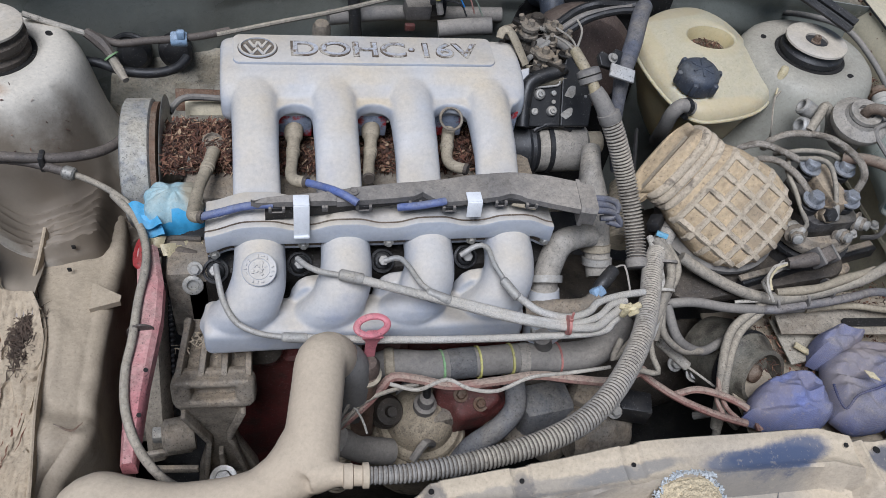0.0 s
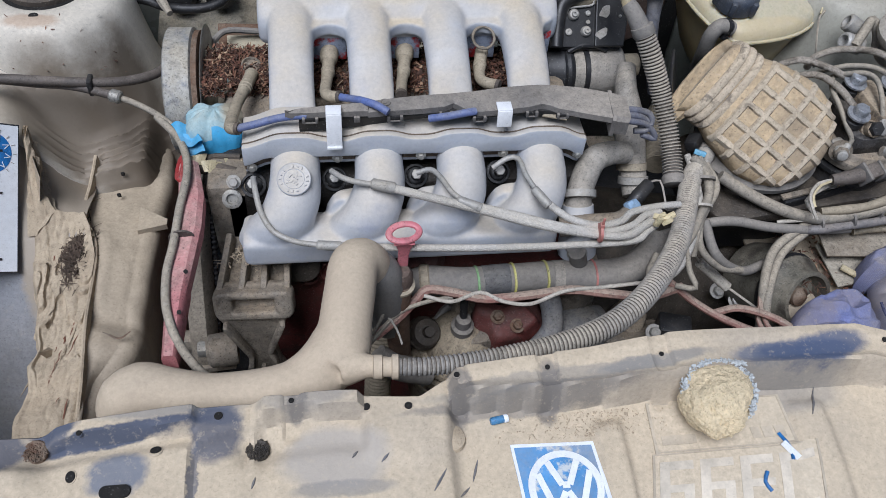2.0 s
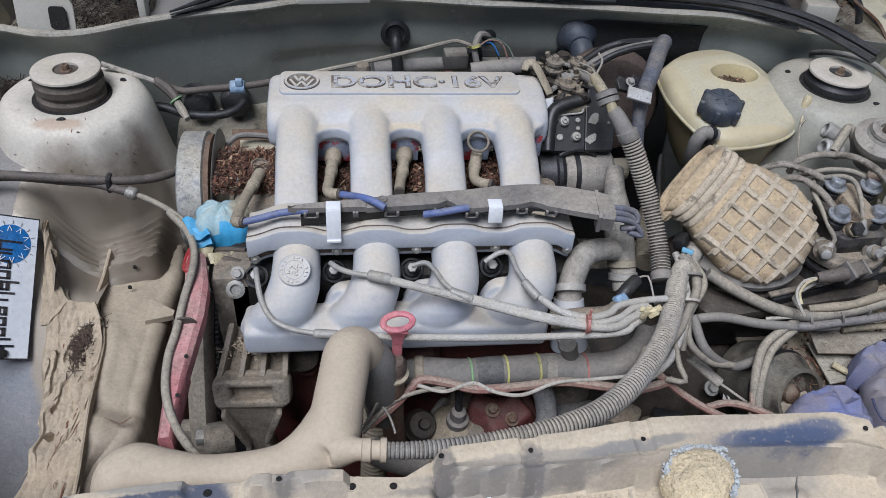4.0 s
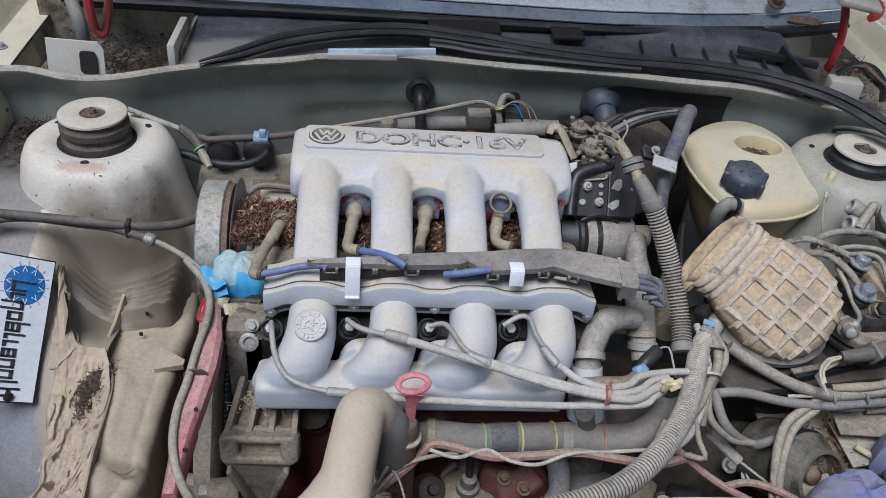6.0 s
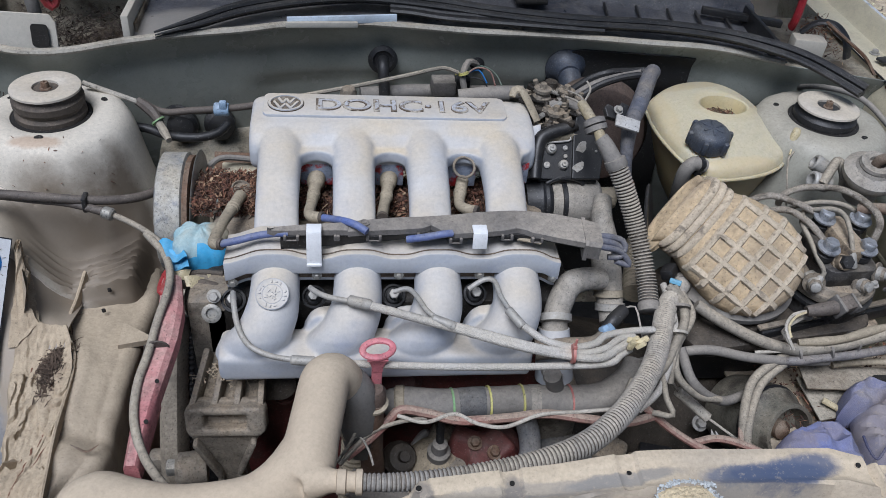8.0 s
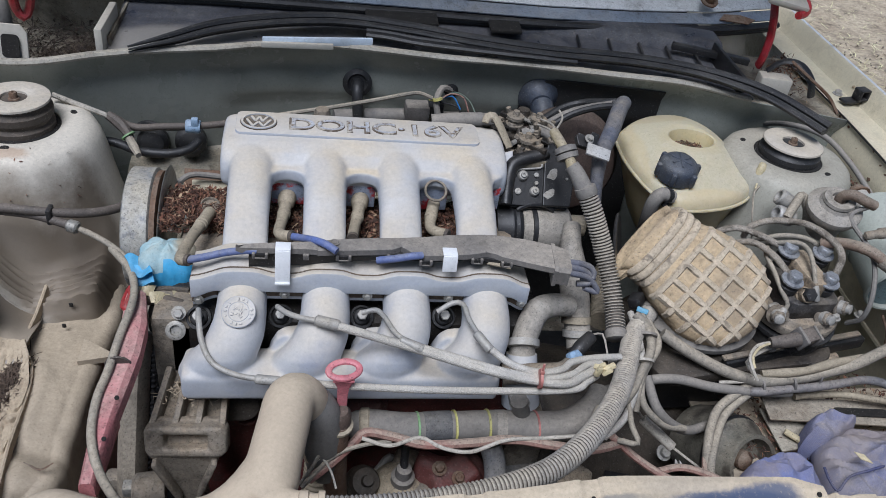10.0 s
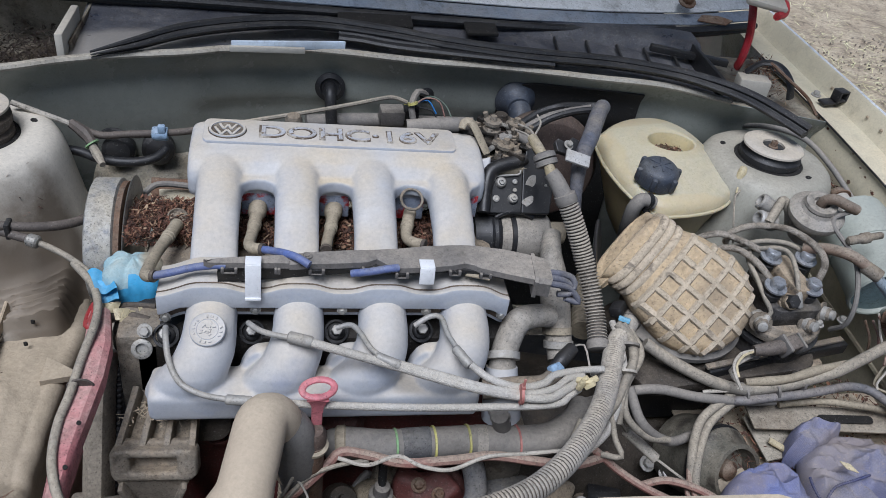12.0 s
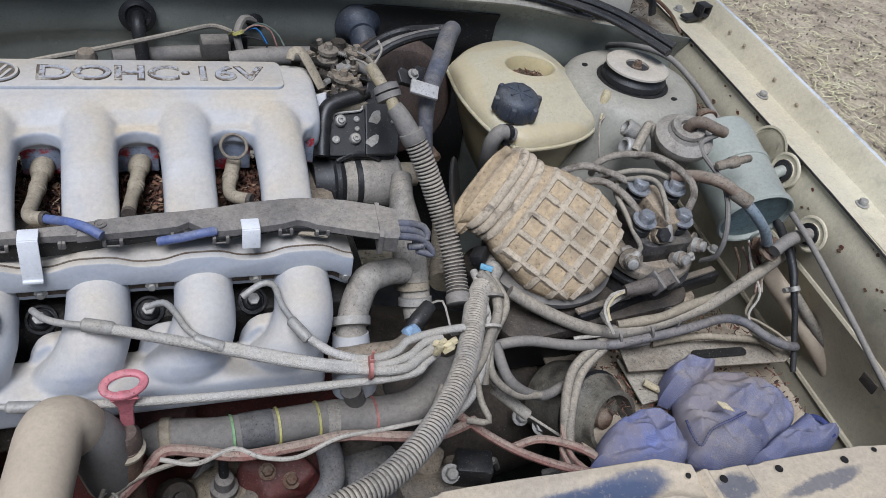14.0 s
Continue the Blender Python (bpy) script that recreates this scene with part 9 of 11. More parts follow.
def red_guard():
    t = thing("cable_guard", "long faded red plastic guard strip with a cable tied to it", "cable guard")
    line = [(-0.3371, 0.3060, 0.7050), (-0.3305, 0.2575, 0.7050), (-0.3316, 0.2199, 0.7000), (-0.3363, 0.1782, 0.6950), (-0.3383, 0.1331, 0.6900), (-0.3399, 0.0776, 0.6800)]
    w = [0.010, 0.0125, 0.013, 0.0125, 0.0085, 0.0065]
    b = bmesh.new()
    loops = []
    for q, h in zip(line, w):
        q = Vector(q)
        loops.append([q + Vector((h * x, 0.0, 0.010 * z)) for x, z in ((-1, -1), (-1, 0.6), (-0.6, 1), (0.6, 1), (1, 0.6), (1, -1))])
    rings(b, loops)
    part("strip", b, RED_GUARD, t)
    m = axis((-0.3425, 0.2965, 0.7120), (-0.75, 0.0, 0.66), (0, 1, 0))
    part("end_ring", lathe([(0.004, -0.004), (0.009, -0.004), (0.010, 0.0), (0.009, 0.004), (0.004, 0.004), (0.0035, 0.0)], 26, m @ Matrix.Diagonal((0.85, 2.0, 1, 1))), RED, t, "bright red end ring")
    part("side_flange", bar((-0.3311, 0.1614, 0.6720), (-0.3380, 0.0874, 0.6600), 0.010, 0.003, (1, 0, 0), 0.0008), RED_GUARD, t)
    for q in ((-0.3282, 0.1598, 0.7080), (-0.3319, 0.1182, 0.7000)):
        part("slot", lathe([(0.0022, 0), (0.0022, 0.0012), (0, 0.0013)], 8, axis(q, (0, -0.5, 0.9))), BLACK, t)
    tie((-0.3364, 0.2055, 0.7040), (0.05, -1, -0.1), 0.0122, CABLE_DARK, t, width=0.0022, tail=0.003)
    return t


red_guard()
cable("clutch_cable", [(-0.3772, 0.3819, 0.7120), (-0.3527, 0.3478, 0.7120), (-0.3390, 0.3100, 0.7180), (-0.3346, 0.2727, 0.7220), (-0.3396, 0.2362, 0.7150), (-0.3424, 0.1938, 0.7100), (-0.3466, 0.1601, 0.7050), (-0.3435, 0.1220, 0.7000), (-0.3316, 0.0905, 0.6900), (-0.3141, 0.0721, 0.6700), (-0.2994, 0.0678, 0.6500), (-0.2873, 0.0629, 0.6200)], 0.0043, WIRE_GREY, "grey sheathed cable running down the red guard", "cable", seg=10)


# ---- right hand wiring ----
CABLE_PALE = surface("grey_rubber_cable", lin(112, 112, 116), 0.55, 0.0, 0.4, lin(158, 148, 136), spots=lin(78, 76, 76), spot_scale=22, spot_amount=0.2, bump=0.2)


def tied_harness():
    t = thing("wiring_harness", "bundle of dusty grey cables and hoses tied together across the bay", "wiring harness")
    runs = [([(0.2658, 0.2984, 0.6720), (0.2982, 0.2820, 0.6580), (0.3412, 0.2638, 0.6450), (0.3850, 0.2550, 0.6370), (0.4230, 0.2550, 0.6400), (0.4540, 0.2580, 0.6430), (0.4790, 0.2620, 0.6470), (0.5130, 0.2680, 0.6520), (0.5630, 0.2860, 0.6600), (0.6040, 0.3020, 0.6670), (0.6430, 0.3190, 0.6720), (0.6790, 0.3370, 0.6680)], 0.0072, WIRE_GREY),
            ([(0.3626, 0.2542, 0.6220), (0.3840, 0.2450, 0.6280), (0.4140, 0.2470, 0.6300), (0.4540, 0.2490, 0.6320), (0.4960, 0.2540, 0.6340), (0.5350, 0.2600, 0.6340), (0.5620, 0.2530, 0.6320), (0.5810, 0.2300, 0.6280), (0.6030, 0.2190, 0.6220), (0.6260, 0.2230, 0.6120)], 0.0055, CABLE_PALE),
            ([(0.1900, 0.2560, 0.6150), (0.2350, 0.2570, 0.6320), (0.2759, 0.2542, 0.6400), (0.3254, 0.2488, 0.6320), (0.3825, 0.2489, 0.6240), (0.4310, 0.2501, 0.6220)], 0.006, RUBBER_DUSTY),
            ([(0.3888, 0.2625, 0.6320), (0.3670, 0.2509, 0.6260), (0.3335, 0.2329, 0.6150), (0.3187, 0.2142, 0.6050), (0.3074, 0.1893, 0.5950), (0.3040, 0.1650, 0.5700), (0.3060, 0.1450, 0.5300)], 0.0055, WIRE_GREY),
            ([(0.3946, 0.2591, 0.6280), (0.3716, 0.2464, 0.6200), (0.3436, 0.2299, 0.6100), (0.3268, 0.2089, 0.6000), (0.3093, 0.1766, 0.5900), (0.3080, 0.1550, 0.5600), (0.3100, 0.1400, 0.5200)], 0.005, WIRE_GREY),
            ([(0.3848, 0.2549, 0.6250), (0.3635, 0.2413, 0.6160), (0.3349, 0.2207, 0.6000), (0.3194, 0.1917, 0.5900), (0.3150, 0.1700, 0.5500)], 0.0035, PLASTIC_GREY),
            ([(0.3880, 0.2590, 0.6450), (0.4170, 0.2560, 0.6500), (0.4440, 0.2570, 0.6530), (0.4770, 0.2650, 0.6560), (0.5030, 0.2710, 0.6570), (0.5350, 0.2830, 0.6520)], [0.0045, 0.0058, 0.0050, 0.0062, 0.0048, 0.0038], BOOT),
            ([(0.3378, 0.2583, 0.6300), (0.3773, 0.2528, 0.6420), (0.3687, 0.2675, 0.6550), (0.3840, 0.2745, 0.6650), (0.4036, 0.2817, 0.6680)], 0.0024, WIRE_WHITE)]
    for pts, r, m in runs:
        part("cable", tube(pts, r, 12, 0.007), m, t)
    for q in ((0.3880, 0.2553, 0.6300), (0.4278, 0.2561, 0.6340), (0.4640, 0.2640, 0.6400)):
        tie(q, (1, 0.15, 0.05), 0.0125, PLASTIC_GREY, t, 0.0032, 0.012)
    return t


tied_harness()


def center_bundle():
    t = thing("wire_bundle", "loose bundle of grey and white wires beside the conduit", "wire bundle")
    rs = [([(0.2311, 0.3111, 0.6900), (0.2408, 0.2928, 0.6850), (0.2374, 0.2628, 0.6800), (0.2156, 0.2292, 0.6720), (0.1973, 0.2061, 0.6620), (0.1728, 0.1925, 0.6400)], 0.0055, WIRE_GREY),
          ([(0.2395, 0.3125, 0.6880), (0.2451, 0.2821, 0.6820), (0.2305, 0.2504, 0.6750), (0.2129, 0.2186, 0.6650), (0.2115, 0.2053, 0.6400)], 0.0045, WIRE_GREY),
          ([(0.2287, 0.3202, 0.6850), (0.2281, 0.2803, 0.6800), (0.2226, 0.2450, 0.6720), (0.2065, 0.2109, 0.6600), (0.1928, 0.1911, 0.6400), (0.1727, 0.1830, 0.6200)], 0.0042, BRAID),
          ([(0.2476, 0.3067, 0.6840), (0.2522, 0.2746, 0.6750), (0.2214, 0.2319, 0.6680), (0.2184, 0.2056, 0.6500), (0.2457, 0.1976, 0.6250), (0.2791, 0.2038, 0.6100)], 0.0042, WIRE_GREY),
          ([(0.2267, 0.2338, 0.6650), (0.2387, 0.2034, 0.6400), (0.2856, 0.2101, 0.6000), (0.3395, 0.2386, 0.5800)], 0.0058, RUBBER_DUSTY),
          ([(0.1631, 0.1980, 0.6550), (0.1529, 0.1826, 0.6400), (0.1790, 0.2004, 0.6500), (0.2004, 0.2231, 0.6600)], 0.0038, WIRE_GREY),
          ([(0.1987, 0.2033, 0.6550), (0.2002, 0.1829, 0.6400), (0.2048, 0.1667, 0.6300), (0.1856, 0.1751, 0.6250)], 0.0034, WIRE_GREY),
          ([(0.1750, 0.2320, 0.6900), (0.1951, 0.2356, 0.6880), (0.2237, 0.2602, 0.6840)], 0.003, WIRE_WHITE)]
    for pts, r, m in rs:
        part("wire", tube(pts, r, 10, 0.006), m, t)
    tie((0.2215, 0.2460, 0.6760), (0.1, 0.8, 0.5), 0.0135, WIRE_WHITE, t, tail=0.02)
    tie((0.2354, 0.2809, 0.6840), (0.1, 0.8, 0.5), 0.013, PLASTIC_GREY, t)
    part("barrel_joint", tube([(0.2390, 0.2273, 0.6000), (0.2753, 0.2064, 0.5750)], 0.0065, 10, 0.02), WIRE_WHITE, t, "dirty white barrel connector")
    part("thin_wire", tube([(0.2237, 0.2306, 0.6200), (0.2390, 0.2273, 0.6000)], 0.0018, 6), WIRE_GREY, t)
    part("thin_wire", tube([(0.2753, 0.2064, 0.5750), (0.2967, 0.1934, 0.5650), (0.3197, 0.1707, 0.5600)], 0.0016, 6), WIRE_WHITE, t)
    return t


center_bundle()
for pts, lab in (([(0.1806, 0.1807, 0.6250), (0.2131, 0.1700, 0.6000), (0.2450, 0.1510, 0.5900), (0.2823, 0.1323, 0.5850), (0.3170, 0.1212, 0.5800)], "thick faded red power cable"),
                 ([(0.2368, 0.1622, 0.5850), (0.2679, 0.1643, 0.5900), (0.3019, 0.1502, 0.5900), (0.3255, 0.1324, 0.5850), (0.3367, 0.1177, 0.5700)], "red and grey power cable looping low"),
                 ([(0.3106, 0.1971, 0.5950), (0.3002, 0.1726, 0.5850), (0.3004, 0.1449, 0.5800), (0.3135, 0.1280, 0.5750)], "thin red power cable"),
                 ([(0.3158, 0.1920, 0.5900), (0.2945, 0.1606, 0.5800), (0.2956, 0.1370, 0.5750)], "thin red power cable beside the starter")):
    cable("power_cable", pts, 0.0044 if "thick" in lab or "loop" in lab else 0.0028, WIRE_RED, lab, "cable", "red power cables")


def headlamp_back():
    t = thing("lamp_housing", "round grey lamp housing back with a rusty open centre", "lamp housing")
    c = Vector((0.3738, 0.1947, 0.5600))
    d = Vector((0.25, -0.75, 0.45))
    m = axis(c, d)
    part("bowl", lathe([(0.045, -0.09), (0.050, -0.07), (0.048, -0.02), (0.040, -0.012), (0.0375, 0.0), (0.036, 0.008), (0.031, 0.008), (0.029, 0.0), (0.028, -0.012), (0.0, -0.013)], 36, m), surface("grimy_grey_green_bowl", lin(98, 97, 88), 0.5, 0.1, 0.45, lin(150, 140, 122), spots=lin(48, 46, 44), spot_scale=14, spot_amount=0.3, bump=0.4, vary=0.35), t)
    part("seal_ring", lathe([(0.0485, -0.03), (0.0505, -0.026), (0.0485, -0.022)], 34, m), RUBBER, t)
    part("rust_core", lathe([(0.012, -0.013), (0.012, -0.004), (0.006, 0.0), (0.0, 0.001)], 16, m), RUSTY, t)
    return t


headlamp_back()


def battery_tray():
    t = thing("battery_tray", "rusty dirt-covered battery tray with a slotted bracket", "battery tray")
    part("floor", sheet(lambda u, v: Vector((0.34 + 0.30 * u, 0.02 + 0.30 * v, 0.555 + 0.006 * noise.noise((u * 6, v * 6, 1)) - 0.02 * (1 - v))), 20, 20, 0.003), BODY_DIRTY, t)
    part("paper_scrap", prism([(-0.03, -0.03), (0.028, -0.034), (0.034, 0.022), (-0.022, 0.034)], 0.002, Matrix.Translation((0.4413, 0.2352, 0.5750)) @ pose(0, 0, 0, 4, -6, 10)), surface("greyish_scrap", lin(172, 166, 150), 0.9, dust=0.5, spot_scale=30, rust=0.3), t, "greyish torn sheet", smooth=False)
    part("wood_chip", box(0.022, 0.008, 0.004, Matrix.Translation((0.4343, 0.2153, 0.5820)) @ pose(0, 0, 0, 0, 8, -38), 0.001), TIE_CREAM, t, "pale wood chip")
    a, b_ = Vector((0.4474, 0.2522, 0.6000)), Vector((0.6141, 0.2117, 0.6000))
    poly = [(-0.12, -0.018), (0.09, -0.022), (0.12, -0.006), (0.12, 0.014), (-0.12, 0.018)]
    part("bracket", prism(poly, 0.003, Matrix.Translation((0.5290, 0.2447, 0.5920)) @ pose(0, 0, 0, 6, 0, -3), 0.0008), surface("brown_bracket", lin(126, 112, 94), 0.75, 0.1, 0.6, spot_scale=22, bump=0.3, rust=0.3), t, smooth=False)
    part("slot", prism(rounded(0.075, 0.012, 0.006), 0.001, Matrix.Translation((0.5332, 0.2395, 0.5970)) @ pose(0, 0, 0, 6, 0, -3)), BLACK, t, smooth=False)
    part("tan_cord", tube([(0.4470, 0.2580, 0.6060), (0.4670, 0.2570, 0.6100), (0.5070, 0.2560, 0.6120), (0.5480, 0.2480, 0.6120), (0.5850, 0.2410, 0.6100), (0.6050, 0.2340, 0.6020), (0.6160, 0.2250, 0.5900)], 0.0046, 10, rib=0.005, depth=0.10), BOOT, t, "stiff tan fabric cord")
    for k, q in enumerate(([(0.6070, 0.3420, 0.6750), (0.6040, 0.3200, 0.6680), (0.6130, 0.3050, 0.6550), (0.6000, 0.2910, 0.6350), (0.5850, 0.2760, 0.6200), (0.5960, 0.2640, 0.6180), (0.6160, 0.2480, 0.6120), (0.6260, 0.2350, 0.6080)], [(0.5890, 0.3430, 0.6700), (0.5930, 0.3270, 0.6550), (0.5960, 0.3210, 0.6350), (0.5970, 0.3210, 0.6150)], [(0.5980, 0.3400, 0.6720), (0.5990, 0.3190, 0.6600), (0.6000, 0.3110, 0.6400), (0.6020, 0.3150, 0.6200)])):
        part("loose_wire", tube(q, 0.0017, 6), (BOOT, RUSTY, WIRE_RED)[k], t, "thin loose wire hanging down")
    return t


battery_tray()
flakes("leaf_litter", 1500, lambda r: (r.uniform(0.37, 0.62), r.uniform(0.16, 0.33), 0.564 + 0.010 * r.random()), "brown twigs and scraps scattered on the battery tray", seed=14)


wear_and_shade_patches(GLOVE, [((0.465, 0.172, 0), (0.040, 0.020), 25, 0.6, lin(150, 142, 142)), ((0.500, 0.150, 0), (0.030, 0.008), -35, 0.5, lin(150, 142, 142)), ((0.380, 0.150, 0), (0.030, 0.012), 20, 0.4, lin(140, 132, 136)), ((0.345, 0.138, 0), (0.022, 0.020), 0, 0.45, lin(134, 126, 128)), ((0.440, 0.140, 0), (0.014, 0.030), -15, 0.5, lin(148, 140, 138)), ((0.520, 0.195, 0), (0.050, 0.016), 0, 0.75, lin(140, 130, 126)), ((0.505, 0.120, 0), (0.016, 0.014), 0, 0.5, lin(74, 78, 110))], 0.30)


def glove():
    t = thing("work_glove", "crumpled blue knitted work glove lying on the battery tray", "glove")

    def cloth(outline, low, high, folds, seed):
        """A crumpled mound of cloth inside an outline; folds are (start, end, depth, width), negative for a ridge."""
        q = [Vector((x, y, 0)) for x, y in outline]
        rim = [p for p, _ in smooth_path(q + [q[0]], 0.004)][:-1]
        c = sum(rim, Vector()) / len(rim)

        def z_at(x, y, k):
            z = low + (high - low) * (1 - k ** 5) ** 0.55
            z += 0.015 * (0.4 - abs(noise.noise((x * 15 + y * 10, y * 30 - x * 14, seed)) * 2)) * (1 - k ** 6) + 0.008 * (0.4 - abs(noise.noise((x * 34 - y * 20, y * 48 + x * 30, seed + 3)) * 2)) * (1 - k ** 8)
            for (ax, ay), (bx, by), depth, width in folds:
                dx, dy = bx - ax, by - ay
                f = max(0, min(1, ((x - ax) * dx + (y - ay) * dy) / (dx * dx + dy * dy)))
                d = math.hypot(x - ax - f * dx, y - ay - f * dy)
                taper = 0.35 + 0.65 * math.sin(math.pi * min(1, 0.15 + 0.85 * f))
                z -= depth * taper * (math.exp(-(d / width) ** 1.3) - 0.35 * math.exp(-((d - 2.1 * width) / width) ** 2)) * (1 - k ** 8)
            return z
        b = bmesh.new()
        loops = []
        for r in [0.02 + 0.98 * (i / 44) ** 0.85 for i in range(45)]:
            lo = []
            for p in rim:
                v = c.lerp(p, r)
                w = 1 + 0.03 * noise.noise((p.x * 60, p.y * 60, seed)) * r
                v = c + (v - c) * w
                lo.append(Vector((v.x, v.y, z_at(v.x, v.y, r))))
            loops.append(lo)
        loops.append([Vector((p.x, p.y, low - 0.012)) + (c - p) * 0.08 for p in rim])
        rings(b, loops)
        return b, lambda x, y: z_at(x, y, min(1, math.hypot((x - c.x) / 0.09, (y - c.y) / 0.07)))
    piece, _ = cloth([(0.314, 0.129), (0.345, 0.163), (0.388, 0.176), (0.425, 0.166), (0.428, 0.126), (0.400, 0.106), (0.355, 0.110)], 0.575, 0.612, [((0.33, 0.13), (0.40, 0.125), 0.006, 0.006), ((0.36, 0.165), (0.42, 0.15), 0.004, 0.007)], 2)
    part("thumb", piece, GLOVE, t)
    piece, _ = cloth([(0.434, 0.198), (0.446, 0.220), (0.462, 0.228), (0.500, 0.224), (0.505, 0.208), (0.455, 0.188)], 0.580, 0.622, [((0.44, 0.205), (0.49, 0.215), 0.005, 0.005)], 5)
    part("finger", piece, GLOVE, t)
    piece, _ = cloth([(0.495, 0.103), (0.540, 0.124), (0.585, 0.137), (0.610, 0.125), (0.618, 0.112), (0.595, 0.099), (0.550, 0.090), (0.510, 0.088)], 0.575, 0.612, [((0.53, 0.108), (0.58, 0.118), 0.003, 0.006)], 9)
    finger = part("finger", piece, GLOVE, t)
    part("band", tube([(0.5795, 0.1345, 0.602), (0.5860, 0.1260, 0.6085), (0.5920, 0.1150, 0.6085), (0.5960, 0.1030, 0.602)], 0.0035, 8, 0.004, flat=0.6), surface("dark_blue_hem", lin(52, 62, 110), 0.95, dust=0.2), finger, "dark blue woven band")
    piece, top = cloth([(0.424, 0.116), (0.430, 0.150), (0.450, 0.194), (0.475, 0.211), (0.525, 0.211), (0.568, 0.192), (0.585, 0.165), (0.578, 0.140), (0.535, 0.118), (0.490, 0.099), (0.445, 0.096)], 0.578, 0.613,
                       [((0.478, 0.163), (0.526, 0.126), 0.013, 0.0055), ((0.484, 0.130), (0.514, 0.111), 0.011, 0.005), ((0.545, 0.184), (0.574, 0.152), 0.022, 0.007), ((0.462, 0.196), (0.560, 0.190), 0.006, 0.006), ((0.500, 0.178), (0.548, 0.150), -0.007, 0.010), ((0.438, 0.128), (0.452, 0.180), -0.005, 0.008)], 14)
    palm = part("palm", piece, GLOVE, t)
    part("hem", tube([(x, y, z) for x, y, z in ((0.4300, 0.1480, 0.607), (0.4230, 0.1280, 0.612), (0.4250, 0.1130, 0.6135), (0.4400, 0.1230, 0.6235), (0.4640, 0.1270, 0.6290), (0.4860, 0.1330, 0.6290))], 0.0017, 8, rib=0.003, depth=0.25), bpy.data.materials["dark_blue_hem"], palm, "dark blue stitched hem")
    part("leaf_scrap", prism([(-0.010, 0), (0, -0.004), (0.012, 0), (0, 0.004)], 0.001, Matrix.Translation((0.4620, 0.1420, 0.6330)) @ pose(0, 0, 0, 10, 0, -50)), TIE_CREAM, t, "pale dry leaf scrap", smooth=False)
    return t


glove()


def side_pipes():
    """Hoses, grommets and a rod along the wing wall."""
    t = thing("wing_hoses", "grey-brown hoses and a thin rod along the wing wall", "hoses")
    part("thick_hose", tube([(0.6430, 0.3310, 0.6400), (0.6540, 0.3140, 0.6280), (0.6680, 0.2860, 0.6120), (0.6820, 0.2550, 0.5920), (0.6980, 0.2250, 0.5700), (0.7120, 0.1990, 0.5450)], 0.0125, 18), HOSE_TAN, t, "thick dust-caked hose, crumbled at its end")
    part("thin_hose", tube([(0.6530, 0.2820, 0.6400), (0.6680, 0.2640, 0.6220), (0.6850, 0.2450, 0.6020), (0.7040, 0.2190, 0.5800), (0.7190, 0.1890, 0.5550)], 0.0064, 12), WIRE_GREY, t)
    part("black_hose", tube([(0.6380, 0.3460, 0.7050), (0.6350, 0.3260, 0.7000), (0.6340, 0.3030, 0.6900), (0.6300, 0.2810, 0.6780), (0.6260, 0.2660, 0.6660), (0.6280, 0.2470, 0.6400), (0.6280, 0.2280, 0.6120), (0.6260, 0.2070, 0.5850)], [0.0058, 0.0056, 0.0054, 0.0052, 0.0040, 0.0038, 0.0036, 0.0036], 12), RUBBER, t, "dark hose with a narrower tail")
    clamp_band((0.6250, 0.2650, 0.6680), (0.05, -0.6, -0.5), 0.0064, 0.006, ALU, t)
    part("rod", tube([(0.6190, 0.3190, 0.7420), (0.6310, 0.2880, 0.7250), (0.6410, 0.2400, 0.7020), (0.6480, 0.1900, 0.6800), (0.6530, 0.1510, 0.6620), (0.6610, 0.1230, 0.6450)], 0.0038, 10), RUBBER_DUSTY, t)
    part("brown_fitting", lathe([(0.008, -0.016), (0.0125, -0.014), (0.0125, 0.002), (0.0100, 0.004), (0.0100, 0.012), (0.0, 0.0125)], 6, axis((0.6070, 0.3160, 0.6920), (0.35, -0.6, 0.3))), RUSTY, t, "orange-brown hexagon fitting")
    for q in ((0.6550, 0.3918, 0.7492), (0.6520, 0.3088, 0.7145)):
        part("grommet", lathe([(0.023, 0), (0.022, 0.002), (0.020, 0.0025), (0.018, 0.001), (0.014, 0.001), (0.013, 0.003), (0.010, 0.004), (0.008, 0.002), (0.0, 0.002)], 24, axis(Vector(q) + Vector((0.004, 0, 0)), (-1, -0.1, 0.15))), BODY_GREEN, t, "pressed grommet seat")
        part("grommet_core", lathe([(0.0140, 0.0), (0.0135, 0.0022), (0.0, 0.0024)], 20, axis(Vector(q) + Vector((0.001, 0, 0)), (-1, -0.1, 0.15))), RUBBER, t, "black rubber core")
    part("wall_pipe", tube([(0.6550, 0.3918, 0.7492), (0.6400, 0.3878, 0.7475), (0.6200, 0.3815, 0.7443)], 0.007, 10), FILTER_GREEN, t)
    part("wall_pipe", tube([(0.6520, 0.3074, 0.7156), (0.6300, 0.3034, 0.7162), (0.6100, 0.2967, 0.7164), (0.5900, 0.2890, 0.7098)], 0.008, 10), RUBBER_DUSTY, t)
    part("clip_plate", box(0.003, 0.022, 0.014, Matrix.Translation((0.6400, 0.1330, 0.6488)), 0.001), CAST_DARK, t)
    part("ring_press", lathe([(0.030, 0), (0.031, 0.002), (0.028, 0.002), (0.027, 0)], 26, axis((0.6580, 0.4325, 0.7529), (-1, -0.1, 0.2))), BODY_GREEN, t)
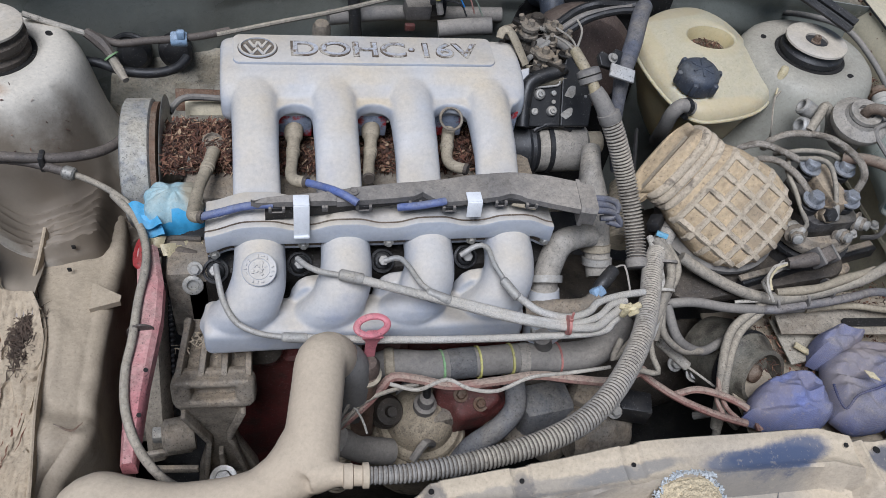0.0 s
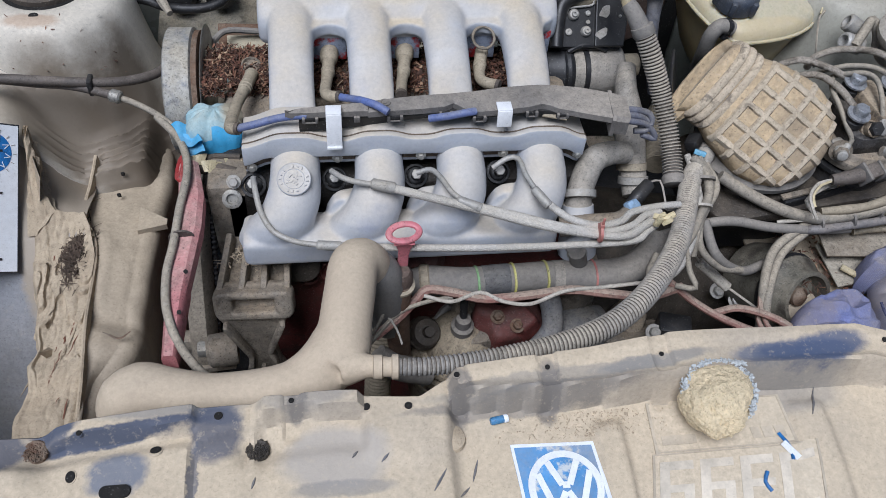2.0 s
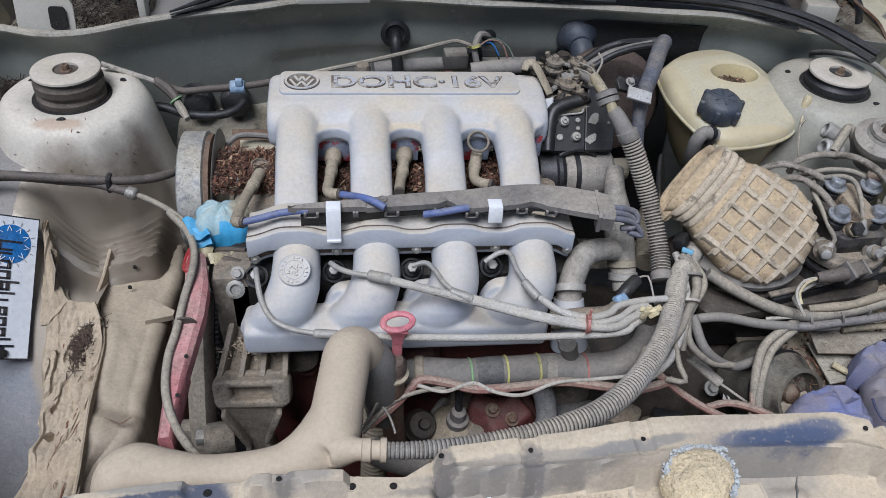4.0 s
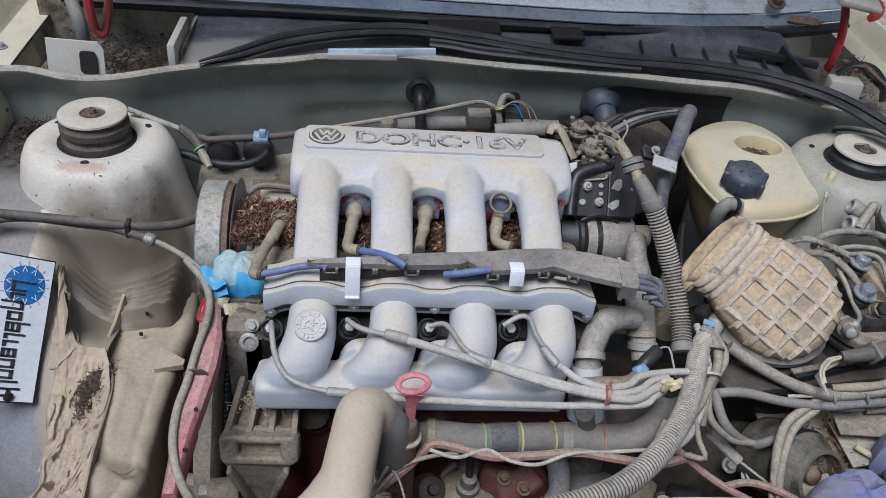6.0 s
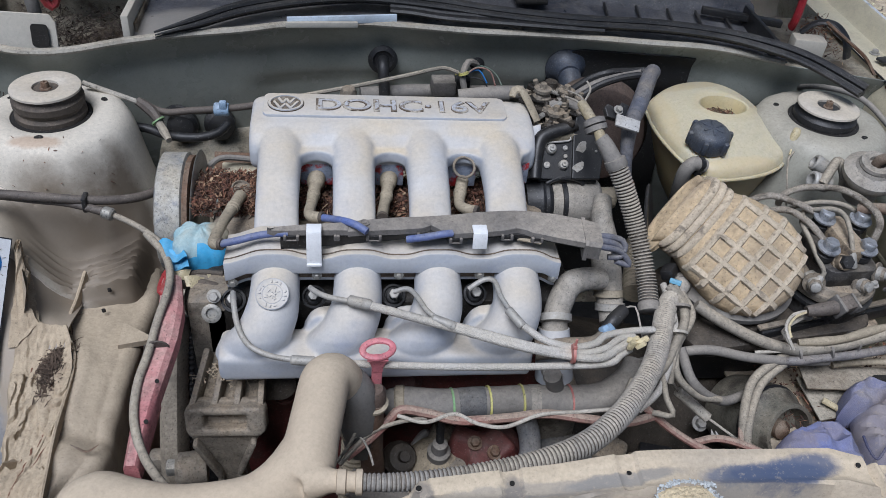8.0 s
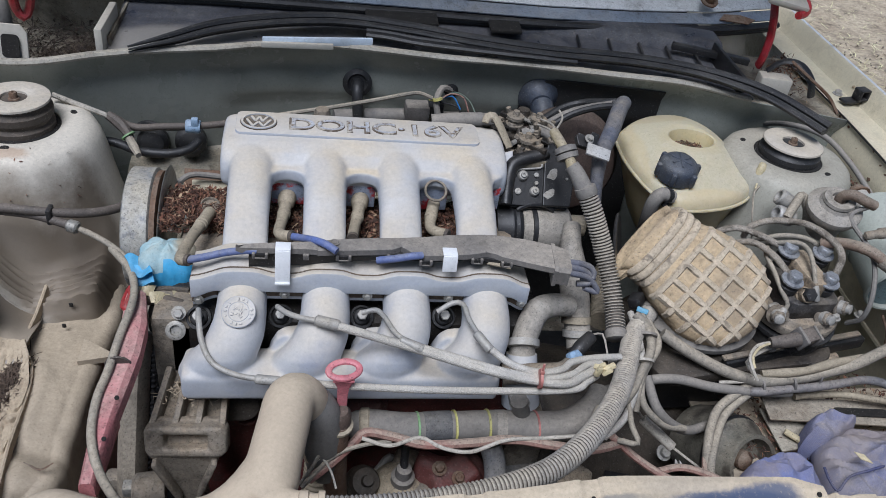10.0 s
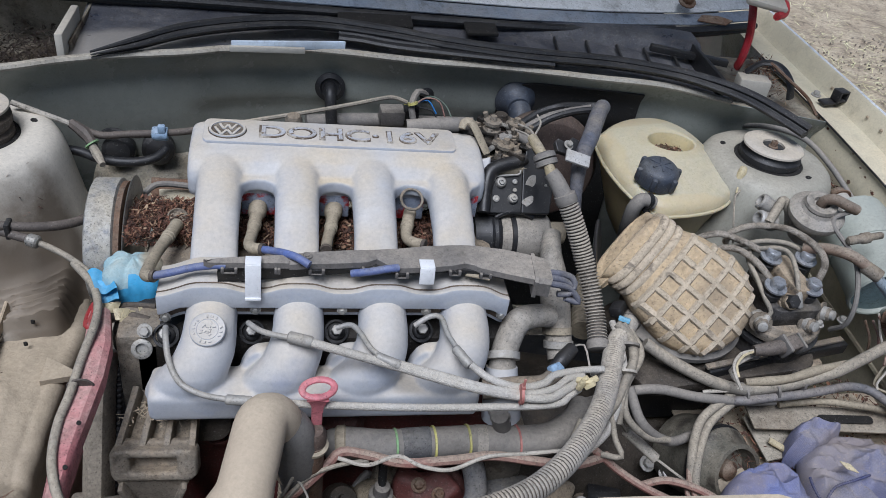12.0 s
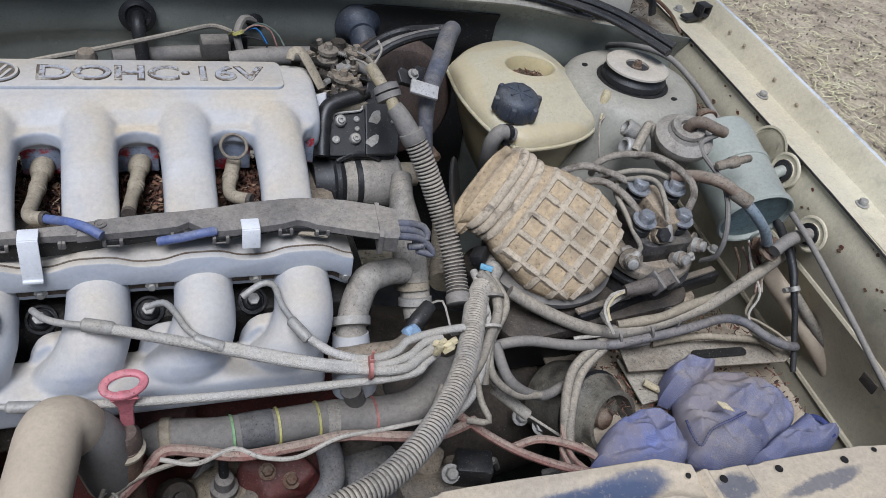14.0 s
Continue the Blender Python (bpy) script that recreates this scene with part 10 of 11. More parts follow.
    part("back_hose", tube([(0.5375, 0.7255, 0.7400), (0.5432, 0.6387, 0.7900), (0.5902, 0.6078, 0.7900), (0.6202, 0.5662, 0.7700), (0.6467, 0.5271, 0.7400), (0.6813, 0.5298, 0.7100)], 0.0042, 10), RUBBER_DUSTY, t)
    for k in range(4):
        part("thin_wire", tube([(0.5929, 0.3326, 0.6900), (0.5909, 0.3085, 0.6700), (0.5936, 0.2793, 0.6500), (0.5789, 0.2674, 0.6300), (0.5786, 0.2534, 0.6200)] if k == 0 else [Vector((0.5840, 0.3281, 0.6900)) + Vector((0.006 * k, 0, 0)), Vector((0.6039, 0.3079, 0.6600)) + Vector((0.004 * k, 0.003 * k, 0)), Vector((0.5932, 0.2898, 0.6400)) + Vector((0.005 * k, 0, 0))], 0.0016, 6), (WIRE_WHITE, WIRE_RED, RUSTY, WIRE_GREY)[k], t)
    return t


side_pipes()

# ---- cables beside the left strut tower ----
def brake_hoses():
    t = thing("vacuum_hoses", "two dark dusty rubber hoses clipped together across the strut tower", "hoses")
    part("upper_hose", tube([(-0.6348, 0.4331, 0.7350), (-0.5945, 0.4280, 0.7370), (-0.5409, 0.4202, 0.7390), (-0.4888, 0.4155, 0.7380), (-0.4443, 0.4152, 0.7350), (-0.4087, 0.4268, 0.7280), (-0.3841, 0.4499, 0.7200), (-0.3702, 0.4841, 0.7120)], 0.0056, 10), CABLE_DARK, t)
    part("lower_hose", tube([(-0.6306, 0.4156, 0.7250), (-0.5956, 0.4264, 0.7300), (-0.5575, 0.4280, 0.7320), (-0.5038, 0.4196, 0.7320), (-0.4645, 0.4154, 0.7300), (-0.4217, 0.4015, 0.7270)], 0.0050, 10), CABLE_DARK, t)
    part("metal_pipe", tube([(-0.4245, 0.4025, 0.7270), (-0.4031, 0.3959, 0.7220), (-0.3791, 0.3844, 0.7150), (-0.3591, 0.3672, 0.7100), (-0.3420, 0.3398, 0.7080)], 0.0035, 10), WIRE_GREY, t)
    part("end_bead", lathe([(0.0058, -0.006), (0.0075, -0.004), (0.0075, 0.005), (0.0058, 0.007)], 14, axis((-0.4208, 0.4005, 0.7270), (0.9, -0.3, -0.1))), ALU, t, "bright metal crimp")
    part("clip", box(0.006, 0.016, 0.020, Matrix.Translation((-0.4468, 0.4133, 0.7330)), 0.002), PLASTIC_BLACK, t)
    return t


brake_hoses()


def tower_loom():
    t = thing("tower_loom", "grey taped cable with a pale blue clip running to the firewall", "wiring loom")
    part("thick_cable", tube([(-0.4209, 0.6386, 0.7350), (-0.3935, 0.6327, 0.7280), (-0.3598, 0.6404, 0.7270), (-0.3213, 0.6468, 0.7270), (-0.2903, 0.6543, 0.7270), (-0.2592, 0.6668, 0.7270)], 0.0050, 10), CABLE_DARK, t)
    part("blue_clip", lathe([(0.0085, -0.010), (0.0095, -0.008), (0.0095, 0.008), (0.0085, 0.010)], 12, axis((-0.321, 0.647, 0.726), (1, 0, 0))), BLUE_CLIP, t, "pale blue plastic clip")
    part("clip_lug", box(0.010, 0.008, 0.012, Matrix.Translation((-0.318, 0.642, 0.736)), 0.002), BLUE_CLIP, t)
    part("white_lead", tube([(-0.4897, 0.6174, 0.7780), (-0.4637, 0.6163, 0.7680), (-0.4379, 0.6203, 0.7550), (-0.4179, 0.6265, 0.7420)], 0.0036, 8), WIRE_WHITE, t)
    part("twisted_joint", tube([(-0.4263, 0.6261, 0.7480), (-0.4097, 0.6147, 0.7420), (-0.3973, 0.6003, 0.7350), (-0.3836, 0.5732, 0.7280)], [0.006, 0.008, 0.006, 0.004], 8, 0.004), CABLE_DARK, t)
    part("loose_end", tube([(-0.3958, 0.5927, 0.7360), (-0.3844, 0.5688, 0.7350), (-0.3762, 0.5530, 0.7320)], [0.005, 0.006, 0.004], 8), WIRE_GREY, t)
    tie((-0.3956, 0.5923, 0.7380), (0.5, -0.4, -0.6), 0.009, TIE_GREEN, t, 0.002, 0.006)
    part("low_hose", tube([(-0.4474, 0.6032, 0.7220), (-0.4175, 0.6095, 0.7160), (-0.3854, 0.5976, 0.7120), (-0.3467, 0.5946, 0.7120), (-0.3208, 0.6036, 0.7150), (-0.3104, 0.6173, 0.7200)], 0.0062, 10), RUBBER, t)
    part("top_loop", tube([(-0.4081, 0.6788, 0.7000), (-0.3876, 0.6702, 0.7150), (-0.3625, 0.6585, 0.7150), (-0.3334, 0.6493, 0.7220)], 0.004, 8), RUBBER, t)
    bolt("tower_bolt", (-0.4433, 0.5918, 0.7120), (0.7, -0.6, 0.2), 0.006, RUSTY, t)
    for q in ((-0.3859, 0.6900, 0.6731), (-0.3324, 0.6900, 0.6775)):
        part("rubber_mount", lathe([(0.020, -0.02), (0.023, -0.01), (0.022, 0.008), (0.016, 0.014), (0.008, 0.015)], 24, axis(q, (0.1, -0.9, 0.3))), RUBBER, t, "round black rubber mount")
    return t


tower_loom()
back_shelf = thing("engine_back_shelf", "stained grey sheet metal shelf behind the pulley", "car panel")
part("shelf", sheet(lambda u, v: Vector((-0.42 + 0.46 * u, 0.73 - 0.20 * v, 0.655 - 0.065 * v + 0.004 * noise.noise((u * 7, v * 5, 2)))), 24, 12, 0.002), surface("stained_shelf_paint", lin(150, 148, 138), 0.6, 0.0, 0.5, lin(168, 156, 132), spots=lin(84, 82, 74), spot_scale=11, spot_amount=0.3, bump=0.3, rust=0.15), back_shelf)
part("rust_plate", box(0.07, 0.004, 0.028, Matrix.Translation((-0.2911, 0.5749, 0.6850)) @ pose(0, 0, 0, -30, 0, -3), 0.001), RUSTY, back_shelf, "rust-brown plate edge")
part("dark_slot", box(0.055, 0.005, 0.018, Matrix.Translation((-0.2868, 0.5630, 0.6820)) @ pose(0, 0, 0, -30, 0, 0), 0.001), BODY_GREEN, back_shelf)
part("bent_tube", tube([(-0.3293, 0.5322, 0.7000), (-0.3216, 0.5454, 0.7050), (-0.3069, 0.5564, 0.7050), (-0.2669, 0.5596, 0.7000)], 0.004, 8), RUBBER_DUSTY, back_shelf)


# ---- things on the firewall ----
def firewall_fittings():
    t = thing("firewall_grommet", "black rubber grommet with a hose through the firewall", "grommet", group="firewall fittings")
    c = Vector((-0.094, seam_at(-0.094)[0] + 0.024, 0.765))
    part("ring", lathe([(0.021, 0), (0.022, 0.004), (0.015, 0.007), (0.012, 0.004), (0, 0.003)], 26, axis(c, (0, -1, 0.1))), RUBBER, t)
    part("hose", tube([c, c + Vector((0.0, -0.018, -0.004)), c + Vector((0.002, -0.026, -0.03)), c + Vector((0.006, -0.03, -0.07)), c + Vector((0.012, -0.04, -0.12))], 0.0085, 12), RUBBER, t)
    t2 = thing("firewall_cup", "dark rubber cup and duct on the firewall", "rubber cup", group="firewall fittings")
    c = Vector((0.182, seam_at(0.182)[0] + 0.026, 0.768))
    part("cup", lathe([(0.031, 0), (0.032, 0.004), (0.027, 0.009), (0.020, 0.017), (0.017, 0.026)], 30, axis(c, (0, -1, -0.1))), CAP, t2)
    part("duct", tube([c + Vector((0, -0.012, 0)), c + Vector((0.004, -0.032, -0.015)), c + Vector((0.006, -0.04, -0.055)), c + Vector((0.008, -0.045, -0.11))], [0.017, 0.018, 0.017, 0.016], 18), CAP, t2)
    t3 = thing("heater_valve", "dusty connector block with coloured wires by the firewall", "connector")
    part("block", box(0.036, 0.026, 0.024, Matrix.Translation((-0.0030, 0.7182, 0.7350)) @ pose(0, 0, 0, 5, 0, 4), 0.003), PLASTIC_GREY, t3)
    part("block_lid", box(0.024, 0.020, 0.022, Matrix.Translation((0.0255, 0.7189, 0.7380)) @ pose(0, 0, 0, 8, 0, -6), 0.003), PLASTIC_BLACK, t3)
    part("red_insert", box(0.014, 0.008, 0.010, Matrix.Translation((-0.0172, 0.6865, 0.7250)), 0.002), RED_DIRTY, t3)
    part("small_grommet", lathe([(0.010, 0), (0.011, 0.003), (0.006, 0.005), (0, 0.005)], 18, axis((0.047, seam_at(0.047)[0] + 0.024, 0.766), (0, -1, 0))), RUBBER, t3)
    part("feed", tube([(0.047, seam_at(0.047)[0] + 0.022, 0.766), (0.0309, 0.7159, 0.7750), (0.0222, 0.7004, 0.7620), (0.0256, 0.6939, 0.7420)], 0.005, 8), RUBBER_DUSTY, t3)
    for k, (pts, m) in enumerate((([(0.0254, 0.6950, 0.7650), (0.0427, 0.7048, 0.7720), (0.0625, 0.7018, 0.7680), (0.0732, 0.6927, 0.7450)], WIRE_RED), ([(0.0291, 0.7028, 0.7630), (0.0495, 0.7109, 0.7720), (0.0712, 0.6995, 0.7650), (0.0836, 0.6816, 0.7450)], surface("green_wire", lin(86, 104, 92), 0.6, dust=0.3)), ([(0.0259, 0.7010, 0.7600), (0.0528, 0.6988, 0.7550), (0.0626, 0.6922, 0.7400)], RUBBER), ([(0.0239, 0.7006, 0.7620), (0.0459, 0.7056, 0.7680), (0.0589, 0.6961, 0.7520)], INK_BLUE))):
        part("wire", tube(pts, 0.0012, 6), m, t3)
    tie((0.0229, 0.6964, 0.7660), (0.3, -0.3, -0.9), 0.007, TIE_YELLOW, t3, 0.003, 0.010)
    part("cross_pipe", tube([(-0.1269, 0.7204, 0.7150), (-0.0390, 0.7354, 0.7150), (0.0499, 0.7362, 0.7150), (0.1245, 0.7302, 0.7200)], 0.011, 12), RUBBER_DUSTY, t3)


firewall_fittings()
cable("throttle_cable", [(-0.2733, 0.6449, 0.7350), (-0.1938, 0.6509, 0.7520), (-0.1298, 0.6600, 0.7620), (-0.0644, 0.6769, 0.7700), (-0.0243, 0.6888, 0.7750), (-0.0054, 0.6942, 0.7750), (0.0141, 0.6953, 0.7680)], 0.0032, WIRE_GREY, "pale grey throttle cable crossing behind the manifold", "cable")
solo("breather_nub", lathe([(0.011, -0.085), (0.011, 0.0), (0.008, 0.006), (0.0, 0.008)], 18, axis((-0.1459, 0.5772, 0.7950), (0, -0.1, 1))), CAST, "dusty round breather nub behind the manifold", "breather")


# ---- sticker on the wheel arch ----
def arch_sticker():
    t = thing("sticker", "white vinyl sticker with blue disc and dark lettering bars", "sticker")
    tr, br, tl = Vector((-0.5335, 0.397, 0.692)), Vector((-0.5435, 0.276, 0.581)), Vector((-0.5800, 0.370, 0.7265))
    bl = tl + (br - tr)
    n = (tr - tl).cross(br - tr).normalized()
    n = n if n.z > 0 else -n

    def q(u, v, h):
        return tl.lerp(tr, u) * (1 - v) + bl.lerp(br, u) * v + n * h

    def slab(u0, u1, v0, v1, h0, h1, bm=None):
        b = bm or bmesh.new()
        lo = [[q(u0, v0, h), q(u1, v0, h), q(u1, v1, h), q(u0, v1, h)] for h in (h0, h1)]
        return rings(b, lo)
    part("backing", slab(0, 1, 0, 1, 0.001, 0.0052), INK, t, smooth=False)
    part("face", slab(0.02, 0.98, 0.01, 0.99, 0.004, 0.0058), STICKER, t, smooth=False)
    c = q(0.52, 0.20, 0.0055)
    m = axis(c, n, tr - tl)
    part("disc", lathe([(0.0225, 0), (0.0225, 0.0007), (0, 0.0008)], 36, m), INK_BLUE, t)
    b = bmesh.new()
    for i in range(20):
        a = 2 * math.pi * i / 20
        p0, p1 = m @ Vector((0.0155 * math.cos(a), 0.0155 * math.sin(a), 0.0011)), m @ Vector((0.0215 * math.cos(a + 0.16 * (-1) ** i), 0.0215 * math.sin(a + 0.16 * (-1) ** i), 0.0011))
        bar(p0, p1, 0.0008, 0.0005, n, 0.0001, b)
    part("disc_ornament", b, STICKER, t, smooth=False)
    b = bmesh.new()
    for i in range(16):
        a = 2 * math.pi * i / 16
        bar(m @ Vector((0.0235 * math.cos(a), 0.0235 * math.sin(a), 0.0009)), m @ Vector((0.0275 * math.cos(a), 0.0275 * math.sin(a), 0.0009)), 0.0005, 0.0005, n, 0.0001, b)
    part("outer_ornament", b, INK_FADED, t, smooth=False)
    # a column of plain dark strokes: (low, high, closed, wide) for each, baseline towards the wing
    v = 0.175
    for low, high, closed, wide in ((0.30, 0.72, 0, 1.2), (0.30, 0.56, 0, 0.7), (0.17, 0.56, 1, 1.0), (0.30, 0.56, 2, 1.0), (0.30, 0.72, 3, 1.1), (0.30, 0.66, 0, 0.6), (0.30, 0.56, 0, 0.7), (0.30, 0.56, 3, 1.0), (0.30, 0.56, 1, 1.0), (0.17, 0.56, 2, 1.0), (0.30, 0.66, 0, 0.6), (0.30, 0.72, 1, 1.0)):
        b = bmesh.new()
        w, th = 0.062 * wide, 0.0155
        slab(low, high, v, v + th, 0.0055, 0.0066, b)
        if wide > 0.75:
            slab(low, min(high, 0.56), v + w - th, v + w, 0.0055, 0.0066, b)
        if closed in (0, 2, 3):
            slab(low, low + 0.065, v, v + w, 0.0055, 0.0066, b)
        if closed in (1, 2, 3):
            slab(0.495, 0.56, v, v + w, 0.0055, 0.0066, b)
        if closed == 3:
            slab(0.40, 0.45, v, v + w, 0.0055, 0.0066, b)
        v += w + 0.010
        part("lettering_bar", b, INK, t, smooth=False)
    part("dirt_blob", lathe([(0.006, 0), (0.005, 0.003), (0, 0.004)], 8, axis(q(0.55, 0.96, 0.005), n)), BLACK, t)
    part("plug", lathe([(0.008, -0.004), (0.007, 0.004), (0.003, 0.006)], 9, axis(q(-0.42, 0.14, 0.002), n)), RUBBER, t)


arch_sticker()

# ---- cowl tray, seals and scuttle ----
def cowl_tray():
    t = thing("cowl_tray", "black plastic cowl tray, scuffed and dusty, behind the firewall seam", "cowl tray")

    def fn(u, v):
        x = -0.435 + 0.93 * u
        y0, z0 = seam_at(x)
        y1 = 0.93 - 0.05 * abs(x)
        y = y0 + 0.012 + (y1 - y0) * v
        z = z0 - 0.004 + 0.004 * math.sin(v * 3) + 0.016 * ss(0.3, 0.9, v) + 0.003 * noise.noise((x * 8, y * 12, 1))
        z += 0.014 * ss(0.50, 0.58, v) * (1 - ss(0.75, 0.85, v)) * ss(-0.15, -0.05, x)
        return Vector((x, y, z))
    part("tray", sheet(fn, 80, 24, 0.002), TRAY_PLASTIC, t)
    for x in (0.24, 0.29, 0.34, 0.385, 0.43):
        y0, z0 = seam_at(x)
        part("rib", bar((x, y0 + 0.035, z0 + 0.005), (x + 0.008, y0 + 0.11, z0 + 0.010), 0.0035, 0.006), PLASTIC_BLACK, t)
    y0, z0 = seam_at(0.47)
    part("end_wall", bar((0.475, y0 + 0.01, z0 + 0.008), (0.470, y0 + 0.13, z0 + 0.016), 0.006, 0.03), PLASTIC_BLACK, t)
    part("end_hook", bar((0.40, y0 + 0.13, z0 + 0.02), (0.52, y0 + 0.10, z0 + 0.014), 0.012, 0.010), PLASTIC_BLACK, t)
    y0, z0 = seam_at(-0.44)
    part("left_lip", box(0.010, 0.10, 0.045, Matrix.Translation((-0.437, y0 + 0.065, z0 + 0.006)), 0.002), BODY, t, "pale dusty end lip")
    for x, w in ((-0.03, 0.11), (0.13, 0.05)):
        part("vent_slot", box(w, 0.03, 0.006, Matrix.Translation((x, 0.80, seam_at(x)[1] + 0.017)) @ pose(0, 0, 0, 12, 0, 3), 0.002), BLACK, t)
    return t


cowl_tray()


def hood_seal():
    """One long seal with three parallel beads, its end hanging loose over the strut tower."""
    t = thing("hood_seal", "long black ribbed rubber hood seal snaking over the cowl tray", "rubber seal", group="cowl seals")
    line = [(-0.3989, 0.6575, 0.8290), (-0.3468, 0.6763, 0.8390), (-0.2870, 0.7077, 0.8480), (-0.2012, 0.7416, 0.8510), (-0.1167, 0.7577, 0.8510), (-0.0219, 0.7449, 0.8500), (0.0652, 0.7248, 0.8480), (0.1785, 0.7087, 0.8460), (0.3067, 0.7057, 0.8440), (0.4001, 0.6870, 0.8420), (0.4600, 0.6560, 0.8400), (0.4990, 0.6240, 0.8370), (0.5310, 0.5880, 0.8300), (0.5540, 0.5580, 0.8240)]
    line = [Vector(q) for q in line]
    side = []
    for i, q in enumerate(line):
        d = (line[min(i + 1, len(line) - 1)] - line[max(i - 1, 0)]).normalized()
        side.append(Vector((0, 0, 1)).cross(d).normalized())
    part("base_strip", tube([q - Vector((0, 0, 0.004)) for q in line], [0.002] + [0.008] + [0.011] * 12, 10, 0.01, flat=0.35), RUBBER, t)
    for off, r, up in ((-0.010, 0.0042, 0.001), (-0.002, 0.0034, 0.0), (0.008, 0.0058, 0.003)):
        k = [0.25, 0.75] + [1.0] * (len(line) - 2)
        part("bead", tube([q + n * off * f * (1.0 if i < 10 else 1.3) + Vector((0, 0, up)) for i, (q, n, f) in enumerate(zip(line, side, k))], [r * f for f in k], 8, 0.008), RUBBER, t)
    t2 = thing("lower_seal", "black rubber strip lying under the hood seal", "rubber seal", group="cowl seals")
    low = [(-0.0854, 0.7368, 0.8420), (-0.0541, 0.7324, 0.8420), (-0.0075, 0.7188, 0.8420), (0.0717, 0.7085, 0.8420), (0.1523, 0.7001, 0.8420), (0.2198, 0.6995, 0.8400)]
    part("strip", tube(low, 0.0075, 8, 0.01, flat=0.6), RUBBER, t2)
    part("bead", tube([Vector(q) + Vector((0, 0.006, 0.004)) for q in low], 0.003, 6, 0.01), RUBBER, t2)


hood_seal()
strip_p = thing("seam_strip", "pale blue-white plastic strip bridging the firewall seam", "trim strip")
part("strip", bar((-0.2293, 0.6958, 0.8380), (-0.0773, 0.7186, 0.8380), 0.004, 0.012, (0, 0, 1), 0.001), surface("pale_blue_white_plastic", lin(196, 210, 224), 0.4, dust=0.2, bump=0.03, dirt=0.3), strip_p)
part("torn_edge", bar((-0.2315, 0.6931, 0.8340), (-0.1326, 0.7015, 0.8340), 0.006, 0.008, (0, 0, 1), 0.001), BODY, strip_p)


def scuttle():
    """Painted panel below the windscreen, with its hanging gasket and the screen above."""
    t = thing("scuttle_panel", "white painted scuttle panel with a blue-grey edge and torn black gasket", "car panel")
    edge = [(-0.2986, 0.8208, 0.8520), (-0.1483, 0.8219, 0.8520), (0.0019, 0.8266, 0.8500), (0.2059, 0.8309, 0.8480), (0.3719, 0.8510, 0.8460), (0.5114, 0.8770, 0.8450), (0.6421, 0.9216, 0.8450)]
    edge = [Vector((-0.62, edge[0].y if isinstance(edge[0], Vector) else edge[0][1], 0.85))] + [Vector(q) for q in edge]
    part("gasket", tube([q + Vector((0, -0.004, -0.004)) for q in edge], 0.0075, 8, 0.02, flat=0.8), RUBBER, t, "torn black rubber gasket")
    part("gasket_fin", tube([q + Vector((0, 0.004, -0.014)) for q in edge], 0.006, 8, 0.02), PLASTIC_BLACK, t)

    def skin(o0, o1, lift=0.0):
        def fn(u, v):
            k = u * (len(edge) - 1)
            i = min(int(k), len(edge) - 2)
            q = edge[i].lerp(edge[i + 1], k - i)
            o = o0 + (o1 - o0) * v
            return q + Vector((0, o, 0.004 + lift + o * 0.42))
        return fn
    part("edge_band", sheet(skin(0.0, 0.022), 40, 4, 0.002), BLUEGREY, t, "blue-grey edge band")
    part("panel", sheet(skin(0.0225, 0.16, 0.003), 40, 8, 0.002), WHITE, t)
    bolt("hinge_bolt", tuple(Vector((0.4886, 0.8873, 0.8800)) + Vector((0, 0, 0.002))), (0, -0.4, 0.9), 0.010, RUSTY, t)
    part("flaked_patch", prism([(-0.03, -0.008), (0.02, -0.012), (0.035, 0.0), (0.01, 0.008), (-0.02, 0.006)], 0.002, Matrix.Translation((0.5452, 0.8880, 0.8560)) @ pose(0, 0, 0, 22, 0, -4)), RUSTY, t, "flaked rusty patch", smooth=False)
    glass = bpy.data.materials.new("windscreen_glass")
    glass.use_nodes = True
    g = glass.node_tree.nodes["Principled BSDF"]
    g.inputs["Transmission Weight"].default_value, g.inputs["Roughness"].default_value, g.inputs["IOR"].default_value = 1.0, 0.02, 1.5
    ws = solo("windscreen", sheet(lambda u, v: Vector((-0.60 + 1.2 * u, 1.03 + 0.55 * v + 0.05 * (1 - (2 * u - 1) ** 2), 0.90 + 0.38 * v)), 20, 6, 0.005), glass, "clear windscreen glass above the scuttle", "windscreen")
    ws.visible_shadow = False
    cab = thing("car_cabin", "dark car cabin shell behind the windscreen", "car body")
    part("roof", sheet(lambda u, v: Vector((-0.61 + 1.22 * u, 1.58 + 1.2 * v, 1.28 + 0.05 * math.sin(math.pi * u))), 12, 6, 0.01), BODY, cab)
    part("tail", sheet(lambda u, v: Vector((-0.72 + 1.44 * u, 2.78, 0.30 + 0.98 * v)), 4, 4, 0.01), BODY, cab)
    for s in (-1, 1):
        part("side", sheet(lambda u, v: Vector((s * (0.74 - 0.13 * ss(0.5, 1, v)), 1.08 + 1.7 * u + 0.50 * v * v * (1 - u), 0.30 + 0.98 * v)), 8, 10, 0.0), BODY, cab)
    part("dash", box(1.24, 0.30, 0.5, Matrix.Translation((0, 1.35, 0.62)), 0.03), PLASTIC_BLACK, cab)
    return t


SCUTTLE = scuttle()


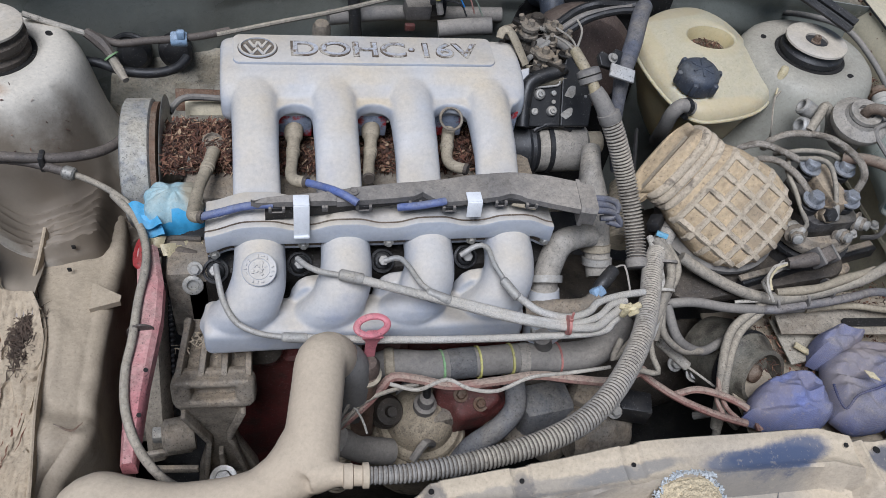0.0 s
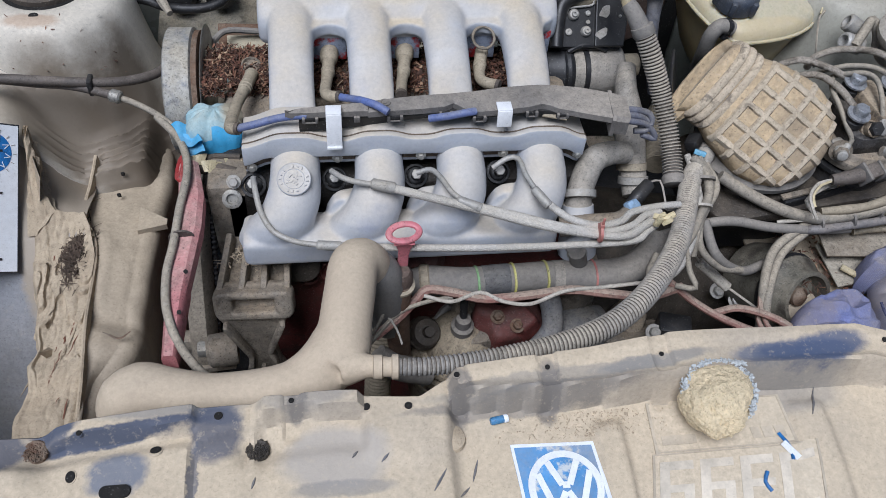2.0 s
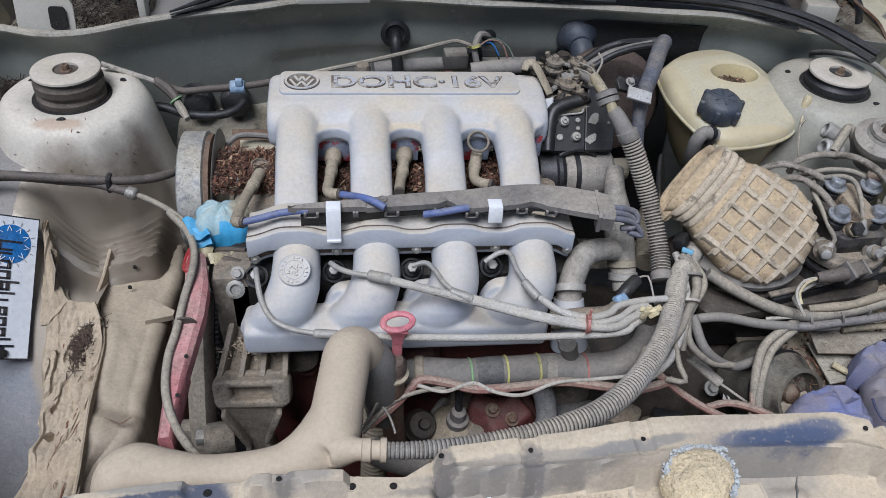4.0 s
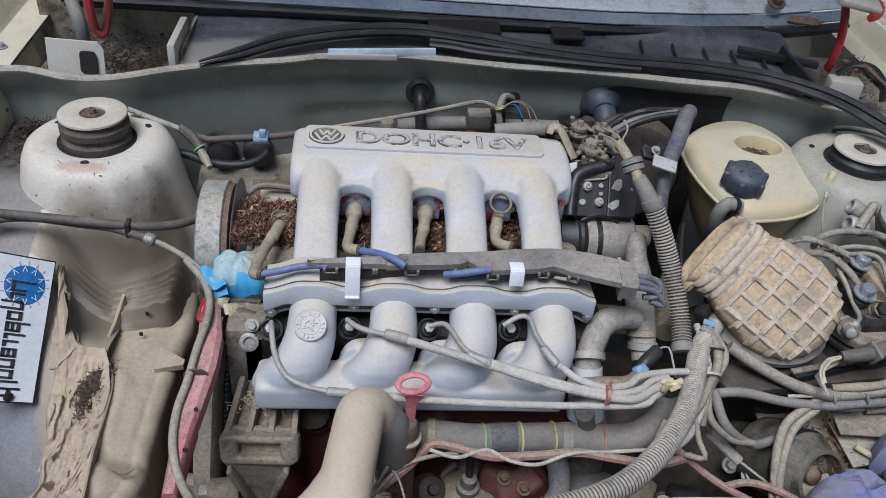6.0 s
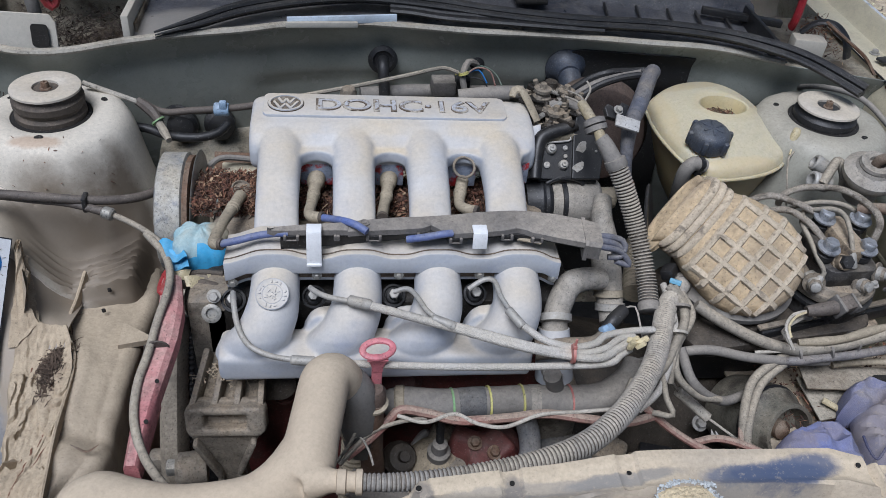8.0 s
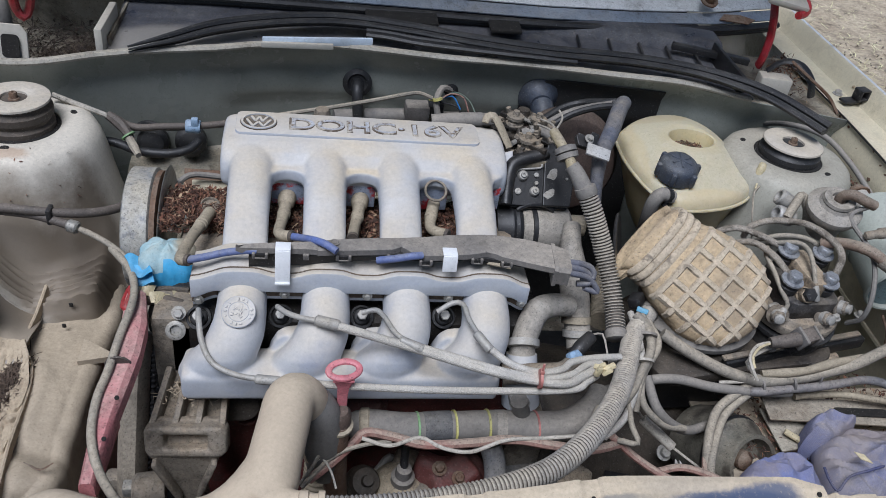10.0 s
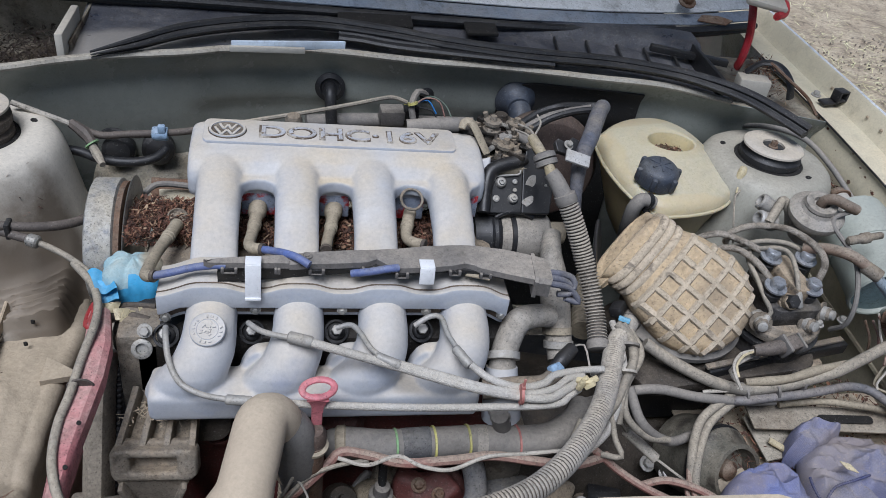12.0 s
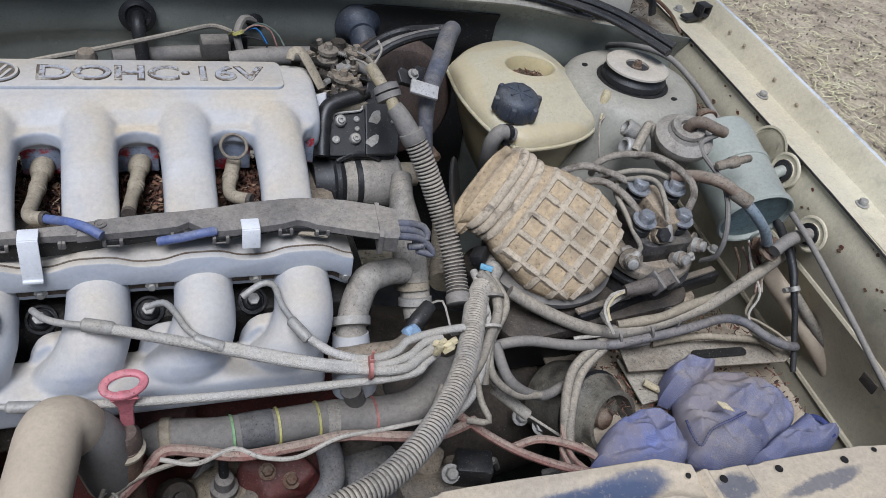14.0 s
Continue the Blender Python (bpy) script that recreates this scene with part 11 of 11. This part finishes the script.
def open_hood():
    """The hood stands open on its rear hinges, out of view, added to shade the firewall and tray."""
    t = thing("hood", "silver-beige steel hood standing open on its rear hinges", "car hood")
    a, b = Vector((0, 0.995, 0.955)), Vector((0, 0.43, 1.70))
    out = Vector((0, 0.797, 0.604))

    def fn(u, v):
        w = 0.655 - 0.03 * v
        return a.lerp(b, v) + Vector(((2 * u - 1) * w, 0, 0)) + out * (0.03 * (1 - (2 * u - 1) ** 2) + 0.02 * math.sin(math.pi * v))
    part("outer_skin", sheet(fn, 30, 24, 0.002), BODY, t)
    for u0, v0, u1, v1 in ((0.03, 0.03, 0.03, 0.97), (0.97, 0.03, 0.97, 0.97), (0.03, 0.03, 0.97, 0.03), (0.03, 0.97, 0.97, 0.97), (0.1, 0.08, 0.5, 0.92), (0.9, 0.08, 0.5, 0.92)):
        pts = [fn(u0 + (u1 - u0) * k / 8, v0 + (v1 - v0) * k / 8) - out * 0.010 for k in range(9)]
        part("inner_rib", tube(pts, 0.02, 8, 0.03, flat=0.6), BODY, t)
    return t


open_hood()


def corner_wells():
    stained = surface("stained_well_paint", lin(158, 152, 136), 0.6, 0.0, 0.3, lin(150, 138, 116), spots=lin(74, 62, 48), spot_scale=9, spot_amount=0.42, bump=0.3, vary=0.3, rust=0.2, spot_soft=0.16)
    t = thing("drain_well", "leaf-filled drain well beside the cowl tray", "drain well", group="drain wells")
    part("floor", box(0.22, 0.17, 0.01, Matrix.Translation((-0.55, 0.805, 0.745)), 0.003), stained, t)
    part("back_wall", sheet(lambda u, v: Vector((-0.68 + 0.25 * u, 0.875 + 0.02 * math.sin(u * 3), 0.74 + 0.14 * v)), 12, 6, 0.002), stained, t, "pale stained back wall")
    part("inner_wall", box(0.004, 0.2, 0.09, Matrix.Translation((-0.43, 0.79, 0.785)), 0.001), stained, t)
    bracket = prism([(-0.04, -0.022), (0.036, -0.022), (0.036, 0.016), (0.028, 0.026), (-0.04, 0.026)], 0.003, Matrix.Translation((-0.5592, 0.6670, 0.8220)) @ pose(0, 0, 0, 78, 0, -4), 0.0008)
    part("bracket", bracket, BODY, t, "pale slotted bracket", smooth=False)
    part("bracket_slot", prism(rounded(0.022, 0.030, 0.005), 0.001, Matrix.Translation(Vector((-0.5437, 0.6636, 0.8220)) + Vector((0, -0.0045, 0))) @ pose(0, 0, 0, 78, 0, -4)), BLACK, t, smooth=False)
    part("drain_hose", tube([(-0.5752, 0.7265, 0.8800), (-0.5643, 0.7112, 0.8550), (-0.5646, 0.7167, 0.8200), (-0.5785, 0.7468, 0.7800)], 0.009, 10), RUBBER_DUSTY, t)
    t2 = thing("drain_well", "drain well with dry debris and a black strap", "drain well", group="drain wells")
    part("floor", box(0.16, 0.24, 0.01, Matrix.Translation((0.60, 0.80, 0.775)), 0.003), stained, t2)
    part("pale_box", box(0.05, 0.03, 0.03, Matrix.Translation((0.5607, 0.7350, 0.8100)) @ pose(0, 0, 0, 0, 0, -10), 0.004), BODY, t2)
    part("black_strap", tube([(0.5527, 0.7510, 0.8250), (0.5703, 0.7433, 0.8450), (0.5901, 0.7273, 0.8480), (0.5999, 0.7024, 0.8350), (0.6072, 0.6961, 0.8100)], 0.008, 8, flat=0.5), PLASTIC_BLACK, t2)
    part("twig", tube([(0.5779, 0.7334, 0.8500), (0.5938, 0.6912, 0.8400), (0.6242, 0.6784, 0.8200), (0.6392, 0.6632, 0.8000)], 0.0025, 6), RUSTY, t2)
    for s, pts in ((-1, ([(-0.5228, 0.6407, 0.9300), (-0.5246, 0.6432, 0.9000), (-0.5259, 0.6529, 0.8750), (-0.5189, 0.6521, 0.8650), (-0.5124, 0.6604, 0.8750), (-0.5002, 0.6522, 0.9200)])), (1, [(0.5457, 0.8013, 0.9400), (0.5451, 0.7757, 0.9050), (0.5506, 0.7728, 0.8700), (0.5459, 0.7653, 0.8400), (0.5464, 0.7709, 0.8250)])):
        part("hinge_arm", tube(pts, 0.0055, 10, 0.006, flat=1.5), surface("dark_red_paint", lin(150, 28, 40), 0.4, 0.0, 0.15, spot_scale=20, bump=0.1) if s < 0 else bpy.data.materials["dark_red_paint"], SCUTTLE, "red painted hood hinge arm")
    hb = thing("hinge_bracket", "grey hinge bracket with a rusty bolt", "bracket")
    part("plate", box(0.07, 0.03, 0.012, Matrix.Translation((0.5487, 0.7628, 0.9350)) @ pose(0, 0, 0, 20, 10, 0), 0.004), BODY, hb)
    part("loop", tube([(0.5693, 0.7720, 0.9350), (0.5878, 0.7704, 0.9300), (0.5827, 0.7562, 0.9200), (0.5625, 0.7409, 0.9200)], 0.006, 8), RED, hb)
    hs = thing("hood_stop", "black rubber hood stop on the fender gutter", "rubber stop")
    mb = Matrix.Translation((0.7107, 0.7223, 0.8090)) @ pose(0, 0, 0, 0, 0, 15) @ Matrix.Scale(0.68, 4)
    for dx, dz, w, h in ((-0.012, 0, 0.005, 0.026), (0.012, 0, 0.005, 0.026), (0, 0.011, 0.028, 0.005), (0, -0.011, 0.028, 0.005)):
        part("block_wall", box(w, 0.026, h, mb @ Matrix.Translation((dx, 0, dz)), 0.0015), RUBBER, hs)
    part("block_back", box(0.022, 0.004, 0.022, mb @ Matrix.Translation((0, 0.009, 0)), 0.001), BLACK, hs)
    part("foot", box(0.036, 0.018, 0.005, Matrix.Translation((0.6988, 0.7250, 0.7960)) @ pose(0, 0, 0, 0, 0, 15), 0.002), RUBBER, hs)


corner_wells()
flakes("leaf_litter", 2400, lambda r: (r.uniform(-0.64, -0.435), r.uniform(0.70, 0.86), 0.752 + 0.03 * r.random()), "dark dead leaves filling the drain well", surface("dark_dead_leaves", lin(48, 37, 30), 0.95, dust=0.1, spot_scale=50, vary=0.5), size=(0.005, 0.018), seed=6)
flakes("leaf_litter", 420, heap(0.612, 0.80, 0.785, 0.030, 0.06, 0.05), "dry brown leaves piled in the drain well", size=(0.004, 0.013), seed=7)
flakes("leaf_litter", 700, heap(-0.622, 0.61, 0.732, 0.03, 0.05, 0.012), "dark litter behind the strut tower", bpy.data.materials["dark_dead_leaves"], size=(0.004, 0.014), seed=8)
flakes("leaf_litter", 180, heap(0.625, 0.56, 0.735, 0.015, 0.06, 0.015), "dark litter beside a strut tower", size=(0.004, 0.014), seed=10)


def tower_scraps(r):
    a, k = radians(r.uniform(-165, -20)), r.random()
    rr = lerp_list([(0, 0.108), (0.5, 0.100), (0.8, 0.088), (1, 0.065)], k)
    return (-0.517 + (rr + 0.001) * math.cos(a), 0.564 + (rr + 0.001) * math.sin(a), lerp_list([(0, 0.672), (0.5, 0.722), (0.8, 0.758), (1, 0.768)], k))


flakes("dirt_specks", 46, tower_scraps, "dark specks and bits of twig on a strut tower", size=(0.0015, 0.007), seed=77)

# ---- things on the front panel ----
def on_panel(x, y, lift):
    s = lerp_list(BACK, x) - y
    p = spot(x, s)
    return p + Vector((0, -0.1, 1)).normalized() * lift


def decal(name, corners, lift, material, parent, label="", nu=16, nv=16, thick=0.0004):
    """A thin film that follows the pressed panel between four corners."""
    c = [Vector(q) for q in corners]

    def fn(u, v):
        q = c[0].lerp(c[1], u) * (1 - v) + c[3].lerp(c[2], u) * v
        return on_panel(q.x, q.y, lift)
    return part(name, sheet(fn, nu, nv, thick), material, parent, label)


def round_badge():
    t = thing("badge_sticker", "square blue and white round-emblem sticker, worn, on the front panel", "sticker")
    c = [(-0.056, -0.054), (0.012, -0.056), (0.019, -0.134), (-0.051, -0.132)]
    c = [(x, y, 0) for x, y in c]
    faded = surface("worn_blue_vinyl", lin(96, 150, 200), 0.45, dust=0.3, spots=lin(206, 206, 202), spot_scale=22, spot_amount=0.26, bump=0.05, vary=0.15, dirt=0.15)
    decal("backing", c, 0.0010, faded, t, nu=24, nv=24)
    q = [Vector(p) for p in c]
    for i in range(4):
        a0, a1, m0 = q[i], q[(i + 1) % 4], sum(q, Vector()) / 4
        decal("white_border", [a0, a1, a1.lerp(m0, 0.07), a0.lerp(m0, 0.07)], 0.0016, STICKER, t, nu=20, nv=3)
    mid = (-0.0175, -0.092)

    def ringpart(name, r0, r1, lift, m):
        def fn(u, v):
            a, r = 2 * math.pi * u, r0 + (r1 - r0) * v
            return on_panel(mid[0] + r * math.cos(a), mid[1] + r * math.sin(a), lift)
        return part(name, sheet(fn, 48, 6, 0.0005), m, t)
    ringpart("blue_disc", 0.0005, 0.0285, 0.0018, surface("sticker_blue", lin(88, 146, 198), 0.4, dust=0.2, spots=lin(196, 202, 204), spot_scale=34, spot_amount=0.18, bump=0.0, dirt=0.15))
    ringpart("white_ring", 0.0245, 0.0300, 0.0026, STICKER)
    for x0, y0, x1, y1 in ((-0.012, 0.021, -0.003, 0.002), (-0.003, 0.002, 0.003, 0.002), (0.003, 0.002, 0.012, 0.021), (-0.021, 0.012, -0.010, -0.018), (-0.010, -0.018, -0.001, -0.003), (0.001, -0.003, 0.010, -0.018), (0.010, -0.018, 0.021, 0.012)):
        p0, p1 = on_panel(mid[0] + x0, mid[1] + y0, 0.0030), on_panel(mid[0] + x1, mid[1] + y1, 0.0030)
        b = bar(p0, p1, 0.0052, 0.0006, (0, -0.1, 1), 0.0002)
        part("white_bar", b, STICKER, t, smooth=False)
    return t


round_badge()


def foam():
    t = thing("foam_lump", "crumbling pale yellow foam lump stuck on the front panel", "foam")
    c = Vector((0.114, -0.043, 0.760))
    b = bmesh.new()
    bmesh.ops.create_icosphere(b, subdivisions=6, radius=1.0)
    for v in b.verts:
        p = v.co.copy()
        f = 1 + 0.13 * noise.noise((p.x * 1.6, p.y * 1.6, p.z * 1.6)) + 0.05 * noise.noise((p.x * 7, p.y * 7, p.z * 7)) + 0.03 * noise.noise((p.x * 48, p.y * 48, p.z * 48)) + 0.035 * noise.noise((p.x * 22, p.y * 22, p.z * 22))
        z = p.z * 0.023 * f
        taper = 1 - 0.14 * (1 - p.y)
        v.co = Vector((c.x + p.x * 0.0350 * taper * f + 0.006 * p.y, c.y + p.y * 0.030 * f, max(c.z - 0.024, c.z - 0.004 + z)))
    part("lump", b, FOAM, t)
    r = random.Random(17)
    g = bmesh.new()
    for _ in range(520):
        a, e = r.uniform(-0.6, 2.9), radians(r.uniform(0, 26))
        p = Vector((math.cos(a) * math.cos(e), math.sin(a) * math.cos(e), math.sin(e))) * (1.0 + 0.12 * r.random() ** 2)
        x, y = c.x + p.x * 0.0345 * (1 - 0.14 * (1 - p.y)) + 0.006 * p.y, c.y + p.y * 0.030
        z = max(on_panel(x, y, 0).z, c.z - 0.004 + p.z * 0.023)
        s = r.uniform(0.0005, 0.0022)
        lathe([(s, 0), (s * 0.9, s * 0.3), (s * 0.2, s * 0.5)], 4, Matrix.Translation((x, y, z)) @ pose(0, 0, 0, r.uniform(-60, 60), r.uniform(-60, 60), r.uniform(0, 90)), g)
    part("glue_crust", g, surface("whitish_glue", lin(206, 212, 214), 0.7, dust=0.2, bump=0.3), t, "flaky whitish-blue glue crust", smooth=False)
    return t


foam()


def faded_labels():
    t = thing("label_sticker", "faded see-through label with ghosted bars of lettering on the front panel", "sticker", group="faded labels")
    film = surface("faded_film", lin(196, 184, 162), 0.4, dust=0.6, dust_col=lin(198, 184, 160), spot_scale=20, bump=0.1, vary=0.08, dirt=0.15)
    up = [(0.0635, -0.0271, 0.7300), (0.1812, -0.0273, 0.7300), (0.1843, -0.0706, 0.7220), (0.0616, -0.0710, 0.7220)]
    decal("film", up, 0.0009, film, t, nu=24, nv=12)
    lo = [(0.0584, -0.0708, 0.7220), (0.1989, -0.0703, 0.7220), (0.1895, -0.1301, 0.7120), (0.0455, -0.1269, 0.7120)]
    t2 = thing("label_sticker", "larger faded label with pale block bars and blue ink marks", "sticker", group="faded labels")
    decal("film", lo, 0.0009, film, t2, nu=24, nv=12)

    def bars(corners, rows, m, parent, lift=0.0015, name="lettering_bar"):
        c = [Vector(q) for q in corners]
        for u0, u1, v0, v1 in rows:
            cc = [c[0].lerp(c[1], u) * (1 - v) + c[3].lerp(c[2], u) * v for u, v in ((u0, v0), (u1, v0), (u1, v1), (u0, v1))]
            decal(name, cc, lift, m, parent, nu=6, nv=4)
    ghost = surface("ghost_ink", lin(182, 170, 150), 0.7, dust=0.35, spot_scale=30, bump=0.1, dirt=0.2)
    bars(up, [(0.0, 1.0, 0.0, 0.03), (0.0, 0.02, 0, 1), (0.98, 1.0, 0, 1), (0.0, 1.0, 0.95, 0.98), (0.06, 0.30, 0.66, 0.84), (0.70, 0.76, 0.62, 0.84), (0.78, 0.85, 0.62, 0.84), (0.87, 0.94, 0.62, 0.84)], ghost, t)
    pale = surface("pale_ink", lin(206, 196, 178), 0.6, dust=0.3, spot_scale=30, bump=0.1, dirt=0.2)
    rows = []
    for k in range(4):
        u = 0.04 + 0.24 * k
        rows += [(u, u + 0.20, 0.12, 0.24), (u, u + 0.06, 0.12, 0.85), (u, u + 0.20, 0.74, 0.86)] + ([(u + 0.14, u + 0.20, 0.45, 0.86)] if k in (0, 1) else []) + ([(u, u + 0.20, 0.44, 0.54)] if k != 3 else [])
    bars(lo, rows, pale, t2)
    bars(lo, [(0.0, 1.0, 0.0, 0.02), (0.0, 0.015, 0, 1), (0.985, 1.0, 0, 1)], ghost, t2)
    for pts in ([(0.1692, -0.0612, 0.7270), (0.1749, -0.0732, 0.7250), (0.1741, -0.0841, 0.7220)], [(0.1493, -0.0917, 0.7200), (0.1453, -0.0992, 0.7180), (0.1489, -0.1065, 0.7160)]):
        q = [on_panel(Vector(p).x, Vector(p).y, 0.0022) for p in pts]
        part("ink_mark", tube(q, 0.0016, 6, 0.004), INK_BLUE, t2, "blue ink stroke")
    part("white_chip", tube([on_panel(Vector(p).x, Vector(p).y, 0.0024) for p in ((0.1701, -0.0694, 0.7250), (0.1791, -0.0834, 0.7220))], 0.003, 6), STICKER, t2)


faded_labels()
tag = thing("blue_cap", "small blue plastic cap with a white end lying on the panel", "plastic cap")
tp = Vector((-0.0622, -0.0335, 0.7340))
part("barrel", lathe([(0.0027, -0.007), (0.0032, -0.006), (0.0032, 0.0045), (0.0028, 0.0055)], 12, axis(tp, (1, 0.15, 0))), surface("blue_cap_plastic", lin(70, 130, 176), 0.5, dust=0.2), tag)
part("white_end", lathe([(0.0032, 0.004), (0.0035, 0.0045), (0.0033, 0.0075), (0.0015, 0.008)], 12, axis(tp, (1, 0.15, 0))), STICKER, tag)
nest = thing("mud_dauber_nest", "small brown mud dab stuck on the front panel", "mud")
part("dab", lathe([(0.010, 0), (0.009, 0.003), (0.004, 0.0055), (0, 0.006)], 14, Matrix.Translation(Vector((-0.1006, -0.0460, 0.7310))), squash=1.2), MUD, nest)
scr = random.Random(40)
for k, (px, ln) in enumerate((((-0.1154, -0.0819, 0.7200), 0.02), ((-0.0863, -0.0723, 0.7200), 0.018), ((-0.1560, -0.0625, 0.7240), 0.008), ((-0.1788, -0.0569, 0.7250), 0.007), ((-0.2553, -0.0710, 0.7280), 0.009), ((0.2100, -0.0358, 0.7300), 0.03), ((-0.0965, -0.0890, 0.7160), 0.012))):
    p = Vector(px)
    a = scr.uniform(40, 75)
    q = [on_panel(p.x + f * ln * math.cos(radians(a)), p.y + f * ln * math.sin(radians(a)), 0.0004) for f in (-0.5, -0.1, 0.2, 0.5)]
    part("scratch", tube(q, [0.0004, 0.0011, 0.0009, 0.0003], 6, 0.003), surface("bare_scratch", lin(104, 106, 112), 0.55, 0.1, 0.3) if k == 0 else bpy.data.materials["bare_scratch"], FRONT, "dark bare scratch")
flakes("straw_scrap", 420, lambda r: tuple(on_panel(r.gauss(0.012, 0.034), r.uniform(-0.052, -0.030), 0.0012)), "dry tan straw scraps scattered on the front panel", MUD, size=(0.0003, 0.0016), seed=30)
